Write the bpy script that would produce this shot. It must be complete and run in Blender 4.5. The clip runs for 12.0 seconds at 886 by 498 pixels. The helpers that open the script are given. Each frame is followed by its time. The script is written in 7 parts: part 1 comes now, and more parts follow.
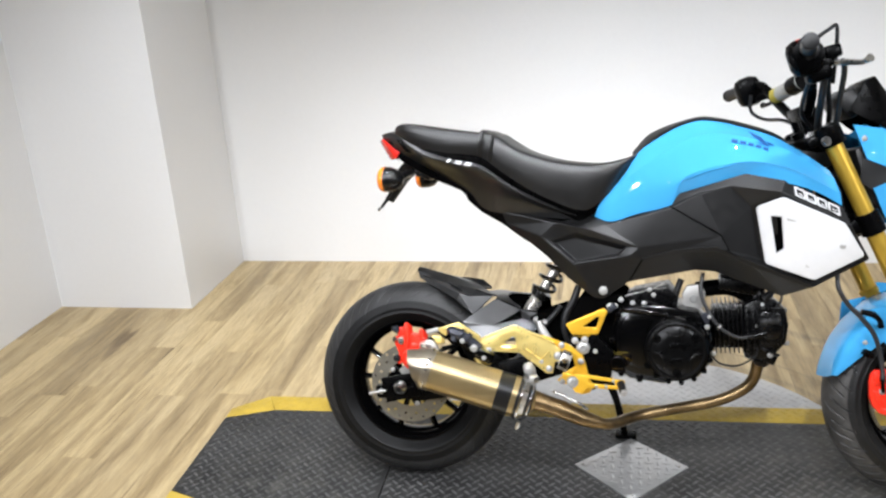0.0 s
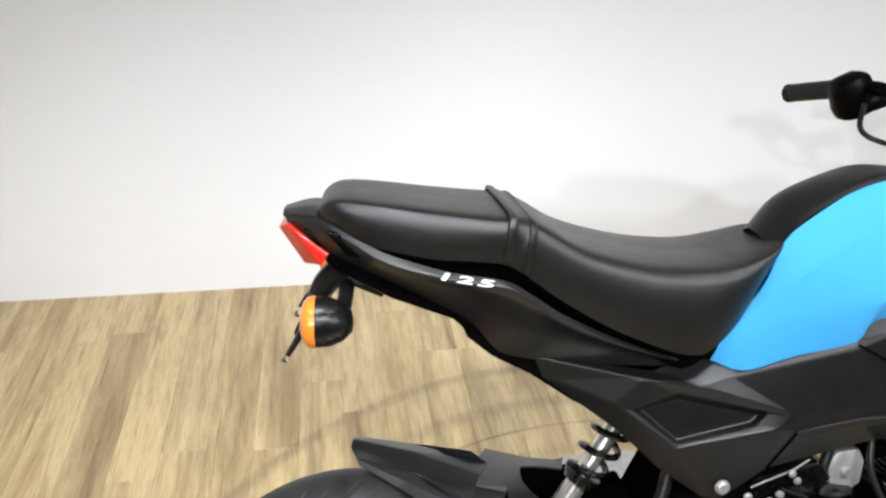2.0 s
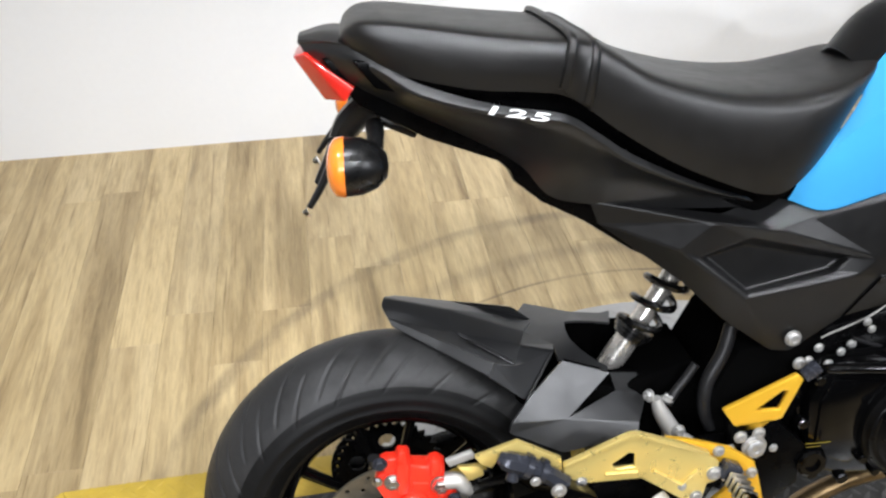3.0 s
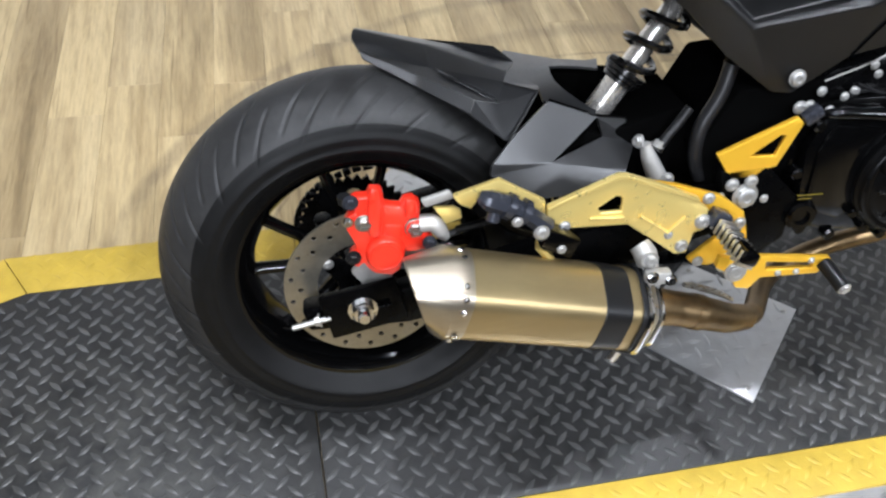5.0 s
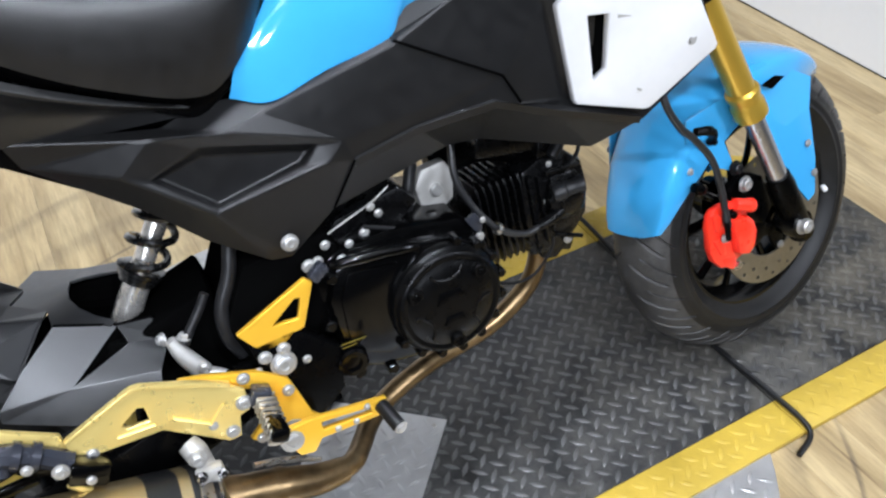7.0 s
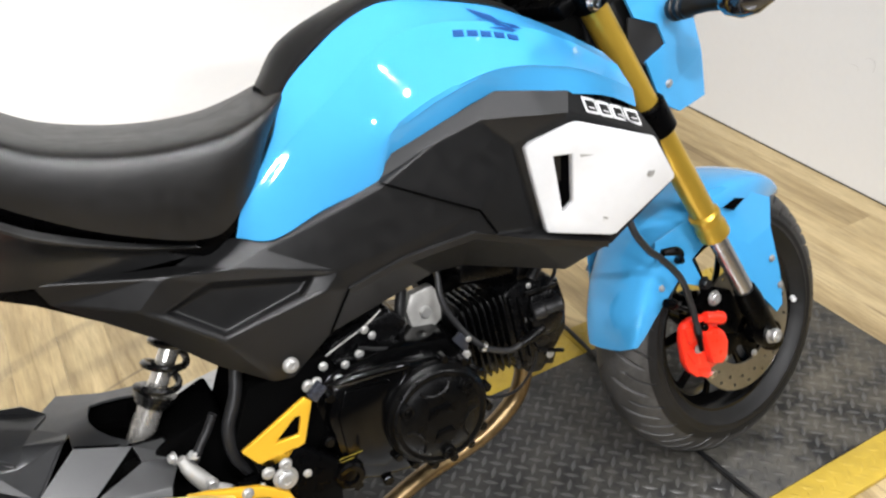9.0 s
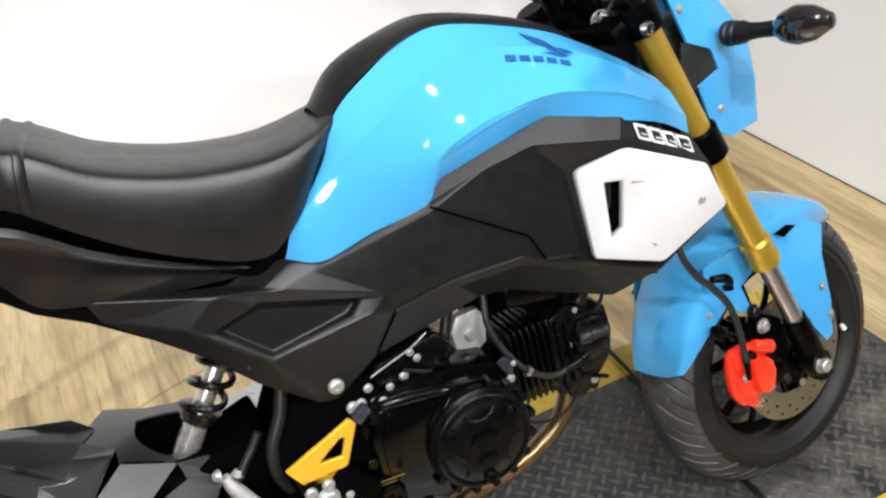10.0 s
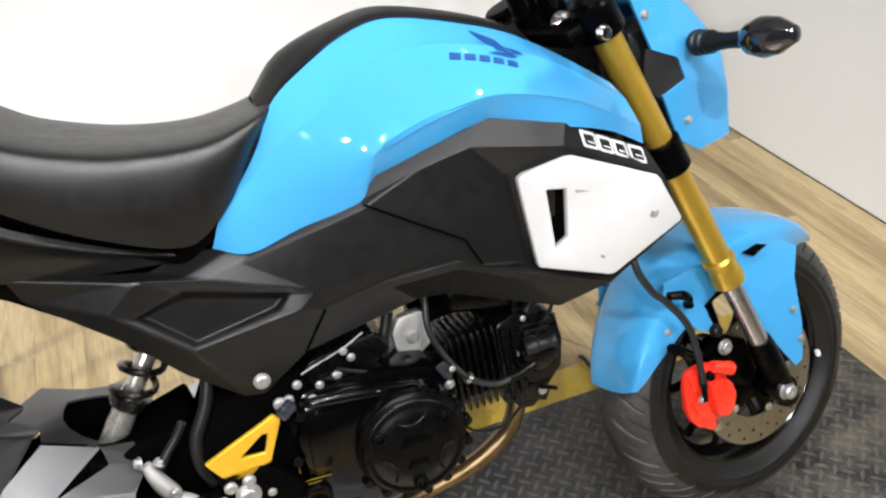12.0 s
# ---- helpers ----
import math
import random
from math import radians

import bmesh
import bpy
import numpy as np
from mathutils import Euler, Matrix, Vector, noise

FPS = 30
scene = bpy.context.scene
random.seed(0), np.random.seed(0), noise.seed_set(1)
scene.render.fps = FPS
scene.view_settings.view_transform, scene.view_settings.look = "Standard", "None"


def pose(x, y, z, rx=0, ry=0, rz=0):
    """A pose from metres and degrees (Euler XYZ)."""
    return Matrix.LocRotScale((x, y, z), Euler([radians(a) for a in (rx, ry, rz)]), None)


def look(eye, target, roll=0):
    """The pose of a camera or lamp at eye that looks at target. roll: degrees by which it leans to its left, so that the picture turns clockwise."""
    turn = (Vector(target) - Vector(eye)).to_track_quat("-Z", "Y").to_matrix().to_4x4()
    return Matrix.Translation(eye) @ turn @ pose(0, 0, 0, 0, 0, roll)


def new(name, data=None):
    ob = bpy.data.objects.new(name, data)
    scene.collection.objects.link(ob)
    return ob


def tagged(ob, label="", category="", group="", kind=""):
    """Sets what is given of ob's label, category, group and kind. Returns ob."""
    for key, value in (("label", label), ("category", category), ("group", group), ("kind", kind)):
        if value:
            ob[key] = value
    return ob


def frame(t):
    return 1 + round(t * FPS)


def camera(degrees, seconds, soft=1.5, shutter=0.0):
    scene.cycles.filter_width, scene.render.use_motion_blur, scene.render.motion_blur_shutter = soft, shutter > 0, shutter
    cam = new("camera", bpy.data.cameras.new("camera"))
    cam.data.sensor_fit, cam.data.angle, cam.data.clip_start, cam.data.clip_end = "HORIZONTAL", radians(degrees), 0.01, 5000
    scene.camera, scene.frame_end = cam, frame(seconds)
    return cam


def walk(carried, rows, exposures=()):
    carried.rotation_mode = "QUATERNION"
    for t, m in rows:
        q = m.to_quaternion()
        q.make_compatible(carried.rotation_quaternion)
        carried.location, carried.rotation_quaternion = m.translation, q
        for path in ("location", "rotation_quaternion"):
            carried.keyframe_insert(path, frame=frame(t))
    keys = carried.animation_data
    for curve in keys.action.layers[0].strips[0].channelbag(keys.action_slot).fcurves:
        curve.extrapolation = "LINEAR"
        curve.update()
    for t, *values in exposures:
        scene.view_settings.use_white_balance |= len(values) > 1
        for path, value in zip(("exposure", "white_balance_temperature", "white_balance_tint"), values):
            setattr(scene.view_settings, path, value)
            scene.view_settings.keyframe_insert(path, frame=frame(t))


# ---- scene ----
cam = camera(52.49, 12.0, soft=2.4)
PATH = [
    (0, (0.478, -1.939, 1.309), (0.129, -0.088, 0.637), -4.0),
    (0.5, (0.312, -1.645, 1.295), (0.117, 0.199, 0.544), -4.4),
    (1, (0.204, -1.343, 1.247), (0.075, 0.466, 0.403), -5.7),
    (1.5, (0.144, -1.039, 1.289), (0.066, 0.769, 0.436), -2.4),
    (2, (-0.004, -0.833, 1.288), (0.259, 0.934, 0.389), 0.3),
    (2.5, (-0.044, -0.727, 1.273), (0.255, 0.986, 0.283), -1.1),
    (3, (-0.046, -0.713, 1.206), (0.216, 0.884, 0.031), -0.8),
    (3.5, (-0.094, -0.729, 1.129), (0.13, 0.732, -0.217), -1.2),
    (3.7, (-0.097, -0.733, 1.102), (0.117, 0.681, -0.297), -0.3),
    (5.3, (-0.058, -0.708, 1.058), (0.299, 0.624, -0.39), 3.0),
    (5.5, (-0.038, -0.706, 1.054), (0.353, 0.624, -0.387), 1.6),
    (6, (0.028, -0.727, 1.065), (0.61, 0.562, -0.349), 0.6),
    (6.5, (0.173, -0.728, 1.112), (0.885, 0.58, -0.223), -1.2),
    (7, (0.285, -0.755, 1.129), (0.976, 0.597, -0.173), -3.2),
    (7.2, (0.302, -0.758, 1.143), (0.954, 0.614, -0.158), -4.1),
    (8.8, (0.272, -0.822, 1.187), (1.014, 0.64, 0.042), -3.9),
    (9, (0.275, -0.83, 1.201), (1.034, 0.652, 0.094), -4.6),
    (9.5, (0.277, -0.826, 1.215), (1.006, 0.695, 0.139), -5.0),
    (10, (0.269, -0.813, 1.214), (0.965, 0.717, 0.131), -4.9),
    (10.5, (0.259, -0.801, 1.211), (0.964, 0.72, 0.121), -3.6),
    (11, (0.225, -0.808, 1.231), (1.025, 0.707, 0.199), -2.2),
    (11.5, (0.235, -0.81, 1.211), (1.081, 0.656, 0.145), -7.6),
    (12, (0.388, -0.839, 1.199), (1.005, 0.721, 0.11), -3.0),
]
EXPOSURES = [(0.0, 0.09, 6350, 10), (0.5, 0.05, 6350, 10), (1.0, -0.03, 6380, 10), (1.5, -0.04, 6400, 10), (2.5, -0.08, 6400, 10), (3.0, -0.10, 6350, 10), (3.7, -0.12, 6200, 10), (5.5, -0.05, 5950, 10), (6.5, 0.0, 5850, 10), (7.0, 0.06, 5900, 10), (9.0, 0.07, 6600, 10), (12.0, 0.03, 6620, 10)]
walk(cam, [(t, look(eye, target, roll)) for t, eye, target, roll in PATH], EXPOSURES)

# ---- light ----
world = bpy.data.worlds.new("world")
scene.world = world
world.use_nodes = True
world.node_tree.nodes["Background"].inputs[0].default_value = (0.9, 0.92, 1.0, 1)
world.node_tree.nodes["Background"].inputs[1].default_value = 0.05


def spot(x, y, z, tx, ty, tz, watts, cone=70.0, blend=0.6, size=0.06, colour=(0.98, 0.995, 1.03)):
    """One spot lamp under the ceiling, aimed at a place."""
    data = bpy.data.lights.new("spotlight", "SPOT")
    data.energy, data.spot_size, data.spot_blend, data.shadow_soft_size = watts, radians(cone), blend, size
    data.color = colour
    ob = new("spotlight", data)
    ob.matrix_world = look((x, y, z), (tx, ty, tz))
    return ob


CEILING, FLOOR = 2.9, -0.012
for lx, tx, watts in ((-1.3, -1.1, 110), (-0.3, 0.0, 125), (0.7, 0.95, 265), (1.7, 2.0, 35)):
    spot(lx, -1.9, CEILING - 0.12, tx, 0.15, 0.0, watts, cone=70, blend=0.85, size=0.035)
for lx, watts in ((-0.8, 125), (0.1, 130), (1.0, 140), (1.9, 10)):
    spot(lx, -0.12, CEILING - 0.12, lx, 0.45, 0.0, watts, cone=67, blend=0.9, size=0.035)
spot(-2.6, -4.4, CEILING - 0.12, 0.9, 0.2, 0.5, 520, cone=30, blend=1.0, size=0.07)
# fill lamp with no known source, added to brighten the left walls
spot(3.0, -2.6, CEILING - 0.12, -1.0, 0.8, 0.2, 400, cone=50, blend=0.9, size=0.35)
spot(-1.15, -4.2, CEILING - 0.12, 0.6, 0.2, 0.5, 260, cone=44, blend=0.9, size=0.05)

# ---- materials ----


def nodes_of(name):
    m = bpy.data.materials.new(name)
    m.use_nodes = True
    t = m.node_tree
    return m, t, t.nodes["Principled BSDF"]


def link(t, a, b):
    t.links.new(a, b)


def coords(t, scale=(1, 1, 1), kind="Object"):
    c = t.nodes.new("ShaderNodeTexCoord")
    mp = t.nodes.new("ShaderNodeMapping")
    mp.inputs["Scale"].default_value = scale
    link(t, c.outputs[kind], mp.inputs[0])
    return mp.outputs[0]


def noise_tex(t, vec, scale, detail=4.0, rough=0.55, distort=0.0):
    n = t.nodes.new("ShaderNodeTexNoise")
    n.inputs["Scale"].default_value = scale
    n.inputs["Detail"].default_value = detail
    n.inputs["Roughness"].default_value = rough
    n.inputs["Distortion"].default_value = distort
    link(t, vec, n.inputs["Vector"])
    return n.outputs["Fac"]


def ramp(t, fac, stops):
    r = t.nodes.new("ShaderNodeValToRGB")
    while len(r.color_ramp.elements) < len(stops):
        r.color_ramp.elements.new(0.5)
    for e, (p, c) in zip(r.color_ramp.elements, stops):
        e.position = p
        e.color = (*c, 1) if len(c) == 3 else c
    link(t, fac, r.inputs[0])
    return r.outputs[0]


def grey(v):
    return (v, v, v)


def mixed(t, fac, a, b, mode="MIX"):
    m = t.nodes.new("ShaderNodeMix")
    m.data_type, m.blend_type = "RGBA", mode
    for sock, v in ((m.inputs[0], fac), (m.inputs[6], a), (m.inputs[7], b)):
        if isinstance(v, (int, float)):
            sock.default_value = v
        elif isinstance(v, tuple):
            sock.default_value = (*v, 1)
        else:
            link(t, v, sock)
    return m.outputs[2]


def bumped(t, bsdf, fac, strength, dist=0.001):
    b = t.nodes.new("ShaderNodeBump")
    b.inputs["Strength"].default_value = strength
    b.inputs["Distance"].default_value = dist
    link(t, fac, b.inputs["Height"])
    link(t, b.outputs[0], bsdf.inputs["Normal"])


def surface(name, colour, rough, metal=0.0, vary=0.12, grain=60.0, bump=0.0, bump_scale=900.0, coat=0.0, blotch=9.0, rough_vary=0.1, stretch=(1, 1, 1), spec=None):
    """A material with colour and gloss that vary at two scales, and a fine relief."""
    m, t, b = nodes_of(name)
    v = coords(t, stretch)
    big = noise_tex(t, v, blotch, 3)
    small = noise_tex(t, v, grain, 5, 0.65)
    dark = tuple(c * (1 - vary) for c in colour)
    light = tuple(min(1, c * (1 + vary)) for c in colour)
    c1 = ramp(t, big, [(0.3, dark), (0.7, light)])
    c2 = ramp(t, small, [(0.3, grey(1 - vary)), (0.7, grey(1.0))])
    link(t, mixed(t, 1.0, c1, c2, "MULTIPLY"), b.inputs["Base Color"])
    r = ramp(t, small, [(0.25, grey(max(0.02, rough - rough_vary))), (0.75, grey(min(1, rough + rough_vary)))])
    link(t, r, b.inputs["Roughness"])
    b.inputs["Metallic"].default_value = metal
    if coat:
        b.inputs["Coat Weight"].default_value = coat
        b.inputs["Coat Roughness"].default_value = 0.03
    if spec is not None:
        b.inputs["Specular IOR Level"].default_value = spec
    if bump:
        bumped(t, b, noise_tex(t, v, bump_scale, 3, 0.6), bump)
    return m


M = {
    "plastic": surface("black_plastic", (0.0062, 0.0062, 0.0064), 0.37, vary=0.15, bump=0.14, bump_scale=1100, rough_vary=0.06, spec=0.30),
    "tail_plastic": surface("tail_black_plastic", (0.0085, 0.0085, 0.0087), 0.33, vary=0.15, bump=0.12, bump_scale=1100, rough_vary=0.06, spec=0.5),
    "plastic_hug": surface("grey_black_plastic", (0.0125, 0.0127, 0.0133), 0.32, vary=0.12, bump=0.08, bump_scale=900, rough_vary=0.05, spec=0.52),
    "mat_worn": surface("worn_rubber_tread", (0.066, 0.0655, 0.064), 0.38, vary=0.4, grain=45, blotch=4, rough_vary=0.12, spec=0.5),
    "plastic_grey": surface("dark_grey_plastic", (0.018, 0.018, 0.0185), 0.42, vary=0.1, bump=0.2, bump_scale=1100, rough_vary=0.05, spec=0.2),
    "gloss_black": surface("gloss_black_paint", (0.0012, 0.0012, 0.0013), 0.14, vary=0.2, rough_vary=0.05, spec=0.26),
    "clutch_black": surface("satin_black_casting", (0.0016, 0.0016, 0.0017), 0.30, vary=0.25, bump=0.08, bump_scale=500, rough_vary=0.08, spec=0.14),
    "zinc": surface("zinc_plated_bolt", (0.46, 0.455, 0.44), 0.40, metal=0.75, vary=0.12, grain=200, rough_vary=0.1),
    "satin_black": surface("satin_black_metal", (0.0012, 0.0012, 0.0013), 0.30, vary=0.2, rough_vary=0.1, bump=0.1, bump_scale=400, spec=0.05),
    "rubber": surface("tyre_rubber", (0.0215, 0.0213, 0.0213), 0.44, vary=0.3, grain=140, bump=0.2, bump_scale=700, spec=0.24),
    # lighter copies for the front tyre: its dust plus the stronger light there
    "rubber_front": surface("lit_dusty_tyre_rubber", (0.044, 0.042, 0.040), 0.46, vary=0.4, grain=120, blotch=10, bump=0.2, bump_scale=700, spec=0.25),
    "rubber_side": surface("front_sidewall_rubber", (0.0105, 0.0103, 0.0102), 0.42, vary=0.3, grain=90, blotch=10, bump=0.15, bump_scale=700, spec=0.22),
    "cap": surface("satin_steel_end_cap", (0.42, 0.37, 0.29), 0.34, metal=0.95, vary=0.12, grain=120, rough_vary=0.06, stretch=(0.1, 1, 1)),
    "sidewall": surface("tyre_sidewall_rubber", (0.0052, 0.0052, 0.0053), 0.46, vary=0.3, grain=90, bump=0.15, bump_scale=700, spec=0.14),
    "vinyl": surface("seat_vinyl", (0.0060, 0.0057, 0.0055), 0.36, vary=0.1, bump=0.22, bump_scale=1300, rough_vary=0.06, spec=0.56),
    "blue": surface("blue_paint", (0.044, 0.262, 0.515), 0.55, vary=0.03, coat=1.0, rough_vary=0.03, spec=0.02),
    "white": surface("white_plastic", (0.60, 0.60, 0.605), 0.36, vary=0.04, rough_vary=0.05, bump=0.06),
    "gold": surface("gold_anodised", (0.80, 0.46, 0.035), 0.30, metal=0.5, vary=0.03, rough_vary=0.02),
    "gold_pale": surface("pale_gold_anodised", (0.80, 0.62, 0.21), 0.28, metal=0.65, vary=0.02, rough_vary=0.015),
    "gold_fork": surface("gold_fork_tube", (0.52, 0.335, 0.045), 0.33, metal=0.7, vary=0.04, rough_vary=0.04),
    "titanium": surface("champagne_titanium", (0.37, 0.285, 0.145), 0.40, metal=0.9, vary=0.10, grain=120, rough_vary=0.06, stretch=(0.06, 1, 1), bump=0.10, bump_scale=500),
    "pipe": surface("heat_tinted_pipe", (0.225, 0.155, 0.078), 0.36, metal=0.95, vary=0.4, grain=40, blotch=16, rough_vary=0.1),
    "steel": surface("brushed_steel", (0.52, 0.51, 0.48), 0.30, metal=0.95, vary=0.14, grain=150, rough_vary=0.1, stretch=(0.1, 1, 1)),
    "chrome": surface("chrome", (0.78, 0.78, 0.78), 0.12, metal=1.0, vary=0.08, rough_vary=0.05),
    "slider": surface("satin_fork_slider", (0.40, 0.40, 0.41), 0.24, metal=0.9, vary=0.08, rough_vary=0.05),
    "signal_black": surface("signal_housing_black", (0.0035, 0.0035, 0.0037), 0.30, vary=0.2, rough_vary=0.1, spec=0.4),
    "cast": surface("cast_aluminium", (0.38, 0.37, 0.35), 0.46, metal=0.5, vary=0.2, bump=0.3, bump_scale=500),
    "disc": surface("brake_disc_steel", (0.32, 0.295, 0.24), 0.36, metal=0.9, vary=0.2, grain=200, rough_vary=0.1),
    "red": surface("red_caliper_paint", (0.74, 0.026, 0.010), 0.3, vary=0.08, coat=0.4, rough_vary=0.05),
    "red_lens": surface("red_lens", (0.55, 0.02, 0.012), 0.2, vary=0.1, coat=0.3, rough_vary=0.03),
    "orange_lens": surface("orange_lens", (0.85, 0.22, 0.02), 0.18, vary=0.08, coat=0.8, rough_vary=0.03),
    "dark_lens": surface("smoked_lens", (0.012, 0.012, 0.014), 0.06, vary=0.1, coat=1.0, rough_vary=0.02),
    "mat": surface("black_rubber_mat", (0.0225, 0.0222, 0.0219), 0.44, vary=0.45, grain=45, blotch=3.5, bump=0.3, bump_scale=350, rough_vary=0.14, spec=0.34),
    "yellow": surface("yellow_painted_rubber", (0.50, 0.345, 0.042), 0.48, vary=0.2, grain=35, blotch=4, bump=0.15, bump_scale=300),
    "tread_plate": surface("aluminium_tread_plate", (0.54, 0.54, 0.54), 0.37, metal=0.82, vary=0.15, grain=45, blotch=5, bump=0.2, bump_scale=350),
    "navy": surface("navy_print", (0.010, 0.055, 0.19), 0.5, vary=0.05, spec=0.15),
    "label_yellow": surface("yellow_sticker", (0.34, 0.28, 0.03), 0.4, vary=0.06),
    "label_white": surface("white_sticker", (0.6, 0.6, 0.6), 0.4, vary=0.05),
    "print_yellow": surface("yellow_print", (0.15, 0.115, 0.012), 0.4, vary=0.1),
    "canister": surface("pale_canister", (0.30, 0.30, 0.28), 0.35, vary=0.08),
    "master": surface("blue_grey_casting", (0.045, 0.048, 0.060), 0.24, metal=0.5, vary=0.15, bump=0.15, bump_scale=500),
    "shock_steel": surface("polished_shock_steel", (0.74, 0.71, 0.66), 0.26, metal=0.85, vary=0.06, grain=80, rough_vary=0.05, stretch=(1, 1, 0.2)),
    "fin": surface("worn_black_fin", (0.0018, 0.0018, 0.0020), 0.28, vary=0.3, bump=0.1, bump_scale=400, spec=0.22),
    "hose": surface("black_hose", (0.0075, 0.0075, 0.008), 0.42, vary=0.2, bump=0.1, spec=0.3),
    "hose_grey": surface("grey_hose", (0.010, 0.010, 0.011), 0.4, vary=0.15),
    # near-black without gloss: shade put into pockets and openings; also joints and seams
    "dark": surface("shade_joint_black", (0.0015, 0.0015, 0.0015), 0.8, vary=0.1, spec=0),
    "spring": surface("black_spring", (0.0035, 0.0035, 0.0035), 0.24, vary=0.1, coat=0.3),
}


def wall_paint():
    m, t, b = nodes_of("white_wall_paint")
    v = coords(t)
    big = noise_tex(t, v, 1.3, 3)
    fine = noise_tex(t, v, 60, 4)
    link(t, mixed(t, 1.0, ramp(t, big, [(0.3, (0.795, 0.80, 0.805)), (0.7, (0.82, 0.825, 0.83))]), ramp(t, fine, [(0.3, grey(0.985)), (0.7, grey(1.0))]), "MULTIPLY"), b.inputs["Base Color"])
    b.inputs["Roughness"].default_value = 0.7
    bumped(t, b, noise_tex(t, v, 220, 4), 0.12)
    return m


def plank_wood():
    """Vinyl planks: pale tan with grey-brown streaks; each plank its own tone and grain."""
    m, t, b = nodes_of("vinyl_plank_wood")
    info = t.nodes.new("ShaderNodeObjectInfo")
    geo = t.nodes.new("ShaderNodeNewGeometry")
    add = t.nodes.new("ShaderNodeVectorMath")
    add.operation = "ADD"
    sc = t.nodes.new("ShaderNodeVectorMath")
    sc.operation = "SCALE"
    sc.inputs["Scale"].default_value = 37.0
    comb = t.nodes.new("ShaderNodeCombineXYZ")
    link(t, info.outputs["Random"], comb.inputs[0])
    link(t, info.outputs["Random"], comb.inputs[1])
    link(t, comb.outputs[0], sc.inputs[0])
    link(t, geo.outputs["Position"], add.inputs[0])
    link(t, sc.outputs[0], add.inputs[1])
    mp = t.nodes.new("ShaderNodeMapping")
    mp.inputs["Scale"].default_value = (1.0, 0.085, 1.0)
    link(t, add.outputs[0], mp.inputs[0])
    v = mp.outputs[0]
    streak = noise_tex(t, v, 38, 7, 0.66, 0.5)
    fine = noise_tex(t, v, 190, 6, 0.72)
    patch_ = noise_tex(t, v, 8, 5, 0.6, 0.8)
    base = ramp(t, info.outputs["Random"], [(0.0, (0.450, 0.345, 0.186)), (0.25, (0.520, 0.400, 0.212)), (0.5, (0.545, 0.420, 0.224)), (0.75, (0.560, 0.438, 0.242)), (1.0, (0.490, 0.380, 0.210))])
    s = ramp(t, streak, [(0.30, (0.56, 0.52, 0.46)), (0.42, (0.80, 0.775, 0.74)), (0.52, (0.96, 0.95, 0.93)), (0.66, (1.0, 1.0, 1.0))])
    p = ramp(t, patch_, [(0.36, (0.58, 0.55, 0.51)), (0.47, (0.84, 0.82, 0.79)), (0.56, (1, 1, 1))])
    f = ramp(t, fine, [(0.32, grey(0.74)), (0.58, grey(1.0))])
    c = mixed(t, 1.0, mixed(t, 1.0, mixed(t, 0.85, base, s, "MULTIPLY"), p, "MULTIPLY"), f, "MULTIPLY")
    thin = t.nodes.new("ShaderNodeMapping")
    thin.inputs["Scale"].default_value = (1.0, 0.02, 1.0)
    link(t, add.outputs[0], thin.inputs[0])
    crack = ramp(t, noise_tex(t, thin.outputs[0], 105, 3, 0.6, 0.4), [(0.63, grey(1.0)), (0.70, (0.60, 0.56, 0.51))])
    c = mixed(t, 1.0, c, crack, "MULTIPLY")
    knot = ramp(t, noise_tex(t, v, 11, 2, 0.5, 1.2), [(0.70, grey(1.0)), (0.76, (0.42, 0.38, 0.34))])
    c = mixed(t, 1.0, c, knot, "MULTIPLY")
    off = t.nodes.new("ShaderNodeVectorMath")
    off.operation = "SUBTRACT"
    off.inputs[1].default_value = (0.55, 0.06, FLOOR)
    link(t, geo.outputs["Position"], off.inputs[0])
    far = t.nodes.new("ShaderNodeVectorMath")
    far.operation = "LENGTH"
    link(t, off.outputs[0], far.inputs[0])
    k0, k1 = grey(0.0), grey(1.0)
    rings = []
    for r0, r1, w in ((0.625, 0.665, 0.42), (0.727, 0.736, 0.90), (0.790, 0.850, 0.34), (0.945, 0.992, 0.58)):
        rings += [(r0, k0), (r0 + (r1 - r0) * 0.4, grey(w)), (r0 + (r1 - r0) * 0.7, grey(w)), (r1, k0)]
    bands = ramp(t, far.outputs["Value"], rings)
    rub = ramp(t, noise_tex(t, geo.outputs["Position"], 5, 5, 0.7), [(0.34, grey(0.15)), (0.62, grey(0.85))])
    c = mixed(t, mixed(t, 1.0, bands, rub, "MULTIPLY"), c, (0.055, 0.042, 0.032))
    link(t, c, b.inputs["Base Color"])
    link(t, ramp(t, streak, [(0.3, grey(0.5)), (0.7, grey(0.36))]), b.inputs["Roughness"])
    bumped(t, b, fine, 0.15, 0.0006)
    return m


def pale_patch(m, x, y, reach, colour):
    """Lays a paler patch, broken up by noise, over a material."""
    t = m.node_tree
    b = t.nodes["Principled BSDF"]
    geo = t.nodes.new("ShaderNodeNewGeometry")
    d = t.nodes.new("ShaderNodeVectorMath")
    d.operation = "DISTANCE"
    d.inputs[1].default_value = (x, y, 0)
    link(t, geo.outputs["Position"], d.inputs[0])
    near = ramp(t, d.outputs["Value"], [(0.0, grey(1.0)), (reach, grey(0.0))])
    rub = ramp(t, noise_tex(t, geo.outputs["Position"], 14, 6, 0.75), [(0.42, grey(0.0)), (0.68, grey(0.9))])
    old = b.inputs["Base Color"].links[0].from_socket
    link(t, mixed(t, mixed(t, 1.0, near, rub, "MULTIPLY"), old, colour), b.inputs["Base Color"])


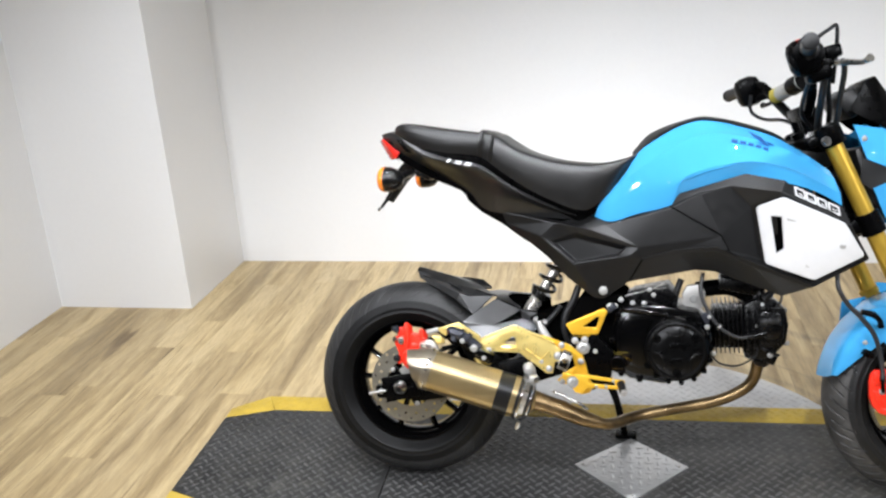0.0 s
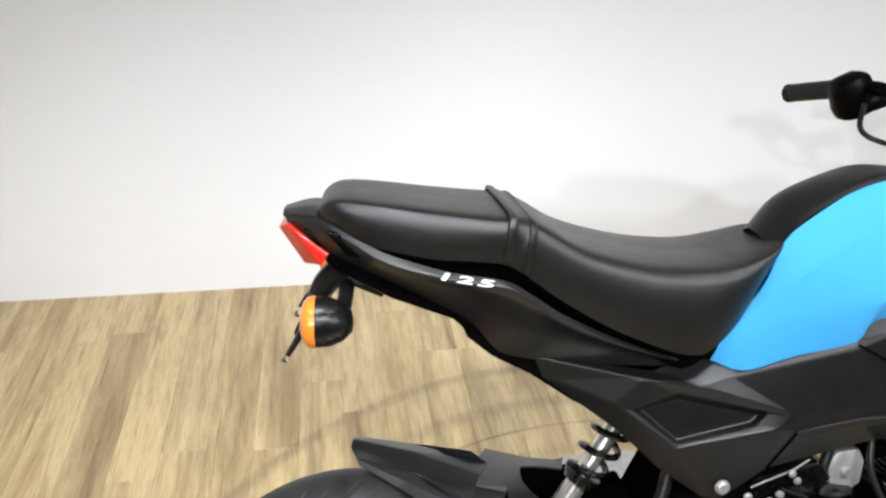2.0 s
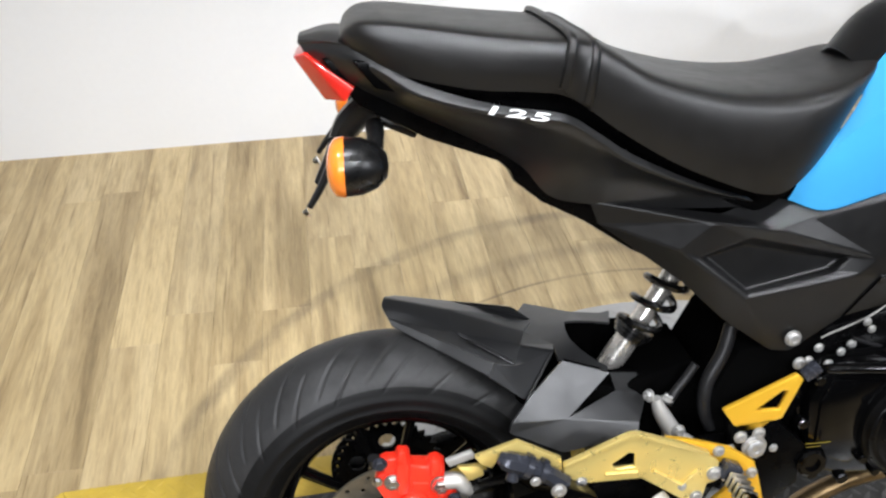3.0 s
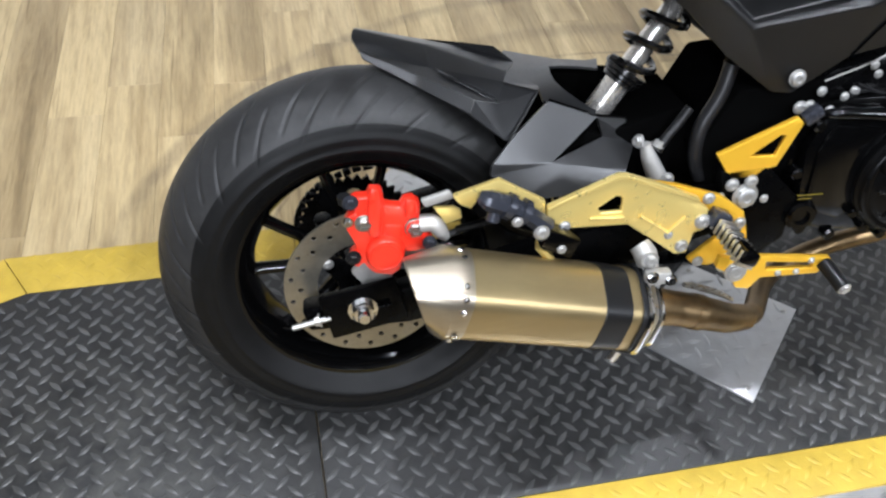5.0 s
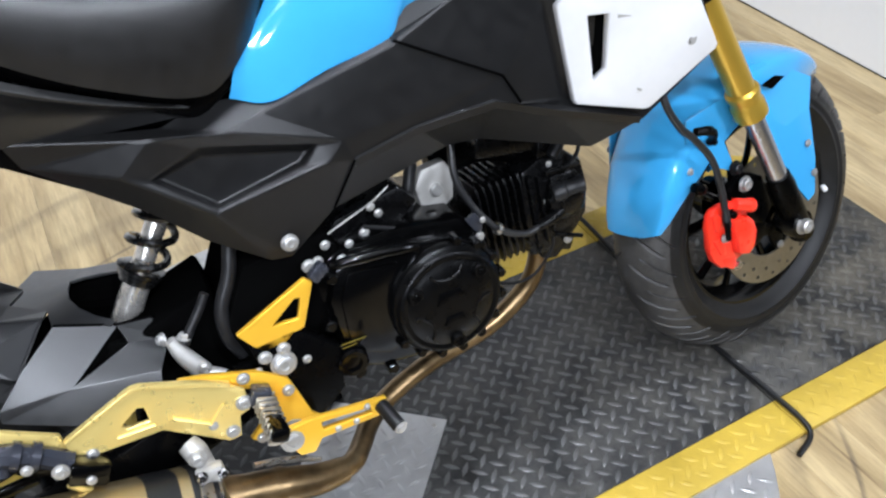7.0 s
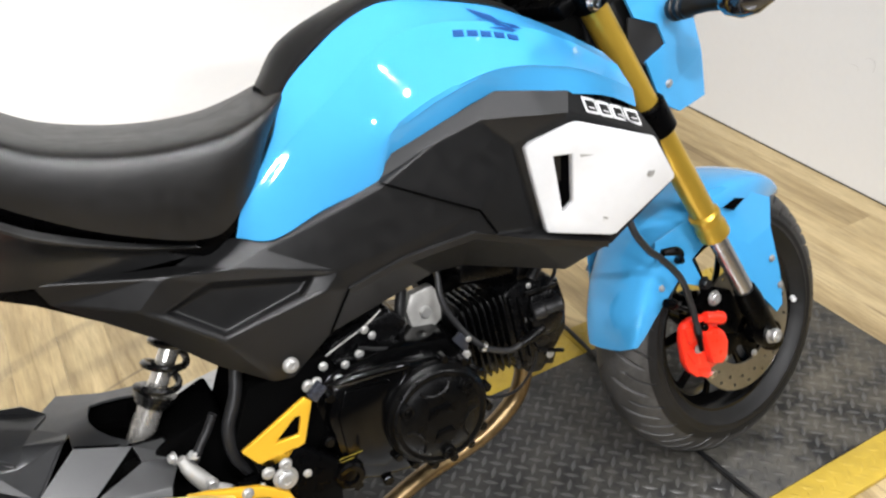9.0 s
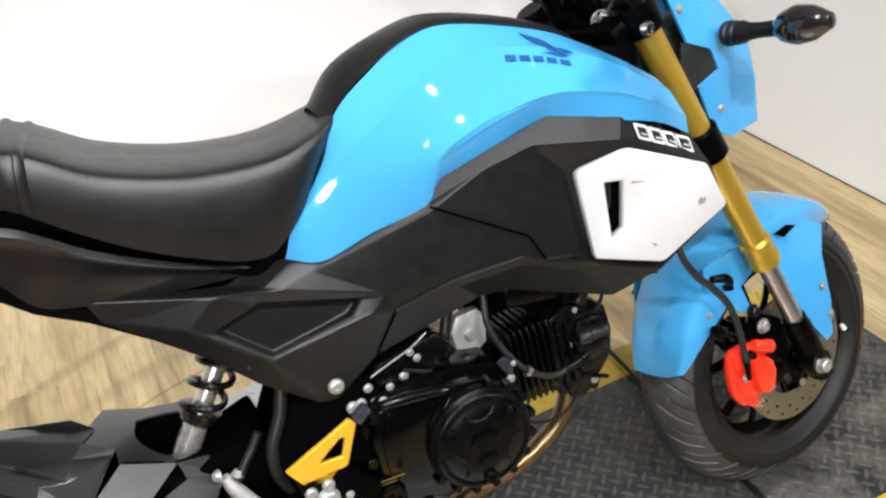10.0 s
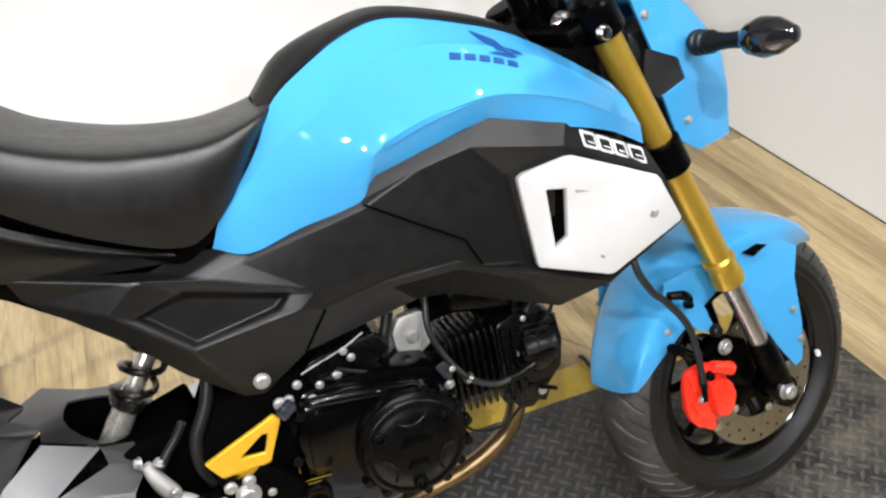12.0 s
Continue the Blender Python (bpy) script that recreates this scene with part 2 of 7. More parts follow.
for key in ("mat", "mat_worn"):
    # brown tyre dust by the front wheel
    pale_patch(M[key], 1.48, 0.03, 0.60, (0.13, 0.112, 0.080))
    # broad paler patch that brightens the deck beside the engine
    pale_patch(M[key], 1.05, -0.22, 0.70, (0.085, 0.081, 0.072))
    # small paler patch behind the rear wheel
    pale_patch(M[key], -0.35, -0.12, 0.35, (0.07, 0.068, 0.06))
WALL = wall_paint()
WOOD = plank_wood()

# ---- mesh helpers ----


def part(name, bm, material, parent=None, label="", sharp=38.0, normals=True):
    """Links a bmesh as one mesh object, under a thing or a part."""
    if normals:
        bmesh.ops.recalc_face_normals(bm, faces=bm.faces[:])
    limit = radians(sharp)
    for f in bm.faces:
        f.smooth = True
    for e in bm.edges:
        e.smooth = len(e.link_faces) == 2 and e.calc_face_angle(0) < limit
    me = bpy.data.meshes.new(name)
    bm.to_mesh(me)
    bm.free()
    me.materials.append(material)
    ob = new(name, me)
    if parent is not None:
        ob.parent = parent
    if label:
        ob["label"] = label
    return ob


def V(*a):
    return Vector(a)


def rim_bevel(bm, offset, segments=2, angle=50.0):
    edges = [e for e in bm.edges if len(e.link_faces) == 2 and e.calc_face_angle(0) > radians(angle)]
    if edges and offset > 0:
        bmesh.ops.bevel(bm, geom=edges, offset=offset, segments=segments, profile=0.5, affect="EDGES", clamp_overlap=True)


def plate(outline, thick, lift, holes=(), bevel=0.0015, bm=None):
    """A plate in the x-z plane with real holes. lift(x, z) gives its outer y; it is thick towards +y."""
    bm = bm or bmesh.new()
    made = bmesh.new()
    edges = []
    for loop in (outline, *holes):
        vs = [made.verts.new((x, 0, z)) for x, z in loop]
        edges += [made.edges.new((a, b)) for a, b in zip(vs, vs[1:] + vs[:1])]
    bmesh.ops.triangle_fill(made, use_beauty=True, use_dissolve=False, edges=edges)
    out = bmesh.ops.extrude_face_region(made, geom=made.faces[:])
    back = {v for v in out["geom"] if isinstance(v, bmesh.types.BMVert)}
    for v in made.verts:
        v.co.y = lift(v.co.x, v.co.z) + (thick if v in back else 0.0)
    bmesh.ops.recalc_face_normals(made, faces=made.faces[:])
    rim_bevel(made, bevel)
    me = bpy.data.meshes.new("tmp")
    made.to_mesh(me)
    made.free()
    bm.from_mesh(me)
    bpy.data.meshes.remove(me)
    return bm


def flat(y):
    return lambda x, z: y


def circle(cx, cz, r, n=16, start=0.0):
    return [(cx + r * math.cos(start + 2 * math.pi * i / n), cz + r * math.sin(start + 2 * math.pi * i / n)) for i in range(n)]


def catmull(p0, p1, p2, p3, t):
    return 0.5 * (2 * p1 + (p2 - p0) * t + (2 * p0 - 5 * p1 + 4 * p2 - p3) * t * t + (3 * p1 - p0 - 3 * p2 + p3) * t ** 3)


def smooth_line(points, per=6, closed=False):
    pts = [Vector(p) for p in points]
    n = len(pts)
    out = []
    spans = n if closed else n - 1
    for i in range(spans):
        if closed:
            a, b, c, d = (pts[(i + k) % n] for k in (-1, 0, 1, 2))
        else:
            b, c = pts[i], pts[i + 1]
            a = pts[i - 1] if i else 2 * b - c
            d = pts[i + 2] if i + 2 < n else 2 * c - b
        out += [catmull(a, b, c, d, k / per) for k in range(per)]
    if not closed:
        out.append(pts[-1])
    return out


def tube(points, radius, seg=12, per=6, bm=None, closed=False, caps=True, squash=1.0):
    """A swept round bar along a smooth line; radius: one number, or one for each given point."""
    bm = bm or bmesh.new()
    line = smooth_line(points, per, closed) if per > 1 else [Vector(p) for p in points]
    radii = [radius] * len(line)
    if not isinstance(radius, (int, float)):
        radii = []
        for i in range(len(line)):
            s = i / (len(line) - 1) * (len(radius) - 1)
            k = min(int(s), len(radius) - 2)
            radii.append(radius[k] + (radius[k + 1] - radius[k]) * (s - k))
    rings, side = [], None
    for i, p in enumerate(line):
        nxt = line[(i + 1) % len(line)] if closed else line[min(i + 1, len(line) - 1)]
        prv = line[i - 1] if closed or i else line[0]
        d = (nxt - prv).normalized()
        if side is None:
            side = d.orthogonal().normalized()
        side = (side - d * side.dot(d)).normalized()
        up = d.cross(side)
        rings.append([bm.verts.new(p + radii[i] * (math.cos(a) * side + squash * math.sin(a) * up)) for a in (2 * math.pi * k / seg for k in range(seg))])
    pairs = list(zip(rings, rings[1:])) + ([(rings[-1], rings[0])] if closed else [])
    for a, b in pairs:
        for k in range(seg):
            bm.faces.new((a[k], a[(k + 1) % seg], b[(k + 1) % seg], b[k]))
    if caps and not closed:
        bm.faces.new(rings[0][::-1])
        bm.faces.new(rings[-1])
    return bm


def lathe(profile, centre=(0, 0, 0), axis=(0, 1, 0), seg=32, bm=None, closed=False, caps=True):
    """Turns (radius, height) points round an axis."""
    bm = bm or bmesh.new()
    q = Vector((0, 0, 1)).rotation_difference(Vector(axis))
    c = Vector(centre)
    rings = []
    for r, h in profile:
        if r < 1e-5:
            rings.append([bm.verts.new(c + q @ V(0, 0, h))])
        else:
            rings.append([bm.verts.new(c + q @ V(r * math.cos(2 * math.pi * k / seg), r * math.sin(2 * math.pi * k / seg), h)) for k in range(seg)])
    pairs = list(zip(rings, rings[1:])) + ([(rings[-1], rings[0])] if closed else [])
    for a, b in pairs:
        for k in range(seg):
            quad = [a[k % len(a)], a[(k + 1) % len(a)], b[(k + 1) % len(b)], b[k % len(b)]]
            quad = list(dict.fromkeys(quad))
            if len(quad) > 2:
                bm.faces.new(quad)
    if caps and not closed:
        for ring, flip in ((rings[0], True), (rings[-1], False)):
            if len(ring) > 2:
                bm.faces.new(ring[::-1] if flip else ring)
    return bm


def block(size, m, bevel=0.003, bm=None, taper=1.0):
    """A bevelled box of that size at the pose m; taper narrows its top."""
    made = bmesh.new()
    bmesh.ops.create_cube(made, size=1)
    for v in made.verts:
        k = taper if v.co.z > 0 else 1.0
        v.co = V(v.co.x * size[0] * k, v.co.y * size[1] * k, v.co.z * size[2])
    rim_bevel(made, bevel)
    bmesh.ops.transform(made, matrix=m, verts=made.verts)
    if bm is None:
        return made
    me = bpy.data.meshes.new("tmp")
    made.to_mesh(me)
    made.free()
    bm.from_mesh(me)
    bpy.data.meshes.remove(me)
    return bm


def patch(rows, su=4, sv=4, thick=0.003, bm=None, mirror=False, simple=False):
    """A smooth skin through a grid of points; mirror adds its other side across y = 0."""
    bm = bm or bmesh.new()
    lines = [smooth_line(r, su) for r in rows]
    cols = [smooth_line([ln[i] for ln in lines], sv) for i in range(len(lines[0]))]
    for sign in ((1, -1) if mirror else (1,)):
        made = bmesh.new()
        grid = [[made.verts.new((p.x, sign * p.y, p.z)) for p in col] for col in cols]
        for a, b in zip(grid, grid[1:]):
            for k in range(len(a) - 1):
                made.faces.new((a[k], a[k + 1], b[k + 1], b[k]))
        bmesh.ops.recalc_face_normals(made, faces=made.faces[:])
        mid = made.faces[len(made.faces) // 2] if made.faces.ensure_lookup_table() is None else None
        if mid.normal.y * sign > 0 and abs(mid.normal.y) > 0.3:
            bmesh.ops.reverse_faces(made, faces=made.faces[:])
        if thick and simple:
            made.normal_update()
            rim = [e for e in made.edges if len(e.link_faces) == 1]
            outer = made.verts[:]
            inner = {v: made.verts.new(v.co - v.normal * thick) for v in outer}
            for f in made.faces[:]:
                made.faces.new([inner[v] for v in reversed(f.verts)])
            for e in rim:
                p, q = e.verts
                made.faces.new((p, q, inner[q], inner[p]))
            bmesh.ops.recalc_face_normals(made, faces=made.faces[:])
        elif thick:
            bmesh.ops.solidify(made, geom=made.faces[:], thickness=thick)
        me = bpy.data.meshes.new("tmp")
        made.to_mesh(me)
        made.free()
        bm.from_mesh(me)
        bpy.data.meshes.remove(me)
    return bm


def facets(verts, faces, thick=0.004, bevel=0.002, mirror=False, bm=None):
    """A folded panel from named corners and polygons, given thickness and softened folds."""
    bm = bm or bmesh.new()
    for sign in ((1, -1) if mirror else (1,)):
        made = bmesh.new()
        at = {k: made.verts.new((p[0], sign * p[1], p[2])) for k, p in verts.items()}
        for f in faces:
            made.faces.new([at[k] for k in f.split()])
        bmesh.ops.delete(made, geom=[v for v in made.verts if not v.link_faces], context="VERTS")
        bmesh.ops.recalc_face_normals(made, faces=made.faces[:])
        total = sum((f.normal.y * f.calc_area() for f in made.faces))
        if total * sign > 0:
            bmesh.ops.reverse_faces(made, faces=made.faces[:])
        bmesh.ops.triangulate(made, faces=[f for f in made.faces if len(f.verts) > 4])
        edges = [e for e in made.edges if len(e.link_faces) == 2 and e.calc_face_angle(0) > radians(9)]
        if bevel and edges:
            bmesh.ops.bevel(made, geom=edges, offset=bevel, segments=2, profile=0.5, affect="EDGES", clamp_overlap=True)
        if thick:
            bmesh.ops.solidify(made, geom=made.faces[:], thickness=thick)
        me = bpy.data.meshes.new("tmp")
        made.to_mesh(me)
        made.free()
        bm.from_mesh(me)
        bpy.data.meshes.remove(me)
    return bm


def bolt_mesh(r, h, sides=6, washer=True):
    """A bolt head on a washer that points along +z."""
    bm = bmesh.new()
    if washer:
        lathe([(0.0, 0.0), (r * 1.35, 0.0), (r * 1.35, h * 0.22), (0.0, h * 0.22)], axis=(0, 0, 1), seg=16, bm=bm, caps=False)
    lathe([(0.0, h * 0.2), (r, h * 0.2), (r, h * 0.85), (r * 0.82, h), (r * 0.45, h), (r * 0.4, h * 0.8), (0.0, h * 0.8)], axis=(0, 0, 1), seg=max(sides, 8) if sides > 6 else 6, bm=bm, caps=False)
    return bm


def facing(p, d):
    """The pose at p whose z axis points along d."""
    return Matrix.Translation(p) @ V(0, 0, 1).rotation_difference(Vector(d)).to_matrix().to_4x4()


# ---- room ----


def wall(name, a, b, z0, z1, thick, label, lean=0.0):
    """A wall from a to b (seen from its right-hand side), thick away from the room."""
    a, b = V(*a, 0), V(*b, 0)
    d = (b - a).normalized()
    n = V(-d.y, d.x, 0)
    bm = bmesh.new()
    vs = []
    for z in (z0, z1):
        s = V(lean * (z - z0), 0, 0)
        vs.append([bm.verts.new(p + s + V(0, 0, z)) for p in (a, b, b + n * thick, a + n * thick)])
    lo, hi = vs
    bm.faces.new(lo[::-1])
    bm.faces.new(hi)
    for i in range(4):
        bm.faces.new((lo[i], lo[(i + 1) % 4], hi[(i + 1) % 4], hi[i]))
    return tagged(part(name, bm, WALL), label, "wall", kind="structure")


wall("wall_back", (-1.0755, 1.564), (2.123, 1.497), FLOOR, CEILING, 0.12, "smooth white painted wall behind the motorcycle")
wall("wall_return", (-1.086, 1.043), (-1.0755, 1.5638), FLOOR, CEILING, 0.10, "narrow white return wall beside the alcove")
wall("wall_pier", (-1.645, 1.055), (-1.0862, 1.0432), FLOOR, CEILING, 0.10, "white painted wall pier facing the room")
wall("wall_left", (-1.676, -0.4), (-1.645, 1.055), FLOOR, CEILING, 0.12, "white painted side wall")
wall_right = wall("wall_right", (2.123, 1.497), (2.076, -0.75), FLOOR, CEILING, 0.12, "white painted side wall with small scuffs")
SCUFF = surface("grey_scuff", (0.69, 0.69, 0.69), 0.7, vary=0.1)
for line in ([(0.501, 0.300), (0.490, 0.303), (0.479, 0.302), (0.474, 0.292)], [(0.465, 0.325), (0.450, 0.332), (0.438, 0.329), (0.432, 0.318), (0.434, 0.300)]):
    part("scuff", tube([V(2.123 - 0.047 * (1.497 - y) / 2.247 - 0.0002, y, z) for y, z in line], [0.0004] + [0.0009] * (len(line) - 2) + [0.0004], 6), SCUFF, wall_right, "faint grey scuff")
gap = [V(2.123 - 0.047 * (1.497 - y) / 2.247 - 0.0006, y, FLOOR + 0.0012) for y in (1.49, -0.74)]
part("floor_joint", tube(gap, 0.0022, 6, 1), M["dark"], wall_right, "dark joint along the floor")
# walls out of view, added to close the room; their grey cuts fill light
UNSEEN_GREY = surface("unseen_wall_grey", (0.15, 0.15, 0.15), 0.8, vary=0.1, grain=30, blotch=2)
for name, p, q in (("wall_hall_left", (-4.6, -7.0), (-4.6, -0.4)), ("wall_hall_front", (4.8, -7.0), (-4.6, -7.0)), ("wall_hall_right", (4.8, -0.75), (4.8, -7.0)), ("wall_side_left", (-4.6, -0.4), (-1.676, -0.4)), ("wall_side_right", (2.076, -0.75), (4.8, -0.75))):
    ob = wall(name, p, q, FLOOR, CEILING, 0.12, "plain unseen wall added in grey to cut fill light")
    ob.data.materials[0] = UNSEEN_GREY
# ceiling is out of view; made pale so upward faces pick up its reflection
bm = bmesh.new()
block((9.8, 8.8, 0.1), pose(0.1, -2.7, CEILING + 0.05), 0.0, bm)
PALE = surface("unseen_ceiling_pale", (0.72, 0.72, 0.73), 0.8, vary=0.06, grain=30, blotch=2)
tagged(part("ceiling", bm, PALE), "plain unseen ceiling, pale to bounce light down", "ceiling", kind="structure")
bm = bmesh.new()
block((9.8, 8.8, 0.1), pose(0.1, -2.7, FLOOR - 0.0545), 0.0, bm)
floor = tagged(part("floor", bm, M["dark"]), "tan vinyl plank floor with grey-brown streaks and tyre scuffs", "floor", kind="structure")

# ---- turntable ----
TX, TY = 0.555, 0.065


def lozenge(bm, x, y, z, turn, length=0.025, width=0.0085, height=0.0016):
    """One raised lozenge of tread plate."""
    c, s = math.cos(turn), math.sin(turn)

    def p(u, v, h):
        return bm.verts.new((x + u * c - v * s, y + u * s + v * c, z + h))

    e0, e1 = p(-length / 2, 0, 0), p(length / 2, 0, 0)
    a0, a1 = p(-length * 0.12, -width / 2, 0), p(length * 0.12, -width / 2, 0)
    b0, b1 = p(-length * 0.12, width / 2, 0), p(length * 0.12, width / 2, 0)
    t0, t1 = p(-length * 0.3, 0, height), p(length * 0.3, 0, height)
    for f in ((e0, a0, t0), (a0, a1, t1, t0), (a1, e1, t1), (e1, b1, t1), (b1, b0, t0, t1), (b0, e0, t0)):
        bm.faces.new(f)


def tread(inside, x0, x1, y0, y1, z, pitch, turn=0.0, **kw):
    """Lozenges in alternate directions over the part of a rectangle that inside(x, y) keeps."""
    bm = bmesh.new()
    turn += math.pi / 4
    c, s = math.cos(turn), math.sin(turn)
    cx, cy = (x0 + x1) / 2, (y0 + y1) / 2
    n = int((x1 - x0 + y1 - y0) * 0.75 / pitch) + 2
    for i in range(-n, n + 1):
        for j in range(-n, n + 1):
            u, v = i * pitch, j * pitch
            x, y = cx + u * c - v * s, cy + u * s + v * c
            if x0 < x < x1 and y0 < y < y1 and inside(x, y):
                lozenge(bm, x, y, z, turn + (math.pi / 2 if (i + j) % 2 else 0.0), **kw)
    return bm


def slab(outline, z0, z1, bevel=0.002):
    """A flat slab from its outline in plan."""
    bm = bmesh.new()
    lo = [bm.verts.new((x, y, z0)) for x, y in outline]
    hi = [bm.verts.new((x, y, z1)) for x, y in outline]
    bm.faces.new(lo[::-1])
    bm.faces.new(hi)
    n = len(outline)
    for i in range(n):
        bm.faces.new((lo[i], lo[(i + 1) % n], hi[(i + 1) % n], hi[i]))
    bmesh.ops.recalc_face_normals(bm, faces=bm.faces[:])
    rim_bevel(bm, bevel)
    return bm


FAR_IN, FAR_OUT, NEAR_IN, NEAR_OUT = 0.282, 0.362, -0.181, -0.250
turntable = tagged(new("motorcycle_turntable"), "turntable with black rubber deck and yellow edges on plank floor", "turntable")
disc_outline = [(TX + 0.61 * math.cos(2 * math.pi * i / 96), TY + 0.61 * math.sin(2 * math.pi * i / 96)) for i in range(96)]
base = part("base_disc", slab(disc_outline, FLOOR + 0.0005, -0.006, 0.0015), M["tread_plate"], turntable, "round silver aluminium tread plate")
tagged(part("tread", tread(lambda x, y: math.hypot(x - TX, y - TY) < 0.595 and not NEAR_OUT - 0.01 < y < FAR_OUT + 0.01, TX - 0.61, TX + 0.61, TY - 0.61, TY + 0.61, -0.0062, 0.0235, length=0.030, width=0.008), M["tread_plate"], base, normals=False), kind="stuff")
JOINT_A, JOINT_B = -0.069, 1.148
END_A, END_B = -0.615, 1.651
CI, CO = 0.136, 0.094
FI, FO, NI, NO = 0.231, 0.283, -0.130, -0.175
deck_a = [(JOINT_A - 0.0008, NEAR_IN), (JOINT_A - 0.0008, FAR_IN), (END_A + CI, FAR_IN), (END_A, FI), (END_A, NI), (END_A + CI, NEAR_IN)]
deck_b = [(JOINT_A + 0.0008, NEAR_IN), (JOINT_B - 0.0008, NEAR_IN), (JOINT_B - 0.0008, FAR_IN), (JOINT_A + 0.0008, FAR_IN)]
deck_c = [(JOINT_B + 0.0008, NEAR_IN), (END_B - CI, NEAR_IN), (END_B, NI), (END_B, FI), (END_B - CI, FAR_IN), (JOINT_B + 0.0008, FAR_IN)]


def in_poly(poly, x, y, pad=0.011):
    """Whether a place lies in a convex outline, at least pad from its edge."""
    n = len(poly)
    area = sum(poly[i][0] * poly[(i + 1) % n][1] - poly[(i + 1) % n][0] * poly[i][1] for i in range(n))
    for i in range(n):
        (ax, ay), (bx, by) = poly[i], poly[(i + 1) % n]
        ln = math.hypot(bx - ax, by - ay)
        if ((bx - ax) * (y - ay) - (by - ay) * (x - ax)) / ln * (1 if area > 0 else -1) < pad:
            return False
    return True


for outline in (deck_a, deck_b, deck_c):
    deck = part("deck", slab(outline, FLOOR + 0.001, 0.0), M["mat"], turntable, "black rubber deck with diamond tread")
    xs = [p[0] for p in outline]
    tagged(part("tread", tread(lambda x, y: in_poly(outline, x, y), min(xs), max(xs), NEAR_IN, FAR_IN, -0.0002, 0.0222, length=0.030, width=0.0082, height=0.0021), M["mat_worn"], deck, normals=False), kind="stuff")
G = 0.0006
strips = []
for y_in, y_out, fi, fo in ((FAR_IN + G, FAR_OUT, FI, FO), (NEAR_IN - G, NEAR_OUT, NI, NO)):
    strips += [
        [(END_A + CI, y_in), (JOINT_A - 0.0008, y_in), (JOINT_A - 0.0008, y_out), (END_A + CO, y_out)],
        [(JOINT_A + 0.0008, y_in), (JOINT_B - 0.0008, y_in), (JOINT_B - 0.0008, y_out), (JOINT_A + 0.0008, y_out)],
        [(JOINT_B + 0.0008, y_in), (END_B - CI, y_in), (END_B - CO, y_out), (JOINT_B + 0.0008, y_out)],
        [(END_A + CI - 0.001, y_in), (END_A + CO - 0.001, y_out), (END_A, fo), (END_A, fi + (0.001 if fi > 0 else -0.001))],
        [(END_B - CI + 0.001, y_in), (END_B - CO + 0.001, y_out), (END_B, fo), (END_B, fi + (0.001 if fi > 0 else -0.001))],
    ]
for outline in strips:
    edge = part("yellow_edge", slab(outline, FLOOR + 0.001, -0.0004, 0.0012), M["yellow"], turntable, "yellow painted edge strip")
    xs, ys = [p[0] for p in outline], [p[1] for p in outline]
    bm = tread(lambda x, y: in_poly(outline, x, y, 0.008), min(xs), max(xs), min(ys), max(ys), -0.0006, 0.0222, length=0.029, width=0.0085, height=0.0018)
    tagged(part("tread", bm, M["yellow"], edge, normals=False), kind="stuff")
plate_outline = [(0.405, 0.046), (0.544, -0.099), (0.687, 0.051), (0.549, 0.177)]
centre_plate = part("centre_plate", slab(plate_outline, -0.001, 0.003, 0.001), M["tread_plate"], turntable, "square aluminium tread plate set cornerwise")
tagged(part("tread", tread(lambda x, y: in_poly(plate_outline, x, y, 0.006), 0.40, 0.69, -0.10, 0.18, 0.0029, 0.0225, turn=radians(44), length=0.029, width=0.0075), M["tread_plate"], centre_plate, normals=False), kind="stuff")
for x, y in ((0.427, 0.046), (0.545, -0.077), (0.664, 0.05), (0.549, 0.156)):
    ob = part("screw", bolt_mesh(0.004, 0.003, 12, False), M["steel"], centre_plate)
    ob.matrix_basis = pose(x, y, 0.0028)
cord = tube([(1.162, 0.385, -0.006), (1.16, 0.366, 0.004), (1.156, 0.30, 0.006), (1.150, 0.223, 0.006), (1.144, 0.08, 0.006), (1.147, -0.058, 0.006), (1.153, -0.18, 0.007), (1.154, -0.240, 0.006), (1.145, -0.262, 0.0), (1.11, -0.275, -0.006)], 0.0045, seg=8)
tagged(part("elastic_cord", cord, M["hose"]), "thin black elastic cord lying across the turntable deck", "cord")

# ---- motorcycle: x forward, y to its left, z up from the ground between the wheels; it leans on its side stand ----
bike = tagged(new("motorcycle"), "small blue and black motorcycle leaning on its stand on a turntable", "motorcycle")
bike.matrix_basis = pose(0, 0, 0, -13.94, 0, -1.21)
RW, FW = V(0.008, 0.0, 0.2465), V(1.211, -0.008, 0.238)


def bolt_at(p, d, r=0.006, h=0.006, parent=None, material="zinc", sides=6, name="bolt"):
    ob = part(name, bolt_mesh(r, h, sides), M[material], parent or bike)
    ob.matrix_basis = facing(p, d)
    return ob


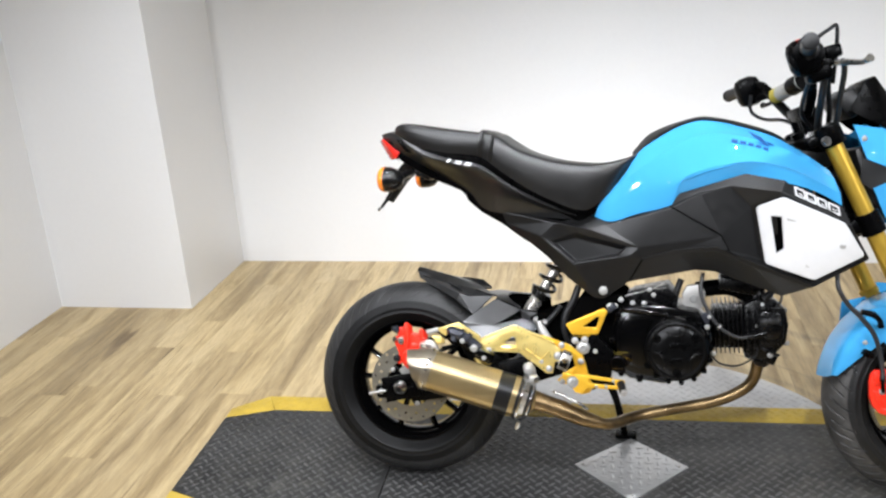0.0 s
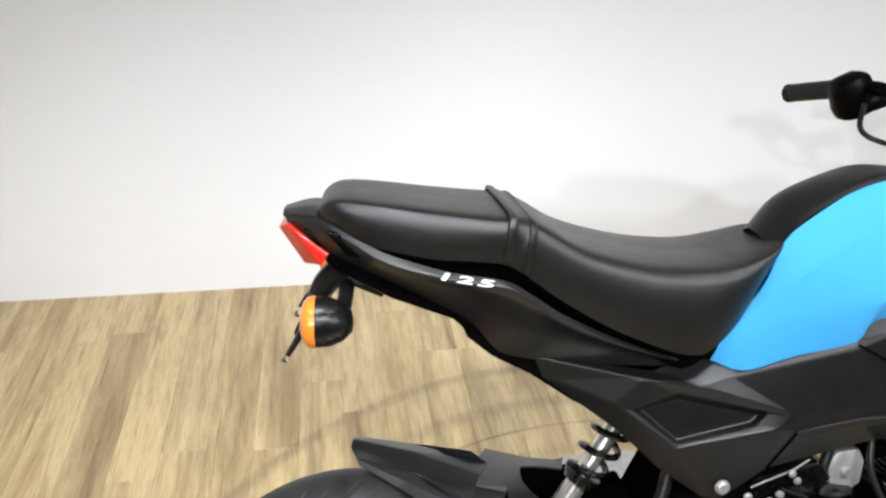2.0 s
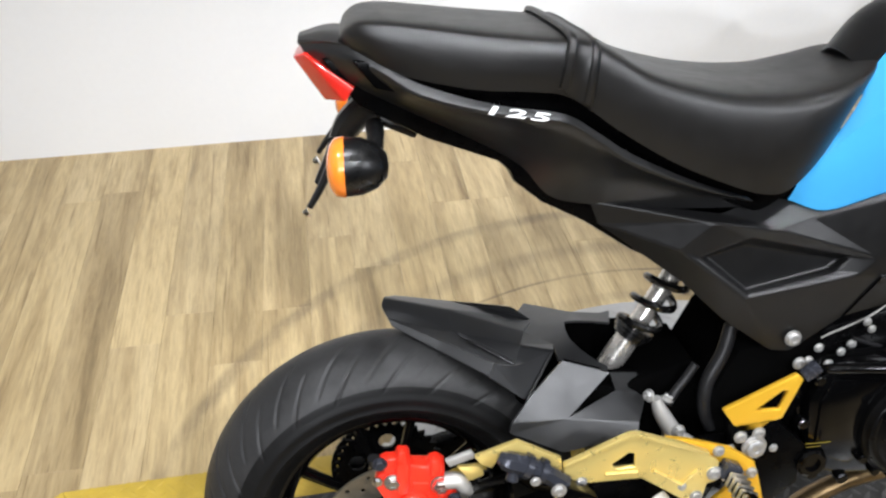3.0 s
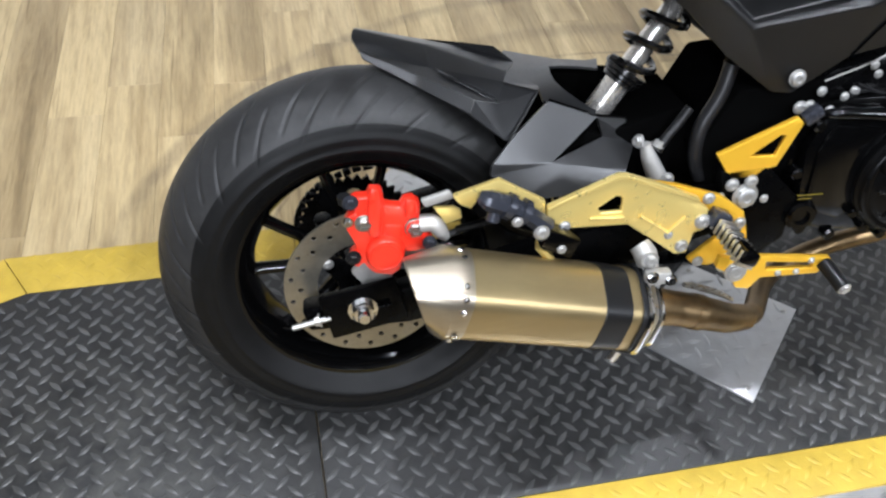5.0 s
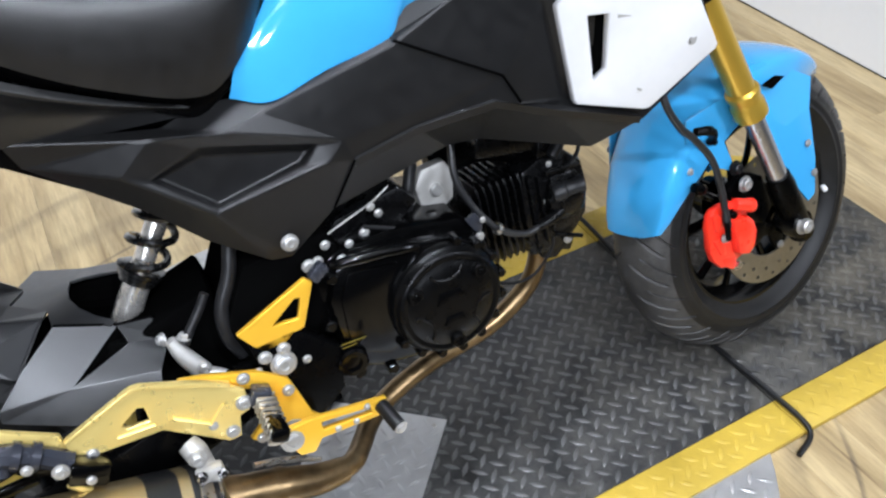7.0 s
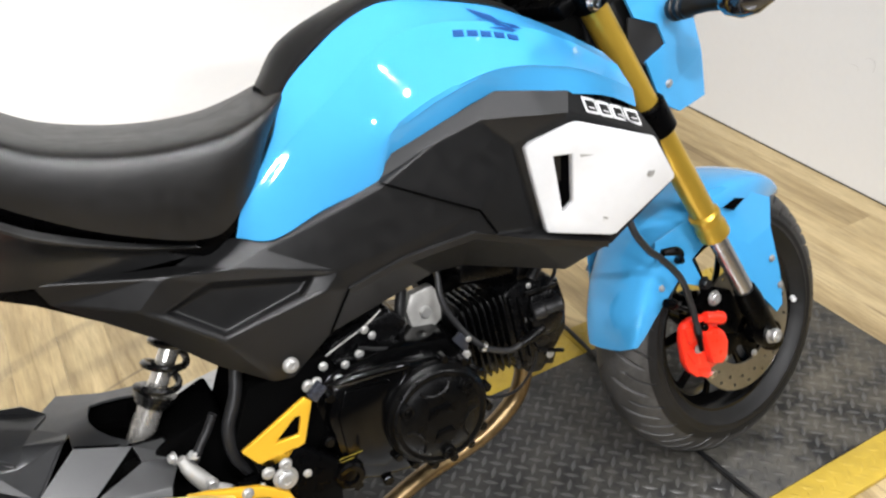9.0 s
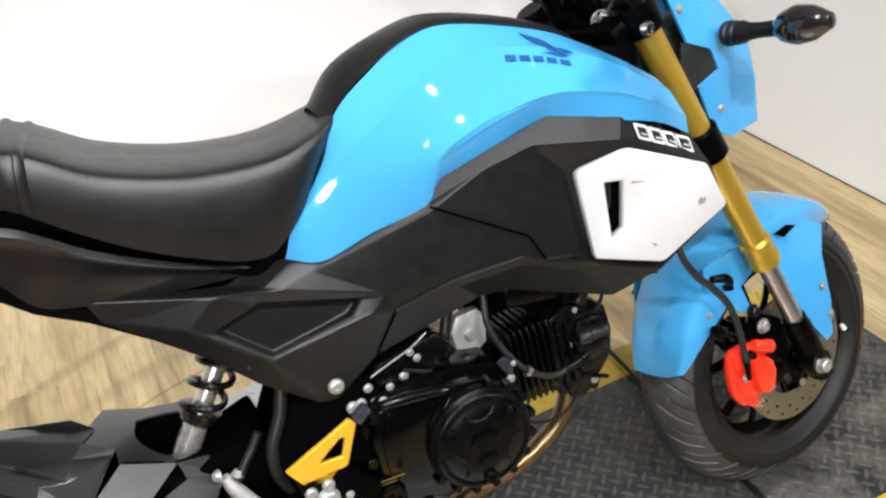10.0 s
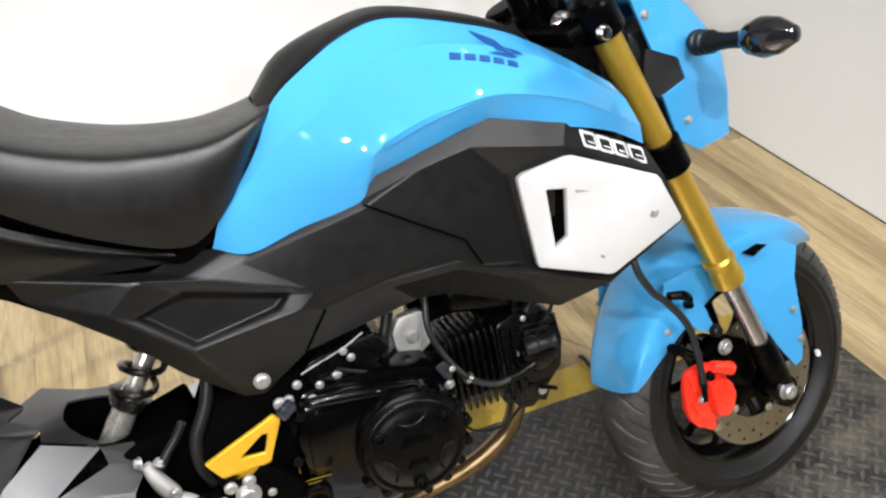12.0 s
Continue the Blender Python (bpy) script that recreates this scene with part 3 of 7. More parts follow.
def tyre_mesh(radius, half, rim, grooves, sink):
    """A tyre with slanting tread grooves sunk into its crown."""
    bm = bmesh.new()
    seg, prof = 704, []
    crown = half
    for k in range(61):
        a = radians(-96 + 192 * k / 60)
        prof.append((radius - crown + crown * math.cos(a), half * math.sin(a), a))
    prof = [(rim + 0.002, -half * 0.74, -9.0), (rim + 0.012, -half * 0.86, -9.0)] + prof + [(rim + 0.012, half * 0.86, 9.0), (rim + 0.002, half * 0.74, 9.0)]
    rings = []
    for i in range(seg):
        u = 2 * math.pi * i / seg
        ring = []
        for r, y, a in prof:
            depth = 0.0  # the columns of the mesh slant with the grooves
            if abs(a) < 1.45:
                side = 1 if a > 0 else -1
                lane = abs(a)
                for shift, lo, hi, slope, wide in ((0.0, 0.12, 1.05, 0.0, 0.045), (0.5, 0.46, 1.30, 0.0, 0.040)):
                    if lo < lane < hi:
                        ph = ((u * grooves / (2 * math.pi) + shift + (0.25 if side > 0 else 0.0)) - slope * lane * 1.0) % 1.0
                        dd = min(ph, 1 - ph)
                        edge = min(1, (lane - lo) / 0.08, (hi - lane) / 0.1)
                        depth = max(depth, sink * min(1, max(0, edge)) * min(1, max(0, 1 - dd / wide) * 2.6))
            if 1.36 < abs(a) < 1.46 or 1.60 < abs(a) < 1.64:
                rr0 = 0.0014
            else:
                rr0 = 0.0
            y += rr0 * (1 if a > 0 else -1)
            rr = r - depth * max(0.2, math.cos(a) if abs(a) < 2 else 0)
            yy = y - (depth * math.sin(a) if abs(a) < 2 else 0)
            w = u + 0.85 * min(abs(a), 1.45) * 2 * math.pi / grooves
            ring.append(bm.verts.new((rr * math.cos(w), yy, rr * math.sin(w))))
        rings.append(ring)
    for i in range(seg):
        a, b = rings[i], rings[(i + 1) % seg]
        for k in range(len(a) - 1):
            face = bm.faces.new((a[k], b[k], b[k + 1], a[k + 1]))
            face.material_index = 1 if abs(prof[k][2]) > 1.16 and abs(prof[k + 1][2]) > 1.16 else 0
    return bm


def wheel(name, centre, radius, half, disc_r, disc_y, label):
    """A cast wheel with tyre, paired spokes, hub and drilled brake disc."""
    rim = 0.152
    w = half * 0.74
    bm = lathe([(rim + 0.008, -w), (rim + 0.009, -w + 0.004), (rim - 0.003, -w + 0.007), (rim - 0.014, -w * 0.45), (rim - 0.016, 0), (rim - 0.014, w * 0.45), (rim - 0.003, w - 0.007), (rim + 0.009, w - 0.004), (rim + 0.008, w), (rim - 0.002, w), (rim - 0.008, w - 0.006), (rim - 0.020, w * 0.45), (rim - 0.022, 0), (rim - 0.020, -w * 0.45), (rim - 0.008, -w + 0.006), (rim - 0.002, -w)], axis=(0, 1, 0), seg=96, closed=True)
    ob = part(name, bm, M["gloss_black"], bike, label)
    ob.matrix_basis = Matrix.Translation(centre)
    tyre = part("tyre", tyre_mesh(radius, half, rim, 22 if half > 0.062 else 26, 0.0011 if half > 0.062 else 0.0034), M["rubber" if half > 0.062 else "rubber_front"], ob, "worn black tyre with slanted tread grooves", sharp=34)
    tyre.data.materials.append(M["sidewall" if half > 0.062 else "rubber_side"])
    part("hub", lathe([(0.012, -0.06), (0.03, -0.058), (0.034, -0.03), (0.026, -0.02), (0.026, 0.02), (0.036, 0.035), (0.032, 0.06), (0.012, 0.062)], axis=(0, 1, 0), seg=32), M["gloss_black"], ob)
    for k in range(5):
        for s in (-1, 1):
            a0 = 2 * math.pi * k / 5 + 0.35 + s * 0.14
            a1 = 2 * math.pi * k / 5 + 0.35 + s * 0.27
            p0 = V(0.026 * math.cos(a0), 0.0, 0.026 * math.sin(a0))
            p1 = V((rim - 0.019) * math.cos(a1), -0.012, (rim - 0.019) * math.sin(a1))
            mid = (p0 + p1) * 0.5 + V(0, -0.006, 0)
            part("spoke", tube([p0, mid, p1], [0.010, 0.0075, 0.0085], seg=8, per=4, squash=0.7), M["gloss_black"], ob)
    holes = [circle(0, 0, disc_r * 0.60, 48)]
    n = 18
    for k in range(n):
        for j, rr in enumerate((0.80, 0.92)):
            a = 2 * math.pi * (k + 0.5 * j) / n
            holes.append(circle(disc_r * rr * math.cos(a), disc_r * rr * math.sin(a), 0.0034, 8))
    disc = part("brake_disc", plate(circle(0, 0, disc_r, 72), 0.0035, flat(disc_y), holes, 0.0), M["disc"], ob, "drilled steel brake disc")
    carrier = []
    for k in range(60):
        a = 2 * math.pi * k / 60
        carrier.append(((0.034 + (disc_r * 0.66 - 0.034) * (0.5 + 0.5 * math.cos(5 * a)) ** 2) * math.cos(a), (0.034 + (disc_r * 0.66 - 0.034) * (0.5 + 0.5 * math.cos(5 * a)) ** 2) * math.sin(a)))
    part("disc_carrier", plate(carrier, 0.005, flat(disc_y + 0.002), [circle(0, 0, 0.014, 20)], 0.001), M["satin_black"], disc)
    for k in range(5):
        a = 2 * math.pi * k / 5
        bolt_at(V(disc_r * 0.56 * math.cos(a), disc_y + 0.001, disc_r * 0.56 * math.sin(a)), (0, -1, 0), 0.005, 0.004, disc)
    return ob


rear_wheel = wheel("rear_wheel", RW, 0.2435, 0.065, 0.098, -0.068, "gloss black cast rear wheel")
front_wheel = wheel("front_wheel", FW, 0.2365, 0.060, 0.110, -0.072, "gloss black cast front wheel")
bolt_at(V(0.108, -0.050, 0.008), (0, -1, 0.0), 0.0035, 0.012, front_wheel, "label_white", 12, "valve_cap")
sprocket = []
for k in range(72):
    r = 0.072 + 0.004 * (1 if k % 2 else -1)
    sprocket.append((r * math.cos(2 * math.pi * k / 72), r * math.sin(2 * math.pi * k / 72)))
part("sprocket", plate(sprocket, 0.005, flat(0.066), [circle(0.045 * math.cos(a), 0.045 * math.sin(a), 0.012, 12) for a in (0.3, 1.56, 2.81, 4.07, 5.33)], 0.0), M["satin_black"], rear_wheel)
chain = smooth_line([(RW.x - 0.076, 0.08, RW.z), (RW.x, 0.08, RW.z + 0.076), (0.28, 0.08, 0.338), (0.50, 0.08, 0.352), (0.522, 0.08, 0.33), (0.50, 0.08, 0.306), (0.28, 0.08, 0.25), (RW.x, 0.08, RW.z - 0.076)], 14, True)
bm = bmesh.new()
for i in range(0, len(chain), 1):
    a, b = chain[i], chain[(i + 1) % len(chain)]
    d = (b - a)
    block((max(0.006, d.length * 0.86), 0.010 if i % 2 else 0.006, 0.008), Matrix.Translation((a + b) / 2) @ pose(0, 0, 0, 0, -math.degrees(math.atan2(d.z, d.x)), 0), 0.0012, bm)
part("drive_chain", bm, M["satin_black"], bike, "black roller chain")

# frame, swingarm and stand
for s in (-1, 1):
    y = 0.088 * s + 0.01
    arm = plate([(-0.06, 0.262), (-0.055, 0.232), (0.06, 0.226), (0.30, 0.262), (0.46, 0.312), (0.465, 0.352), (0.40, 0.356), (0.26, 0.322), (0.06, 0.276)], 0.026, flat(y - 0.013), (), 0.004)
    part("swingarm", arm, M["satin_black"], bike, "black steel swingarm")
bm = bmesh.new()
block((0.05, 0.17, 0.05), pose(0.30, 0.01, 0.30), 0.008, bm)
part("swingarm_brace", bm, M["satin_black"], bike)
part("axle_plate", plate([(-0.040, 0.284), (0.049, 0.298), (0.060, 0.240), (-0.028, 0.224)], 0.008, flat(-0.100), [[(0.016, 0.270), (0.040, 0.274), (0.042, 0.264), (0.018, 0.260)]], 0.0015), M["satin_black"], bike, "black chain adjuster plate")
ob = part("axle_nut", lathe([(0.0, 0.0), (0.0175, 0.0), (0.0175, 0.003), (0.0135, 0.003), (0.0135, 0.011), (0.0115, 0.013), (0.0075, 0.013), (0.0075, 0.020), (0.006, 0.022), (0.0, 0.022)], axis=(0, 0, 1), seg=12, caps=False), M["chrome"], bike, "chrome axle nut")
ob.matrix_basis = facing(V(0.009, -0.1, 0.263), (0, -1, 0))
part("axle", lathe([(0.007, -0.1), (0.007, 0.12)], RW, (0, 1, 0), 16), M["steel"], bike)
part("adjuster_bolt", tube([(-0.072, -0.098, 0.246), (-0.028, -0.098, 0.254)], [0.0032, 0.0032], 10, 1), M["zinc"], bike)
bolt_at(V(-0.04, -0.098, 0.252), (-1, 0, -0.18), 0.006, 0.007)
frame_tubes = [
    [(0.99, 0.0, 0.72), (0.80, 0.0, 0.66), (0.60, 0.0, 0.60), (0.48, 0.0, 0.50), (0.46, 0.0, 0.34)],
    [(0.45, -0.045, 0.56), (0.38, -0.04, 0.61), (0.30, -0.03, 0.67)],
    [(0.45, 0.045, 0.56), (0.38, 0.04, 0.61), (0.30, 0.03, 0.67)],
]
for pts in frame_tubes:
    part("frame_tube", tube(pts, 0.017, 12), M["satin_black"], bike)
# plate in the gloss-free near-black, so its edge catches no light
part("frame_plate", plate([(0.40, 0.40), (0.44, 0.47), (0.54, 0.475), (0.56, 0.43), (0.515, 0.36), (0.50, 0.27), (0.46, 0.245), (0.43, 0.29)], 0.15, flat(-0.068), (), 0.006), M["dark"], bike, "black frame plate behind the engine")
part("side_stand", tube([(0.485, 0.075, 0.235), (0.50, 0.12, 0.165), (0.512, 0.185, 0.059)], [0.011, 0.009, 0.009], 10), M["satin_black"], bike, "black side stand swung out")
part("stand_foot", block((0.055, 0.03, 0.008), Matrix.Translation((0.514, 0.190, 0.0560)) @ pose(0, 0, 0, 14, 0, 0), 0.002), M["satin_black"], bike)
part("hose_loop", tube([(0.437, -0.048, 0.492), (0.425, -0.055, 0.46), (0.405, -0.06, 0.425), (0.402, -0.062, 0.39), (0.412, -0.06, 0.36)], 0.0085, 10), M["hose"], bike, "black breather hose")

# shock absorber
S0, S1 = V(0.402, 0.014, 0.559), V(0.286, 0.014, 0.393)
sd = (S1 - S0)
SL = sd.length
shock = part("shock_absorber", lathe([(0.011, 0.0), (0.011, 0.02), (0.0125, 0.022), (0.0125, SL * 0.52), (0.0158, SL * 0.53), (0.0162, SL), (0.0, SL)], S0, sd, 24), M["shock_steel"], bike, "steel rear shock absorber")
coil = []
q = V(0, 0, 1).rotation_difference(sd)
for k in range(3 * 18 + 1):
    a = 2 * math.pi * k / 18
    coil.append(S0 + q @ V(0.0245 * math.cos(a), 0.0245 * math.sin(a), 0.014 + (SL * 0.52 - 0.014) * k / 54))
part("spring", tube(coil, 0.0048, 8, 1), M["spring"], shock, "black coil spring")
for f, r in ((0.525, 0.0270), (0.555, 0.0245), (0.585, 0.0215)):
    part("collar", lathe([(0.017, 0.0), (r - 0.002, 0.0), (r, 0.001), (r, 0.0052), (r - 0.002, 0.0062), (0.017, 0.0062)], S0 + sd * f, sd, 28), M["spring"], shock, "black threaded spring collar")

# engine
case = [(0.515, 0.30), (0.545, 0.275), (0.62, 0.262), (0.70, 0.278), (0.735, 0.32), (0.732, 0.40), (0.70, 0.432), (0.63, 0.448), (0.53, 0.452), (0.508, 0.41)]
engine = part("engine", plate(case, 0.165, flat(-0.072), (), 0.016), M["gloss_black"], bike, "black single-cylinder engine")
cover = [(0.522, 0.305), (0.56, 0.288), (0.64, 0.275), (0.70, 0.292), (0.725, 0.335), (0.718, 0.385), (0.68, 0.418), (0.61, 0.435), (0.535, 0.442), (0.517, 0.40)]
part("side_cover", plate(cover, 0.022, flat(-0.094), (), 0.009), M["gloss_black"], engine, "glossy black crankcase cover")
CC = V(0.654, -0.092, 0.350)
clutch = part("clutch_cover", lathe([(0.071, 0.0), (0.071, 0.009), (0.0695, 0.012), (0.067, 0.0135), (0.0665, 0.0170), (0.064, 0.0195), (0.060, 0.0204), (0.0575, 0.0190), (0.0555, 0.0190), (0.053, 0.0212), (0.030, 0.0228), (0.0, 0.0233)], CC, (0, -1, 0), 72), M["clutch_black"], engine, "round satin black clutch cover", sharp=60)
for a0 in (36, 146, 268):
    a1 = radians(a0)
    q0 = CC + V(0.052 * math.cos(a1), 0, 0.052 * math.sin(a1))
    part("boss", lathe([(0.0095, 0.010), (0.0095, 0.0245), (0.008, 0.0265), (0.0055, 0.0265), (0.005, 0.024), (0.0, 0.024)], q0, (0, -1, 0), 18), M["clutch_black"], clutch)
    bolt_at(q0 + V(0, -0.0235, 0), (0, -1, 0), 0.0038, 0.0035, clutch, "satin_black", 8)
for z0, w, h in ((0.012, 0.040, 0.014), (-0.020, 0.030, 0.010)):
    lift = -0.092 - 0.0250
    part("emblem_bar", plate([(0.654 - w / 2, 0.350 + z0 - h / 2), (0.654 - w / 3, 0.350 + z0 + h / 2), (0.654 + w / 3, 0.350 + z0 + h / 2), (0.654 + w / 2, 0.350 + z0 - h / 2), (0.654, 0.350 + z0 - h / 2 + 0.003)], 0.003, flat(lift), (), 0.0008), M["satin_black"], clutch, "raised cast emblem shape")
for a0 in (90, 205, 330):
    arc = [CC + V(r * math.cos(radians(a0 + w)), -0.0215, r * math.sin(radians(a0 + w))) for r, w in ((0.050, -24), (0.040, -19), (0.034, 0), (0.040, 19), (0.050, 24))]
    part("cover_lobe", tube(arc, 0.0022, 8), M["clutch_black"], clutch, "raised cast lobe")
for k in range(11):
    a1 = radians(-150 + k * 22)
    part("flange_lug", lathe([(0.0062, 0.0), (0.0062, 0.014), (0.0045, 0.016), (0.0, 0.016)], CC + V(0.0745 * math.cos(a1), 0.004, 0.0745 * math.sin(a1)), (0, -1, 0), 12), M["gloss_black"], clutch)
for x, z in ((0.530, 0.296), (0.570, 0.282), (0.528, 0.430), (0.512, 0.372)):
    part("flange_lug", lathe([(0.0075, 0.0), (0.0075, 0.012), (0.005, 0.014), (0.0, 0.014)], V(x, -0.084, z), (0, -1, 0), 12), M["gloss_black"], engine)
part("cover_step", plate([(0.528, 0.330), (0.572, 0.306), (0.592, 0.318), (0.590, 0.392), (0.606, 0.420), (0.546, 0.432), (0.530, 0.400)], 0.006, flat(-0.0985), (), 0.0035), M["gloss_black"], engine, "raised glossy black casting step")
part("warning_print", block((0.032, 0.0006, 0.0009), pose(0.531, -0.0992, 0.345, 0, 3, 0), 0.0), M["print_yellow"], engine, "short yellow printed line")
part("warning_print", block((0.018, 0.0006, 0.0007), pose(0.525, -0.0992, 0.3405, 0, 3, 0), 0.0), M["print_yellow"], engine)
part("cover_rib", tube([(0.532, -0.084, 0.438), (0.552, -0.092, 0.442), (0.612, -0.094, 0.434), (0.632, -0.093, 0.426), (0.616, -0.094, 0.406), (0.596, -0.094, 0.384)], [0.005, 0.007, 0.0075, 0.006, 0.005, 0.004], 12), M["gloss_black"], engine, "glossy black cast rib")
part("filler_cap", lathe([(0.019, 0.0), (0.019, 0.012), (0.016, 0.015), (0.010, 0.015), (0.009, 0.011), (0.0, 0.011)], V(0.524, -0.090, 0.318), (0, -1, 0), 24), M["gloss_black"], engine, "black oil filler cap")
part("gear_cover", lathe([(0.045, 0.0), (0.045, 0.02), (0.038, 0.026), (0.0, 0.027)], V(0.63, 0.09, 0.35), (0, 1, 0), 32), M["gloss_black"], engine)
for k in range(7):
    x = 0.738 + 0.0098 * k
    fin = [(-0.046, 0.330), (0.060, 0.330), (0.064, 0.340), (0.064, 0.432), (0.058, 0.444), (-0.046, 0.444), (-0.052, 0.432), (-0.052, 0.340)]
    bm = bmesh.new()
    lo = [bm.verts.new((x, y, z)) for y, z in fin]
    hi = [bm.verts.new((x + 0.0024, y, z)) for y, z in fin]
    bm.faces.new(lo[::-1])
    bm.faces.new(hi)
    for i in range(8):
        bm.faces.new((lo[i], lo[(i + 1) % 8], hi[(i + 1) % 8], hi[i]))
    bmesh.ops.rotate(bm, verts=bm.verts[:], cent=(x, 0, 0.385), matrix=Matrix.Rotation(radians(-2), 3, "Y"))
    part("cooling_fin", bm, M["fin"], engine)
part("cylinder", block((0.085, 0.076, 0.095), pose(0.774, 0.006, 0.385), 0.008), M["fin"], engine)
head = part("cylinder_head", plate([(0.802, 0.316), (0.846, 0.312), (0.872, 0.330), (0.892, 0.352), (0.898, 0.392), (0.892, 0.428), (0.872, 0.446), (0.830, 0.452), (0.802, 0.440)], 0.105, flat(-0.044), (), 0.007), M["fin"], engine, "black cylinder head")
for x, w, z0, z1 in ((0.812, 0.007, 0.324, 0.436), (0.824, 0.004, 0.335, 0.430)):
    part("head_flange", block((w, 0.112, z1 - z0), pose(x, 0.004, (z0 + z1) / 2, 0, -2, 0), 0.0015), M["fin"], head)
part("valve_cover", plate([(0.838, 0.340), (0.870, 0.346), (0.886, 0.366), (0.888, 0.402), (0.876, 0.424), (0.840, 0.426), (0.832, 0.40), (0.832, 0.362)], 0.014, flat(-0.052), (), 0.004), M["fin"], head, "black valve cover")
part("exhaust_flange", plate([(0.818, 0.322), (0.862, 0.322), (0.858, 0.300), (0.846, 0.292), (0.826, 0.296)], 0.050, flat(-0.030), (), 0.003), M["fin"], head)
part("head_cover", lathe([(0.026, 0.0), (0.026, 0.006), (0.021, 0.010), (0.0, 0.011)], V(0.858, -0.051, 0.388), (0, -1, 0), 28), M["fin"], head)
part("plug_cap", tube([(0.806, -0.063, 0.371), (0.826, -0.060, 0.372), (0.846, -0.058, 0.378)], [0.006, 0.008, 0.008], 12), M["fin"], engine)
part("plug_lead", tube([(0.716, -0.045, 0.515), (0.710, -0.055, 0.475), (0.722, -0.062, 0.435), (0.748, -0.070, 0.395), (0.785, -0.066, 0.371), (0.812, -0.062, 0.371)], 0.0045, 10), M["hose_grey"], engine, "grey spark plug lead")
part("plug_boot", lathe([(0.011, 0.0), (0.0125, 0.003), (0.0125, 0.016), (0.010, 0.019), (0.010, 0.034), (0.0115, 0.036), (0.0115, 0.042), (0.0, 0.043)], V(0.836, -0.056, 0.404), (0.92, -0.2, 0.1), 16), M["hose"], engine, "black plug connector")
part("hose_clamp", lathe([(0.0075, 0.0), (0.0075, 0.006)], V(0.745, -0.071, 0.398), (0.75, -0.1, -0.65), 14, caps=False), M["steel"], engine)
part("head_lug", block((0.030, 0.020, 0.024), pose(0.846, -0.030, 0.456, 0, 20, 0), 0.004), M["fin"], engine)
part("head_rib", block((0.050, 0.006, 0.006), pose(0.856, -0.052, 0.432, 0, 3, 0), 0.002), M["fin"], engine)
part("head_rib", block((0.044, 0.006, 0.006), pose(0.856, -0.052, 0.334, 0, 24, 0), 0.002), M["fin"], engine)
part("wire", tube([(0.864, -0.050, 0.425), (0.882, -0.055, 0.455), (0.872, -0.045, 0.485), (0.84, -0.03, 0.505)], 0.0028, 6), M["hose"], engine)
part("wire", tube([(0.700, -0.050, 0.428), (0.720, -0.062, 0.405), (0.728, -0.066, 0.372), (0.722, -0.066, 0.345)], 0.0026, 6), M["hose"], engine)
part("wire", tube([(0.586, -0.058, 0.458), (0.62, -0.062, 0.444), (0.665, -0.060, 0.428), (0.70, -0.05, 0.424)], 0.0026, 6), M["hose"], engine)
part("seal_plate", plate([(0.706, 0.424), (0.720, 0.430), (0.728, 0.415), (0.724, 0.400), (0.716, 0.405)], 0.006, flat(-0.074), (), 0.0015), M["master"], engine)
part("intake_bracket", plate([(0.668, 0.464), (0.680, 0.484), (0.712, 0.486), (0.721, 0.466), (0.716, 0.434), (0.692, 0.418), (0.672, 0.432)], 0.018, flat(-0.026), (), 0.004), M["cast"], engine, "grey cast intake body")
part("intake_cap", lathe([(0.0085, 0.0), (0.0085, 0.004), (0.0065, 0.006), (0.0, 0.006)], V(0.694, -0.026, 0.453), (0, -1, 0), 20), M["zinc"], engine)
part("intake_hose", tube([(0.650, -0.03, 0.440), (0.656, -0.034, 0.468), (0.668, -0.03, 0.500)], 0.0075, 10), M["hose"], engine)
part("intake_pipe", tube([(0.70, 0.0, 0.47), (0.77, 0.0, 0.475), (0.825, 0.0, 0.452)], 0.019, 14), M["satin_black"], engine)
part("clutch_cable", tube([(0.505, -0.066, 0.455), (0.55, -0.062, 0.47), (0.60, -0.056, 0.482), (0.628, -0.05, 0.492)], 0.0012, 8), M["cast"], engine, "steel lever rod")
part("upper_mount", plate([(0.515, 0.448), (0.56, 0.475), (0.64, 0.488), (0.66, 0.462), (0.63, 0.440), (0.57, 0.446)], 0.11, flat(-0.052), (), 0.004), M["fin"], engine)
part("regulator", block((0.10, 0.07, 0.03), pose(0.80, 0.0, 0.480, 0, 12, 0), 0.004), M["fin"], engine)
part("head_tube", tube([(0.845, -0.05, 0.452), (0.862, -0.045, 0.472), (0.846, -0.03, 0.492), (0.80, -0.02, 0.505)], 0.008, 10), M["hose"], engine)
part("sensor_wire", tube([(0.725, -0.05, 0.335), (0.745, -0.064, 0.312), (0.785, -0.066, 0.306), (0.822, -0.058, 0.325), (0.83, -0.058, 0.345)], 0.0022, 6), M["hose"], engine)
part("drain_box", block((0.035, 0.05, 0.024), pose(0.855, -0.01, 0.315, 0, 24, 0), 0.004), M["fin"], engine)
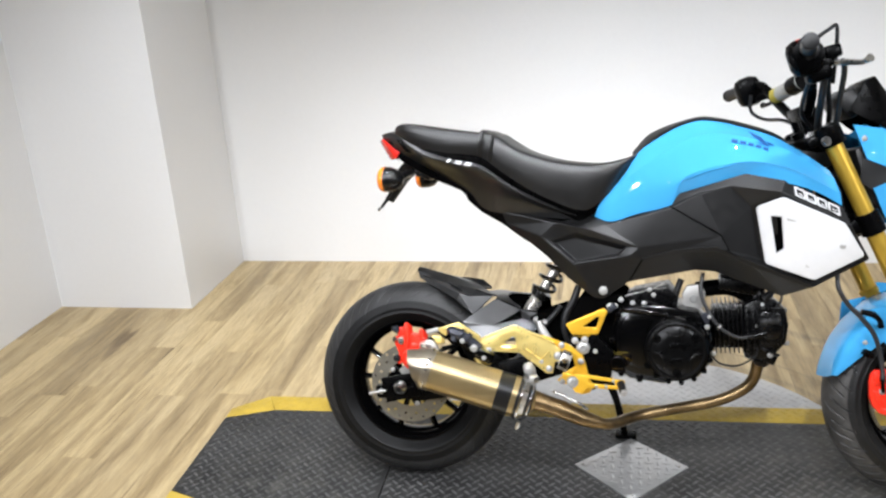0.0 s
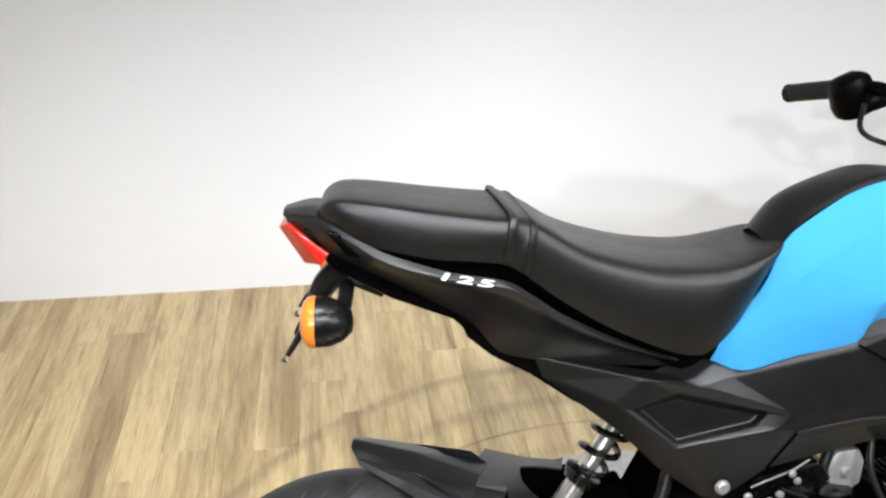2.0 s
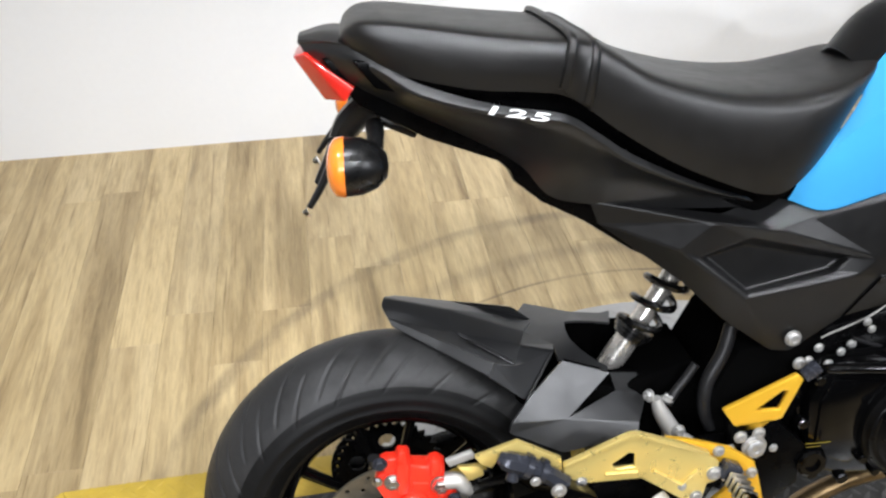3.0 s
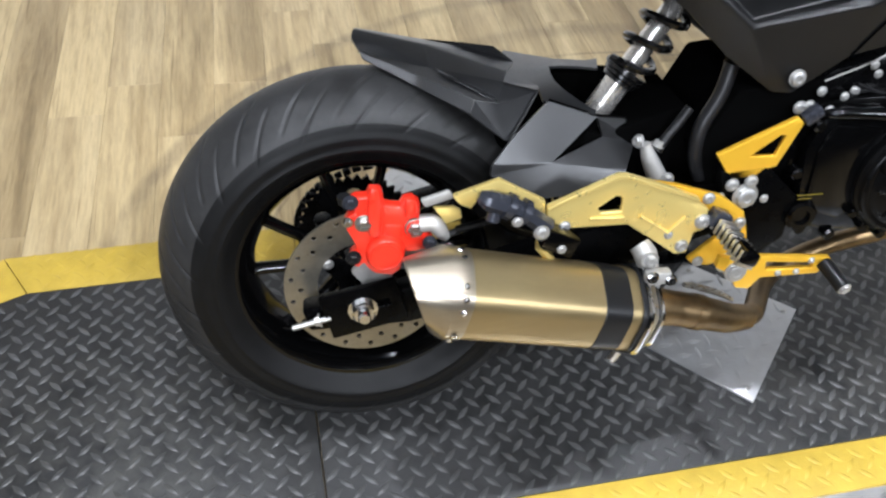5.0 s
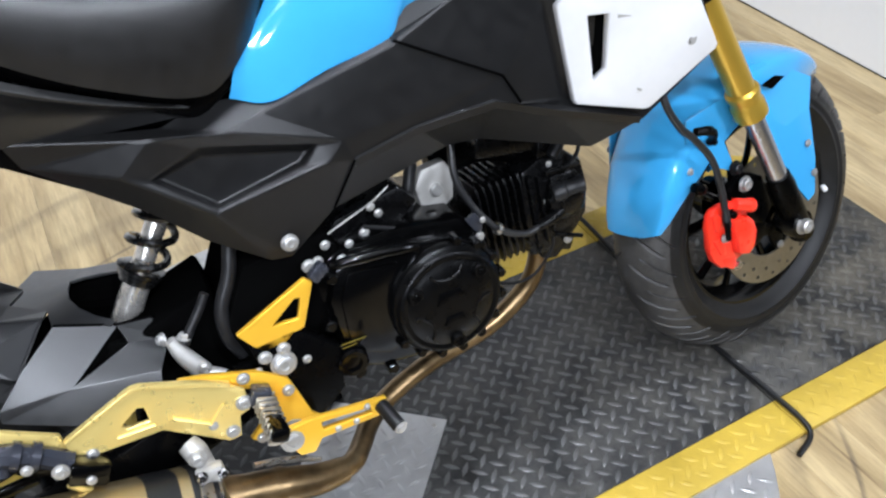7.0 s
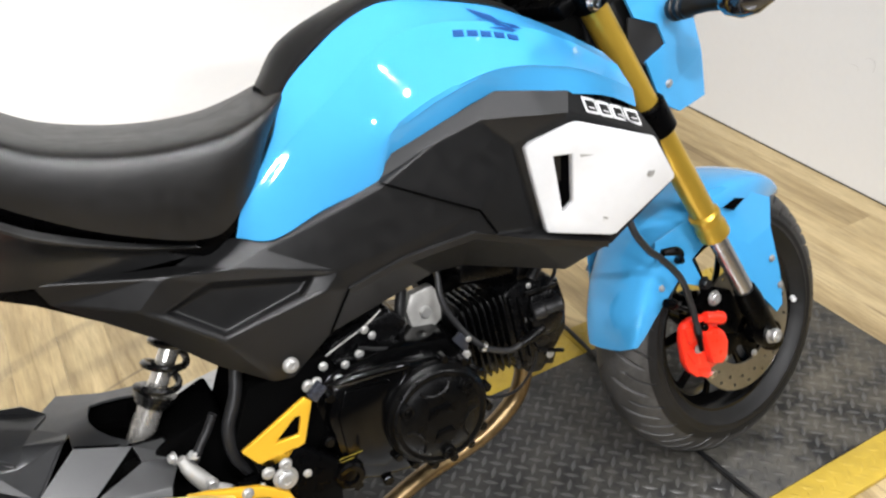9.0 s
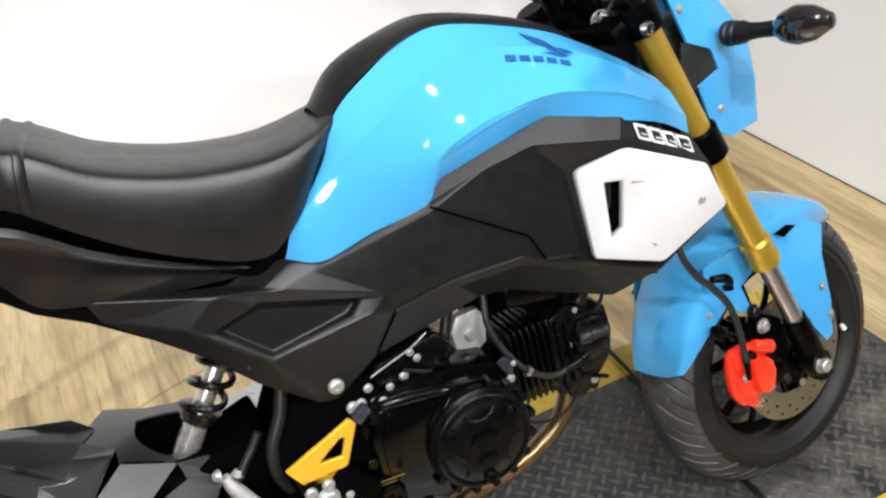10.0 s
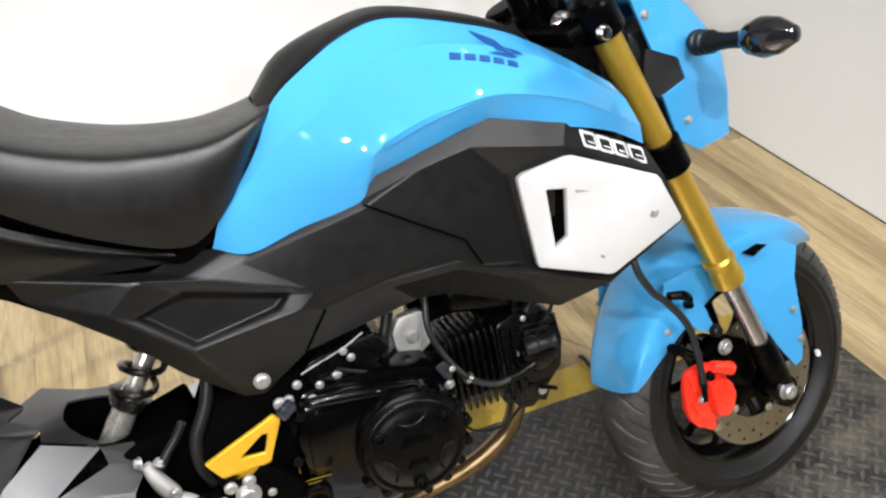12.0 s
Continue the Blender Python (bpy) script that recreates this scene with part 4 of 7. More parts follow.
for p, r in (((0.598, -0.064, 0.482), 0.005), ((0.6588, -0.0476, 0.429), 0.005), ((0.534, -0.074, 0.462), 0.0055), ((0.726, -0.078, 0.420), 0.004), ((0.7176, -0.050, 0.396), 0.005), ((0.857, -0.046, 0.325), 0.006), ((0.896, -0.012, 0.345), 0.006), ((0.6386, -0.026, 0.4606), 0.010), ((0.585, -0.058, 0.450), 0.006), ((0.721, -0.072, 0.396), 0.006), ((0.548, -0.074, 0.437), 0.006), ((0.560, -0.078, 0.455), 0.005), ((0.606, -0.062, 0.470), 0.005), ((0.660, -0.064, 0.428), 0.006),
             ((0.890, -0.030, 0.424), 0.006), ((0.826, -0.046, 0.392), 0.004), ((0.733, -0.070, 0.335), 0.006), ((0.842, -0.046, 0.441), 0.004)):
    bolt_at(V(*p), (0, -1, 0), r * 0.8, r * 0.6, engine, "zinc", 10)
for x, z, r in ((0.474, 0.348, 0.004), (0.496, 0.336, 0.005), (0.520, 0.448, 0.005), (0.509, 0.447, 0.006)):
    bolt_at(V(x, -0.100 if x < 0.48 else -0.078, z), (0, -1, 0), r, r * 0.7, bike, "zinc", 8)
part("engine_plate", plate([(0.418, 0.39), (0.47, 0.392), (0.515, 0.345), (0.508, 0.29), (0.47, 0.262), (0.43, 0.29)], 0.02, flat(-0.100), (), 0.003), M["satin_black"], bike)
part("linkage", tube([(0.342, -0.060, 0.412), (0.347, -0.061, 0.396), (0.353, -0.062, 0.382), (0.362, -0.063, 0.364)], [0.006, 0.009, 0.0105, 0.011], 14), M["cast"], bike, "cast aluminium brake fluid fitting")
part("fitting_hose", tube([(0.356, -0.060, 0.402), (0.368, -0.056, 0.416), (0.382, -0.052, 0.430), (0.394, -0.050, 0.446)], [0.006, 0.0055, 0.0055, 0.0055], 10), M["hose"], bike, "black brake fluid hose")
part("linkage_arm", tube([(0.352, -0.060, 0.356), (0.372, -0.064, 0.352), (0.388, -0.066, 0.342)], [0.009, 0.0095, 0.008], 12), M["cast"], bike)
for p, d in (((0.336, -0.056, 0.414), (-1, -0.3, 0.3)), ((0.366, -0.074, 0.372), (0, -1, 0)), ((0.356, -0.060, 0.408), (0.4, 0, 1))):
    bolt_at(V(*p), d, 0.006, 0.007, bike, "zinc")

# exhaust
part("header_pipe", tube([(0.838, -0.005, 0.335), (0.834, -0.004, 0.300), (0.822, 0.004, 0.255), (0.795, 0.006, 0.228), (0.74, 0.004, 0.204), (0.650, 0.008, 0.184), (0.575, -0.010, 0.174), (0.536, -0.036, 0.170), (0.512, -0.068, 0.171), (0.490, -0.098, 0.177), (0.462, -0.116, 0.188)], 0.0135, 18), M["pipe"], bike, "heat-tinted exhaust header pipe")
mid = part("mid_pipe", tube([(0.474, -0.111, 0.184), (0.44, -0.122, 0.198), (0.40, -0.128, 0.218), (0.365, -0.131, 0.232), (0.335, -0.134, 0.242)], [0.0155, 0.0185, 0.0205, 0.0205, 0.0235], 20), M["pipe"], bike, "bronze-tinted exhaust mid pipe")
part("pipe_ring", lathe([(0.0215, 0.0), (0.0215, 0.012), (0.019, 0.012), (0.019, 0.0)], V(0.402, -0.128, 0.217), (-0.92, -0.05, 0.37), 20), M["pipe"], mid)
CA = V(0.337, -0.136, 0.238)
CB = V(0.107, -0.162, 0.320)
cd = (CB - CA).normalized()
cu = V(0.34, 0.0, 0.94)
cu = (cu - cd * cu.dot(cd)).normalized()
cs = cd.cross(cu)


def can_ring(p, h, w, slant=0.0):
    """A six-sided section with rounded corners, h high and w wide, about p; slant shears it along the can."""
    pts = []
    corners = [(0, 1), (0.866, 0.5), (0.866, -0.5), (0, -1), (-0.866, -0.5), (-0.866, 0.5)]
    for i in range(6):
        a, b, c = (V(*corners[(i + k) % 6], 0) for k in (-1, 0, 1))
        for k in range(5):
            t = k / 4
            e0, e1 = b + (a - b) * 0.28, b + (c - b) * 0.28
            q2 = (1 - t) ** 2 * e0 + 2 * t * (1 - t) * b + t * t * e1
            pts.append(p + cu * q2.y * h + cs * q2.x * w + cd * q2.y * slant)
    return pts


def loft(rings, bm=None, caps=True):
    bm = bm or bmesh.new()
    vs = [[bm.verts.new(p) for p in r] for r in rings]
    n = len(vs[0])
    for a, b in zip(vs, vs[1:]):
        for k in range(n):
            bm.faces.new((a[k], a[(k + 1) % n], b[(k + 1) % n], b[k]))
    if caps:
        bm.faces.new(vs[0][::-1])
        bm.faces.new(vs[-1])
    return bm


HH, WW = 0.052, 0.054
can = part("silencer", loft([can_ring(CA + cd * d, h, w) for d, h, w in ((0.0, 0.026, 0.026), (0.030, HH * 0.92, WW * 0.92), (0.034, HH, WW), (0.244, HH, WW), (0.246, HH * 0.97, WW * 0.97))]), M["titanium"], bike, "six-sided champagne titanium exhaust silencer", sharp=25)
part("black_band", loft([can_ring(CA + cd * d, HH * k, WW * k) for d, k in ((0.056, 1.0), (0.057, 1.014), (0.089, 1.014), (0.090, 1.0))], caps=False), M["plastic"], can, "black sticker band", sharp=25)
tip_end = CB + cd * 0.044 + cu * -0.003
part("end_cap", loft([can_ring(CA + cd * 0.243, HH * 1.02, WW * 1.02), can_ring(CA + cd * 0.262, HH * 1.02, WW * 1.02), can_ring(tip_end, HH * 0.70, WW * 0.70, 0.022), can_ring(tip_end + cd * 0.001, HH * 0.67, WW * 0.67, 0.022), can_ring(tip_end - cd * 0.004, HH * 0.62, WW * 0.62, 0.020), can_ring(tip_end - cd * 0.028, HH * 0.40, WW * 0.40, 0.012)], caps=True), M["cap"], can, "satin steel end cap", sharp=25)
part("outlet", lathe([(0.017, 0.0), (0.017, 0.020), (0.015, 0.020), (0.0145, 0.002), (0.0, 0.001)], tip_end - cd * 0.040, cd, 24), M["dark"], can)
ring = can_ring(CA + cd * 0.253, HH * 1.03, WW * 1.03)
for k in range(1, 30, 2):
    outward = (ring[k] - (CA + cd * 0.253)).normalized()
    ob = part("rivet", lathe([(0.0036, 0.0), (0.0034, 0.0012), (0.0018, 0.0022), (0.0, 0.0024)], axis=(0, 0, 1), seg=8), M["chrome"], can)
    ob.matrix_basis = facing(ring[k], outward)
strap = part("clamp", loft([can_ring(CA + cd * d, HH * k, WW * k) for d, k in ((0.021, 0.90), (0.021, 0.94), (0.026, 0.985), (0.031, 1.03), (0.032, 1.00))], caps=False), M["steel"], can, "steel clamp band round the silencer")
for o in (0.013, 0.0345):
    part("clamp_edge", tube(can_ring(CA + cd * o, HH * (0.845 + 10.0 * (o - 0.013)), WW * (0.845 + 10.0 * (o - 0.013))), 0.0030, 6, 1, closed=True), M["chrome"], strap)
knuckle = part("hanger", tube([CA + cd * 0.02 + cu * 0.046 + cs * -0.012, V(0.331, -0.130, 0.296), V(0.327, -0.128, 0.312), V(0.322, -0.120, 0.320)], [0.010, 0.0115, 0.0135, 0.0120], 14), M["cast"], can, "cast aluminium exhaust hanger")
part("hanger_lug", block((0.030, 0.014, 0.016), Matrix.Translation(CA + cd * 0.024 + cu * 0.055 + cs * -0.012), 0.004), M["cast"], knuckle)
bolt_at(V(0.327, -0.141, 0.314), (0, -1, 0), 0.0075, 0.008, can)
for o in (-0.012, 0.012):
    bolt_at(CA + cd * (0.024 + o) + cu * 0.058 - cs * 0.020, (0, -1, 0.2), 0.005, 0.006, can, "chrome")
part("clamp_rubber", loft([can_ring(CA + cd * d, HH * k, WW * k) for d, k in ((0.006, 0.60), (0.010, 0.80), (0.040, 1.05), (0.044, 1.03))], caps=False), M["hose"], can, "black rubber clamp liner")
part("clamp_bolt", tube([CA + cd * 0.022 - cu * 0.052 + cs * -0.01, CA + cd * 0.022 - cu * 0.072 - cs * 0.006], [0.005, 0.005], 8, 1), M["steel"], can)
part("pipe_spring", tube([(0.378, -0.128, 0.262), (0.40, -0.122, 0.250), (0.430, -0.116, 0.232), (0.452, -0.110, 0.214)], [0.003, 0.004, 0.004, 0.003], 8), M["steel"], mid, "steel retaining spring")

# rear brake
cal = part("rear_caliper", plate([(0.007, 0.404), (0.015, 0.407), (0.026, 0.406), (0.029, 0.414), (0.041, 0.412), (0.043, 0.406), (0.043, 0.394), (0.059, 0.389), (0.064, 0.397), (0.074, 0.398), (0.081, 0.391), (0.080, 0.373), (0.076, 0.364), (0.092, 0.352), (0.094, 0.341), (0.087, 0.333), (0.075, 0.331), (0.059, 0.332), (0.059, 0.323), (0.055, 0.309), (0.046, 0.303), (0.028, 0.307), (0.020, 0.315), (0.016, 0.323), (0.009, 0.318), (0.000, 0.325), (0.002, 0.336), (0.010, 0.343), (0.006, 0.356), (0.001, 0.368), (0.000, 0.379), (0.005, 0.386), (0.012, 0.388), (0.011, 0.396)], 0.016, flat(-0.098), (), 0.004), M["red"], bike, "red rear brake caliper")
part("caliper_back", block((0.060, 0.034, 0.050), pose(0.042, -0.068, 0.350, 0, 10, 0), 0.006), M["red"], cal)
part("piston_cover", lathe([(0.0215, -0.006), (0.0215, 0.010), (0.0185, 0.014), (0.0165, 0.0145), (0.0155, 0.0135), (0.0, 0.0135)], V(0.040, -0.094, 0.336), (0, -1, 0), 28), M["red"], cal, "round red piston cover")
part("caliper_rib", plate([(0.030, 0.421), (0.040, 0.419), (0.042, 0.391), (0.036, 0.357), (0.024, 0.360), (0.025, 0.395)], 0.014, flat(-0.106), (), 0.005), M["red"], cal)
part("caliper_rib", plate([(0.065, 0.405), (0.077, 0.402), (0.078, 0.380), (0.064, 0.378)], 0.014, flat(-0.107), (), 0.005), M["red"], cal)
part("caliper_rib", plate([(0.042, 0.372), (0.062, 0.368), (0.060, 0.350), (0.040, 0.354)], 0.008, flat(-0.100), (), 0.003), M["red"], cal)
part("mount_lug", lathe([(0.012, -0.004), (0.012, 0.008), (0.010, 0.010), (0.0, 0.0105)], V(0.076, -0.094, 0.362), (0, -1, 0), 18), M["red"], cal)
part("slide_boot", tube([(0.002, -0.094, 0.409), (0.002, -0.094, 0.400)], [0.0075, 0.0065], 12, 1), M["hose"], cal, "black rubber slide boot")
for x, z, r, mat in ((0.008, 0.404, 0.0065, "master"), (0.020, 0.377, 0.0075, "steel"), (0.074, 0.364, 0.0088, "steel"), (0.003, 0.380, 0.0045, "chrome"), (0.005, 0.334, 0.0065, "hose"), (0.055, 0.344, 0.0035, "satin_black")):
    bolt_at(V(x, -0.100, z), (0, -1, 0), r, r * 1.1, cal, mat)
part("banjo", tube([(0.080, -0.100, 0.368), (0.094, -0.102, 0.368), (0.102, -0.102, 0.356), (0.108, -0.102, 0.348)], [0.010, 0.0095, 0.0085, 0.005], 12), M["cast"], cal, "cast brake hose union")
bolt_at(V(0.088, -0.110, 0.350), (0, -1, 0), 0.006, 0.007, cal, "master", 8)
part("brake_line", tube([(0.104, -0.102, 0.350), (0.13, -0.100, 0.356), (0.155, -0.104, 0.366), (0.175, -0.108, 0.372)], 0.0040, 8), M["hose"], bike, "black brake line")
part("caliper_bracket", plate([(0.0, 0.30), (0.03, 0.325), (0.052, 0.32), (0.045, 0.285), (0.02, 0.27)], 0.01, flat(-0.082), (), 0.002), M["cast"], bike)

# gold rearset
hanger = plate([(0.214, 0.381), (0.252, 0.396), (0.291, 0.411), (0.301, 0.410), (0.352, 0.388), (0.384, 0.370), (0.398, 0.357), (0.396, 0.331), (0.384, 0.328), (0.378, 0.302), (0.364, 0.302), (0.334, 0.327), (0.305, 0.350), (0.240, 0.354), (0.246, 0.343), (0.225, 0.351), (0.215, 0.364)], 0.007, flat(-0.122), [[(0.270, 0.375), (0.290, 0.388), (0.297, 0.386), (0.297, 0.368), (0.274, 0.369)]], 0.0018)
rearset = part("rearset_bracket", hanger, M["gold_pale"], bike, "pale gold anodised hanger plate")
part("pocket_rib", tube([(0.318, -0.123, 0.360), (0.352, -0.123, 0.334), (0.372, -0.123, 0.352)], 0.0022, 6, 1), M["gold_pale"], rearset)
part("pocket_rib", tube([(0.262, -0.123, 0.364), (0.300, -0.123, 0.361)], [0.002, 0.002], 6, 1), M["gold_pale"], rearset)
part("hanger_flange", plate([(0.214, 0.384), (0.252, 0.399), (0.291, 0.414), (0.301, 0.413), (0.352, 0.391), (0.386, 0.373), (0.384, 0.369), (0.350, 0.386), (0.300, 0.408), (0.291, 0.409), (0.252, 0.394), (0.215, 0.379)], 0.009, flat(-0.1235), (), 0.0015), M["gold_pale"], rearset)
part("tail_bracket", plate([(0.114, 0.408), (0.164, 0.422), (0.213, 0.390), (0.214, 0.366), (0.204, 0.364), (0.199, 0.380), (0.163, 0.405), (0.142, 0.402), (0.133, 0.390), (0.121, 0.397)], 0.008, flat(-0.118), (), 0.002), M["gold_pale"], rearset, "pale gold anodised bracket end")
part("bracket_end", plate([(0.081, 0.401), (0.112, 0.409), (0.118, 0.399), (0.086, 0.391)], 0.006, flat(-0.107), (), 0.002), M["cast"], rearset, "bare aluminium bracket end")
part("bracket_tab", plate([(0.094, 0.389), (0.116, 0.387), (0.124, 0.382), (0.125, 0.371), (0.107, 0.366), (0.103, 0.374)], 0.006, flat(-0.105), (), 0.002), M["gold_pale"], rearset)
part("bracket_tab", plate([(0.208, 0.362), (0.222, 0.362), (0.236, 0.322), (0.216, 0.318), (0.204, 0.330)], 0.006, flat(-0.117), (), 0.0015), M["gold_pale"], rearset)
for x, z, r in ((0.392, 0.343, 0.007), (0.371, 0.313, 0.006), (0.354, 0.330, 0.004), (0.234, 0.358, 0.005)):
    bolt_at(V(x, -0.122, z), (0, -1, 0), r, r * 0.8, rearset, "zinc", 8)
master = part("master_cylinder", tube([(0.141, -0.122, 0.409), (0.150, -0.125, 0.404), (0.168, -0.126, 0.396), (0.186, -0.126, 0.386), (0.214, -0.126, 0.362)], [0.006, 0.0115, 0.0125, 0.0105, 0.0115], 8), M["master"], bike, "blue-grey cast rear master cylinder", sharp=20)
for x, z in ((0.170, 0.395), (0.186, 0.386)):
    part("collar", lathe([(0.0150, -0.003), (0.0150, 0.005), (0.012, 0.007)], V(x, -0.126, z), (0.8, 0.0, -0.55), 10), M["master"], master)
part("hose_port", lathe([(0.008, 0.0), (0.008, 0.014), (0.005, 0.016), (0.0, 0.016)], V(0.158, -0.126, 0.394), (-0.3, -0.2, -0.9), 12), M["master"], master)
part("reservoir_hose", tube([(0.160, -0.118, 0.392), (0.178, -0.112, 0.368), (0.200, -0.112, 0.356)], 0.013, 12), M["gloss_black"], master, "black rubber hose")
part("clevis", block((0.040, 0.026, 0.026), pose(0.226, -0.128, 0.347, 0, 28, 0), 0.004), M["gloss_black"], master, "black clevis")
part("push_rod", tube([(0.205, -0.130, 0.342), (0.218, -0.130, 0.322)], [0.006, 0.005], 8, 1), M["gold_pale"], master)
part("hose_elbow", tube([(0.170, -0.110, 0.376), (0.150, -0.108, 0.366), (0.118, -0.104, 0.358)], [0.007, 0.005, 0.004], 8), M["satin_black"], master)
for p, r in (((0.178, -0.140, 0.383), 0.0045), ((0.204, -0.140, 0.366), 0.0065), ((0.226, -0.142, 0.343), 0.004)):
    bolt_at(V(*p), (0, -1, 0), r, r * 0.8, master, "zinc")
foot = part("foot_plate", plate([(0.336, 0.394), (0.362, 0.387), (0.416, 0.366), (0.446, 0.342), (0.454, 0.312), (0.460, 0.284), (0.470, 0.272), (0.459, 0.254), (0.438, 0.250), (0.430, 0.276), (0.412, 0.272), (0.394, 0.276), (0.386, 0.284), (0.412, 0.306), (0.428, 0.316), (0.424, 0.338), (0.396, 0.352), (0.343, 0.381)], 0.007, flat(-0.112), (), 0.0015), M["gold"], bike, "orange-gold anodised foot plate")
for x, z, r in ((0.400, 0.366, 0.0055), (0.442, 0.328, 0.0055), (0.434, 0.274, 0.010), (0.398, 0.281, 0.005)):
    bolt_at(V(x, -0.113, z), (0, -1, 0), r, r * 0.8, foot, "zinc", 8)
peg = part("foot_peg", block((0.020, 0.078, 0.016), Matrix.Translation((0.4125, -0.158, 0.338)) @ pose(0, 0, 0, -4, 25, 1), 0.004), M["gloss_black"], bike, "black foot peg with bare metal ribs")
for k in range(8):
    part("knurl_rib", block((0.0225, 0.0042, 0.0185), Matrix.Translation((0.4125, -0.128 - 0.0088 * k, 0.3405 - 0.0006 * k)) @ pose(0, 0, 0, -4, 25, 1), 0.0012), M["steel"], peg)
part("peg_pivot", block((0.022, 0.018, 0.020), pose(0.411, -0.122, 0.344, 0, 25, 0), 0.003), M["master"], peg)
pedal = plate([(0.405, 0.312), (0.428, 0.306), (0.452, 0.306), (0.540, 0.292), (0.541, 0.284), (0.526, 0.272), (0.458, 0.276), (0.446, 0.262), (0.430, 0.266), (0.420, 0.286), (0.402, 0.298)], 0.008, flat(-0.150), [[(0.462, 0.297), (0.520, 0.288), (0.520, 0.280), (0.462, 0.286)]], 0.0015)
pedal = part("brake_pedal", pedal, M["gold"], bike, "gold anodised brake pedal")
part("pedal_tip", lathe([(0.0085, 0.0), (0.0085, 0.034), (0.0075, 0.036), (0.0, 0.036)], V(0.532, -0.150, 0.286), (0.2, -0.93, -0.32), 16), M["plastic"], pedal, "black pedal tip")
bolt_at(V(0.540, -0.184, 0.2745), (0.2, -0.93, -0.32), 0.006, 0.004, pedal, "zinc", 8)
bolt_at(V(0.426, -0.150, 0.290), (0, -1, 0), 0.010, 0.006, pedal, "zinc", 8)
for x, z in ((0.500, 0.279), (0.478, 0.280), (0.516, 0.292)):
    bolt_at(V(x, -0.150, z), (0, -1, 0), 0.003, 0.003, pedal, "zinc", 8)
part("heel_guard", plate([(0.409, 0.411), (0.497, 0.447), (0.505, 0.439), (0.482, 0.388), (0.468, 0.386), (0.460, 0.379), (0.432, 0.377), (0.424, 0.386)], 0.007, flat(-0.100), [[(0.449, 0.405), (0.480, 0.427), (0.487, 0.426), (0.478, 0.402)]], 0.0018), M["gold"], bike, "triangular orange-gold anodised heel guard")
for x, z, r in ((0.447, 0.358, 0.0115), (0.430, 0.374, 0.006), (0.452, 0.376, 0.006), (0.418, 0.360, 0.004)):
    bolt_at(V(x, -0.104, z), (0, -1, 0), r, r * 0.8, bike, "zinc", 8)
# added near-black blocks: shade under the hugger and behind the shock
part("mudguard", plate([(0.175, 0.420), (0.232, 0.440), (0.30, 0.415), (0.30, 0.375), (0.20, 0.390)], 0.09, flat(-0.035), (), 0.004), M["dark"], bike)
part("mudguard", plate([(0.310, 0.415), (0.40, 0.44), (0.425, 0.31), (0.36, 0.28), (0.30, 0.34)], 0.10, flat(-0.030), (), 0.006), M["dark"], bike, "near-black filler for the shade behind the shock")
part("guard_clamp", block((0.022, 0.012, 0.014), pose(0.514, -0.096, 0.447, 0, -35, 0), 0.002), M["master"], bike)

# bodywork
tank_rows = [
    [(0.482, -0.064, 0.653), (0.520, -0.076, 0.641), (0.580, -0.086, 0.657), (0.648, -0.099, 0.672), (0.670, -0.103, 0.695), (0.736, -0.112, 0.715), (0.805, -0.119, 0.730), (0.879, -0.153, 0.714), (0.942, -0.140, 0.692), (0.996, -0.116, 0.660)],
    [(0.486, -0.067, 0.661), (0.527, -0.080, 0.664), (0.584, -0.092, 0.686), (0.650, -0.107, 0.700), (0.684, -0.121, 0.730), (0.742, -0.126, 0.748), (0.815, -0.134, 0.757), (0.886, -0.158, 0.740), (0.943, -0.147, 0.711), (0.994, -0.119, 0.680)],
    [(0.490, -0.069, 0.671), (0.535, -0.083, 0.692), (0.589, -0.096, 0.718), (0.650, -0.110, 0.728), (0.685, -0.120, 0.737), (0.743, -0.125, 0.755), (0.816, -0.132, 0.764), (0.887, -0.156, 0.747), (0.943, -0.146, 0.717), (0.993, -0.119, 0.686)],
    [(0.495, -0.071, 0.681), (0.543, -0.082, 0.722), (0.592, -0.095, 0.755), (0.643, -0.101, 0.783), (0.690, -0.103, 0.808), (0.750, -0.102, 0.818), (0.830, -0.099, 0.803), (0.893, -0.109, 0.776), (0.940, -0.119, 0.745), (0.985, -0.112, 0.712)],
    [(0.497, -0.071, 0.684), (0.545, -0.081, 0.727), (0.591, -0.091, 0.761), (0.642, -0.095, 0.790), (0.690, -0.096, 0.815), (0.750, -0.095, 0.824), (0.831, -0.091, 0.808), (0.894, -0.101, 0.781), (0.939, -0.113, 0.750), (0.984, -0.110, 0.716)],
    [(0.508, -0.074, 0.695), (0.553, -0.069, 0.746), (0.582, -0.060, 0.790), (0.622, -0.059, 0.818), (0.690, -0.058, 0.851), (0.745, -0.057, 0.855), (0.845, -0.055, 0.824), (0.895, -0.062, 0.797), (0.936, -0.086, 0.766), (0.976, -0.098, 0.733)],
]
tank_rows = [[(x, y + 0.12 * (z - 0.70), z) for x, y, z in row] for row in tank_rows]
tank = part("fuel_tank", patch(tank_rows, 5, 3, 0.003, mirror=True, simple=True), M["blue"], bike, "glossy sky-blue fuel tank", sharp=24)
top_rows = []
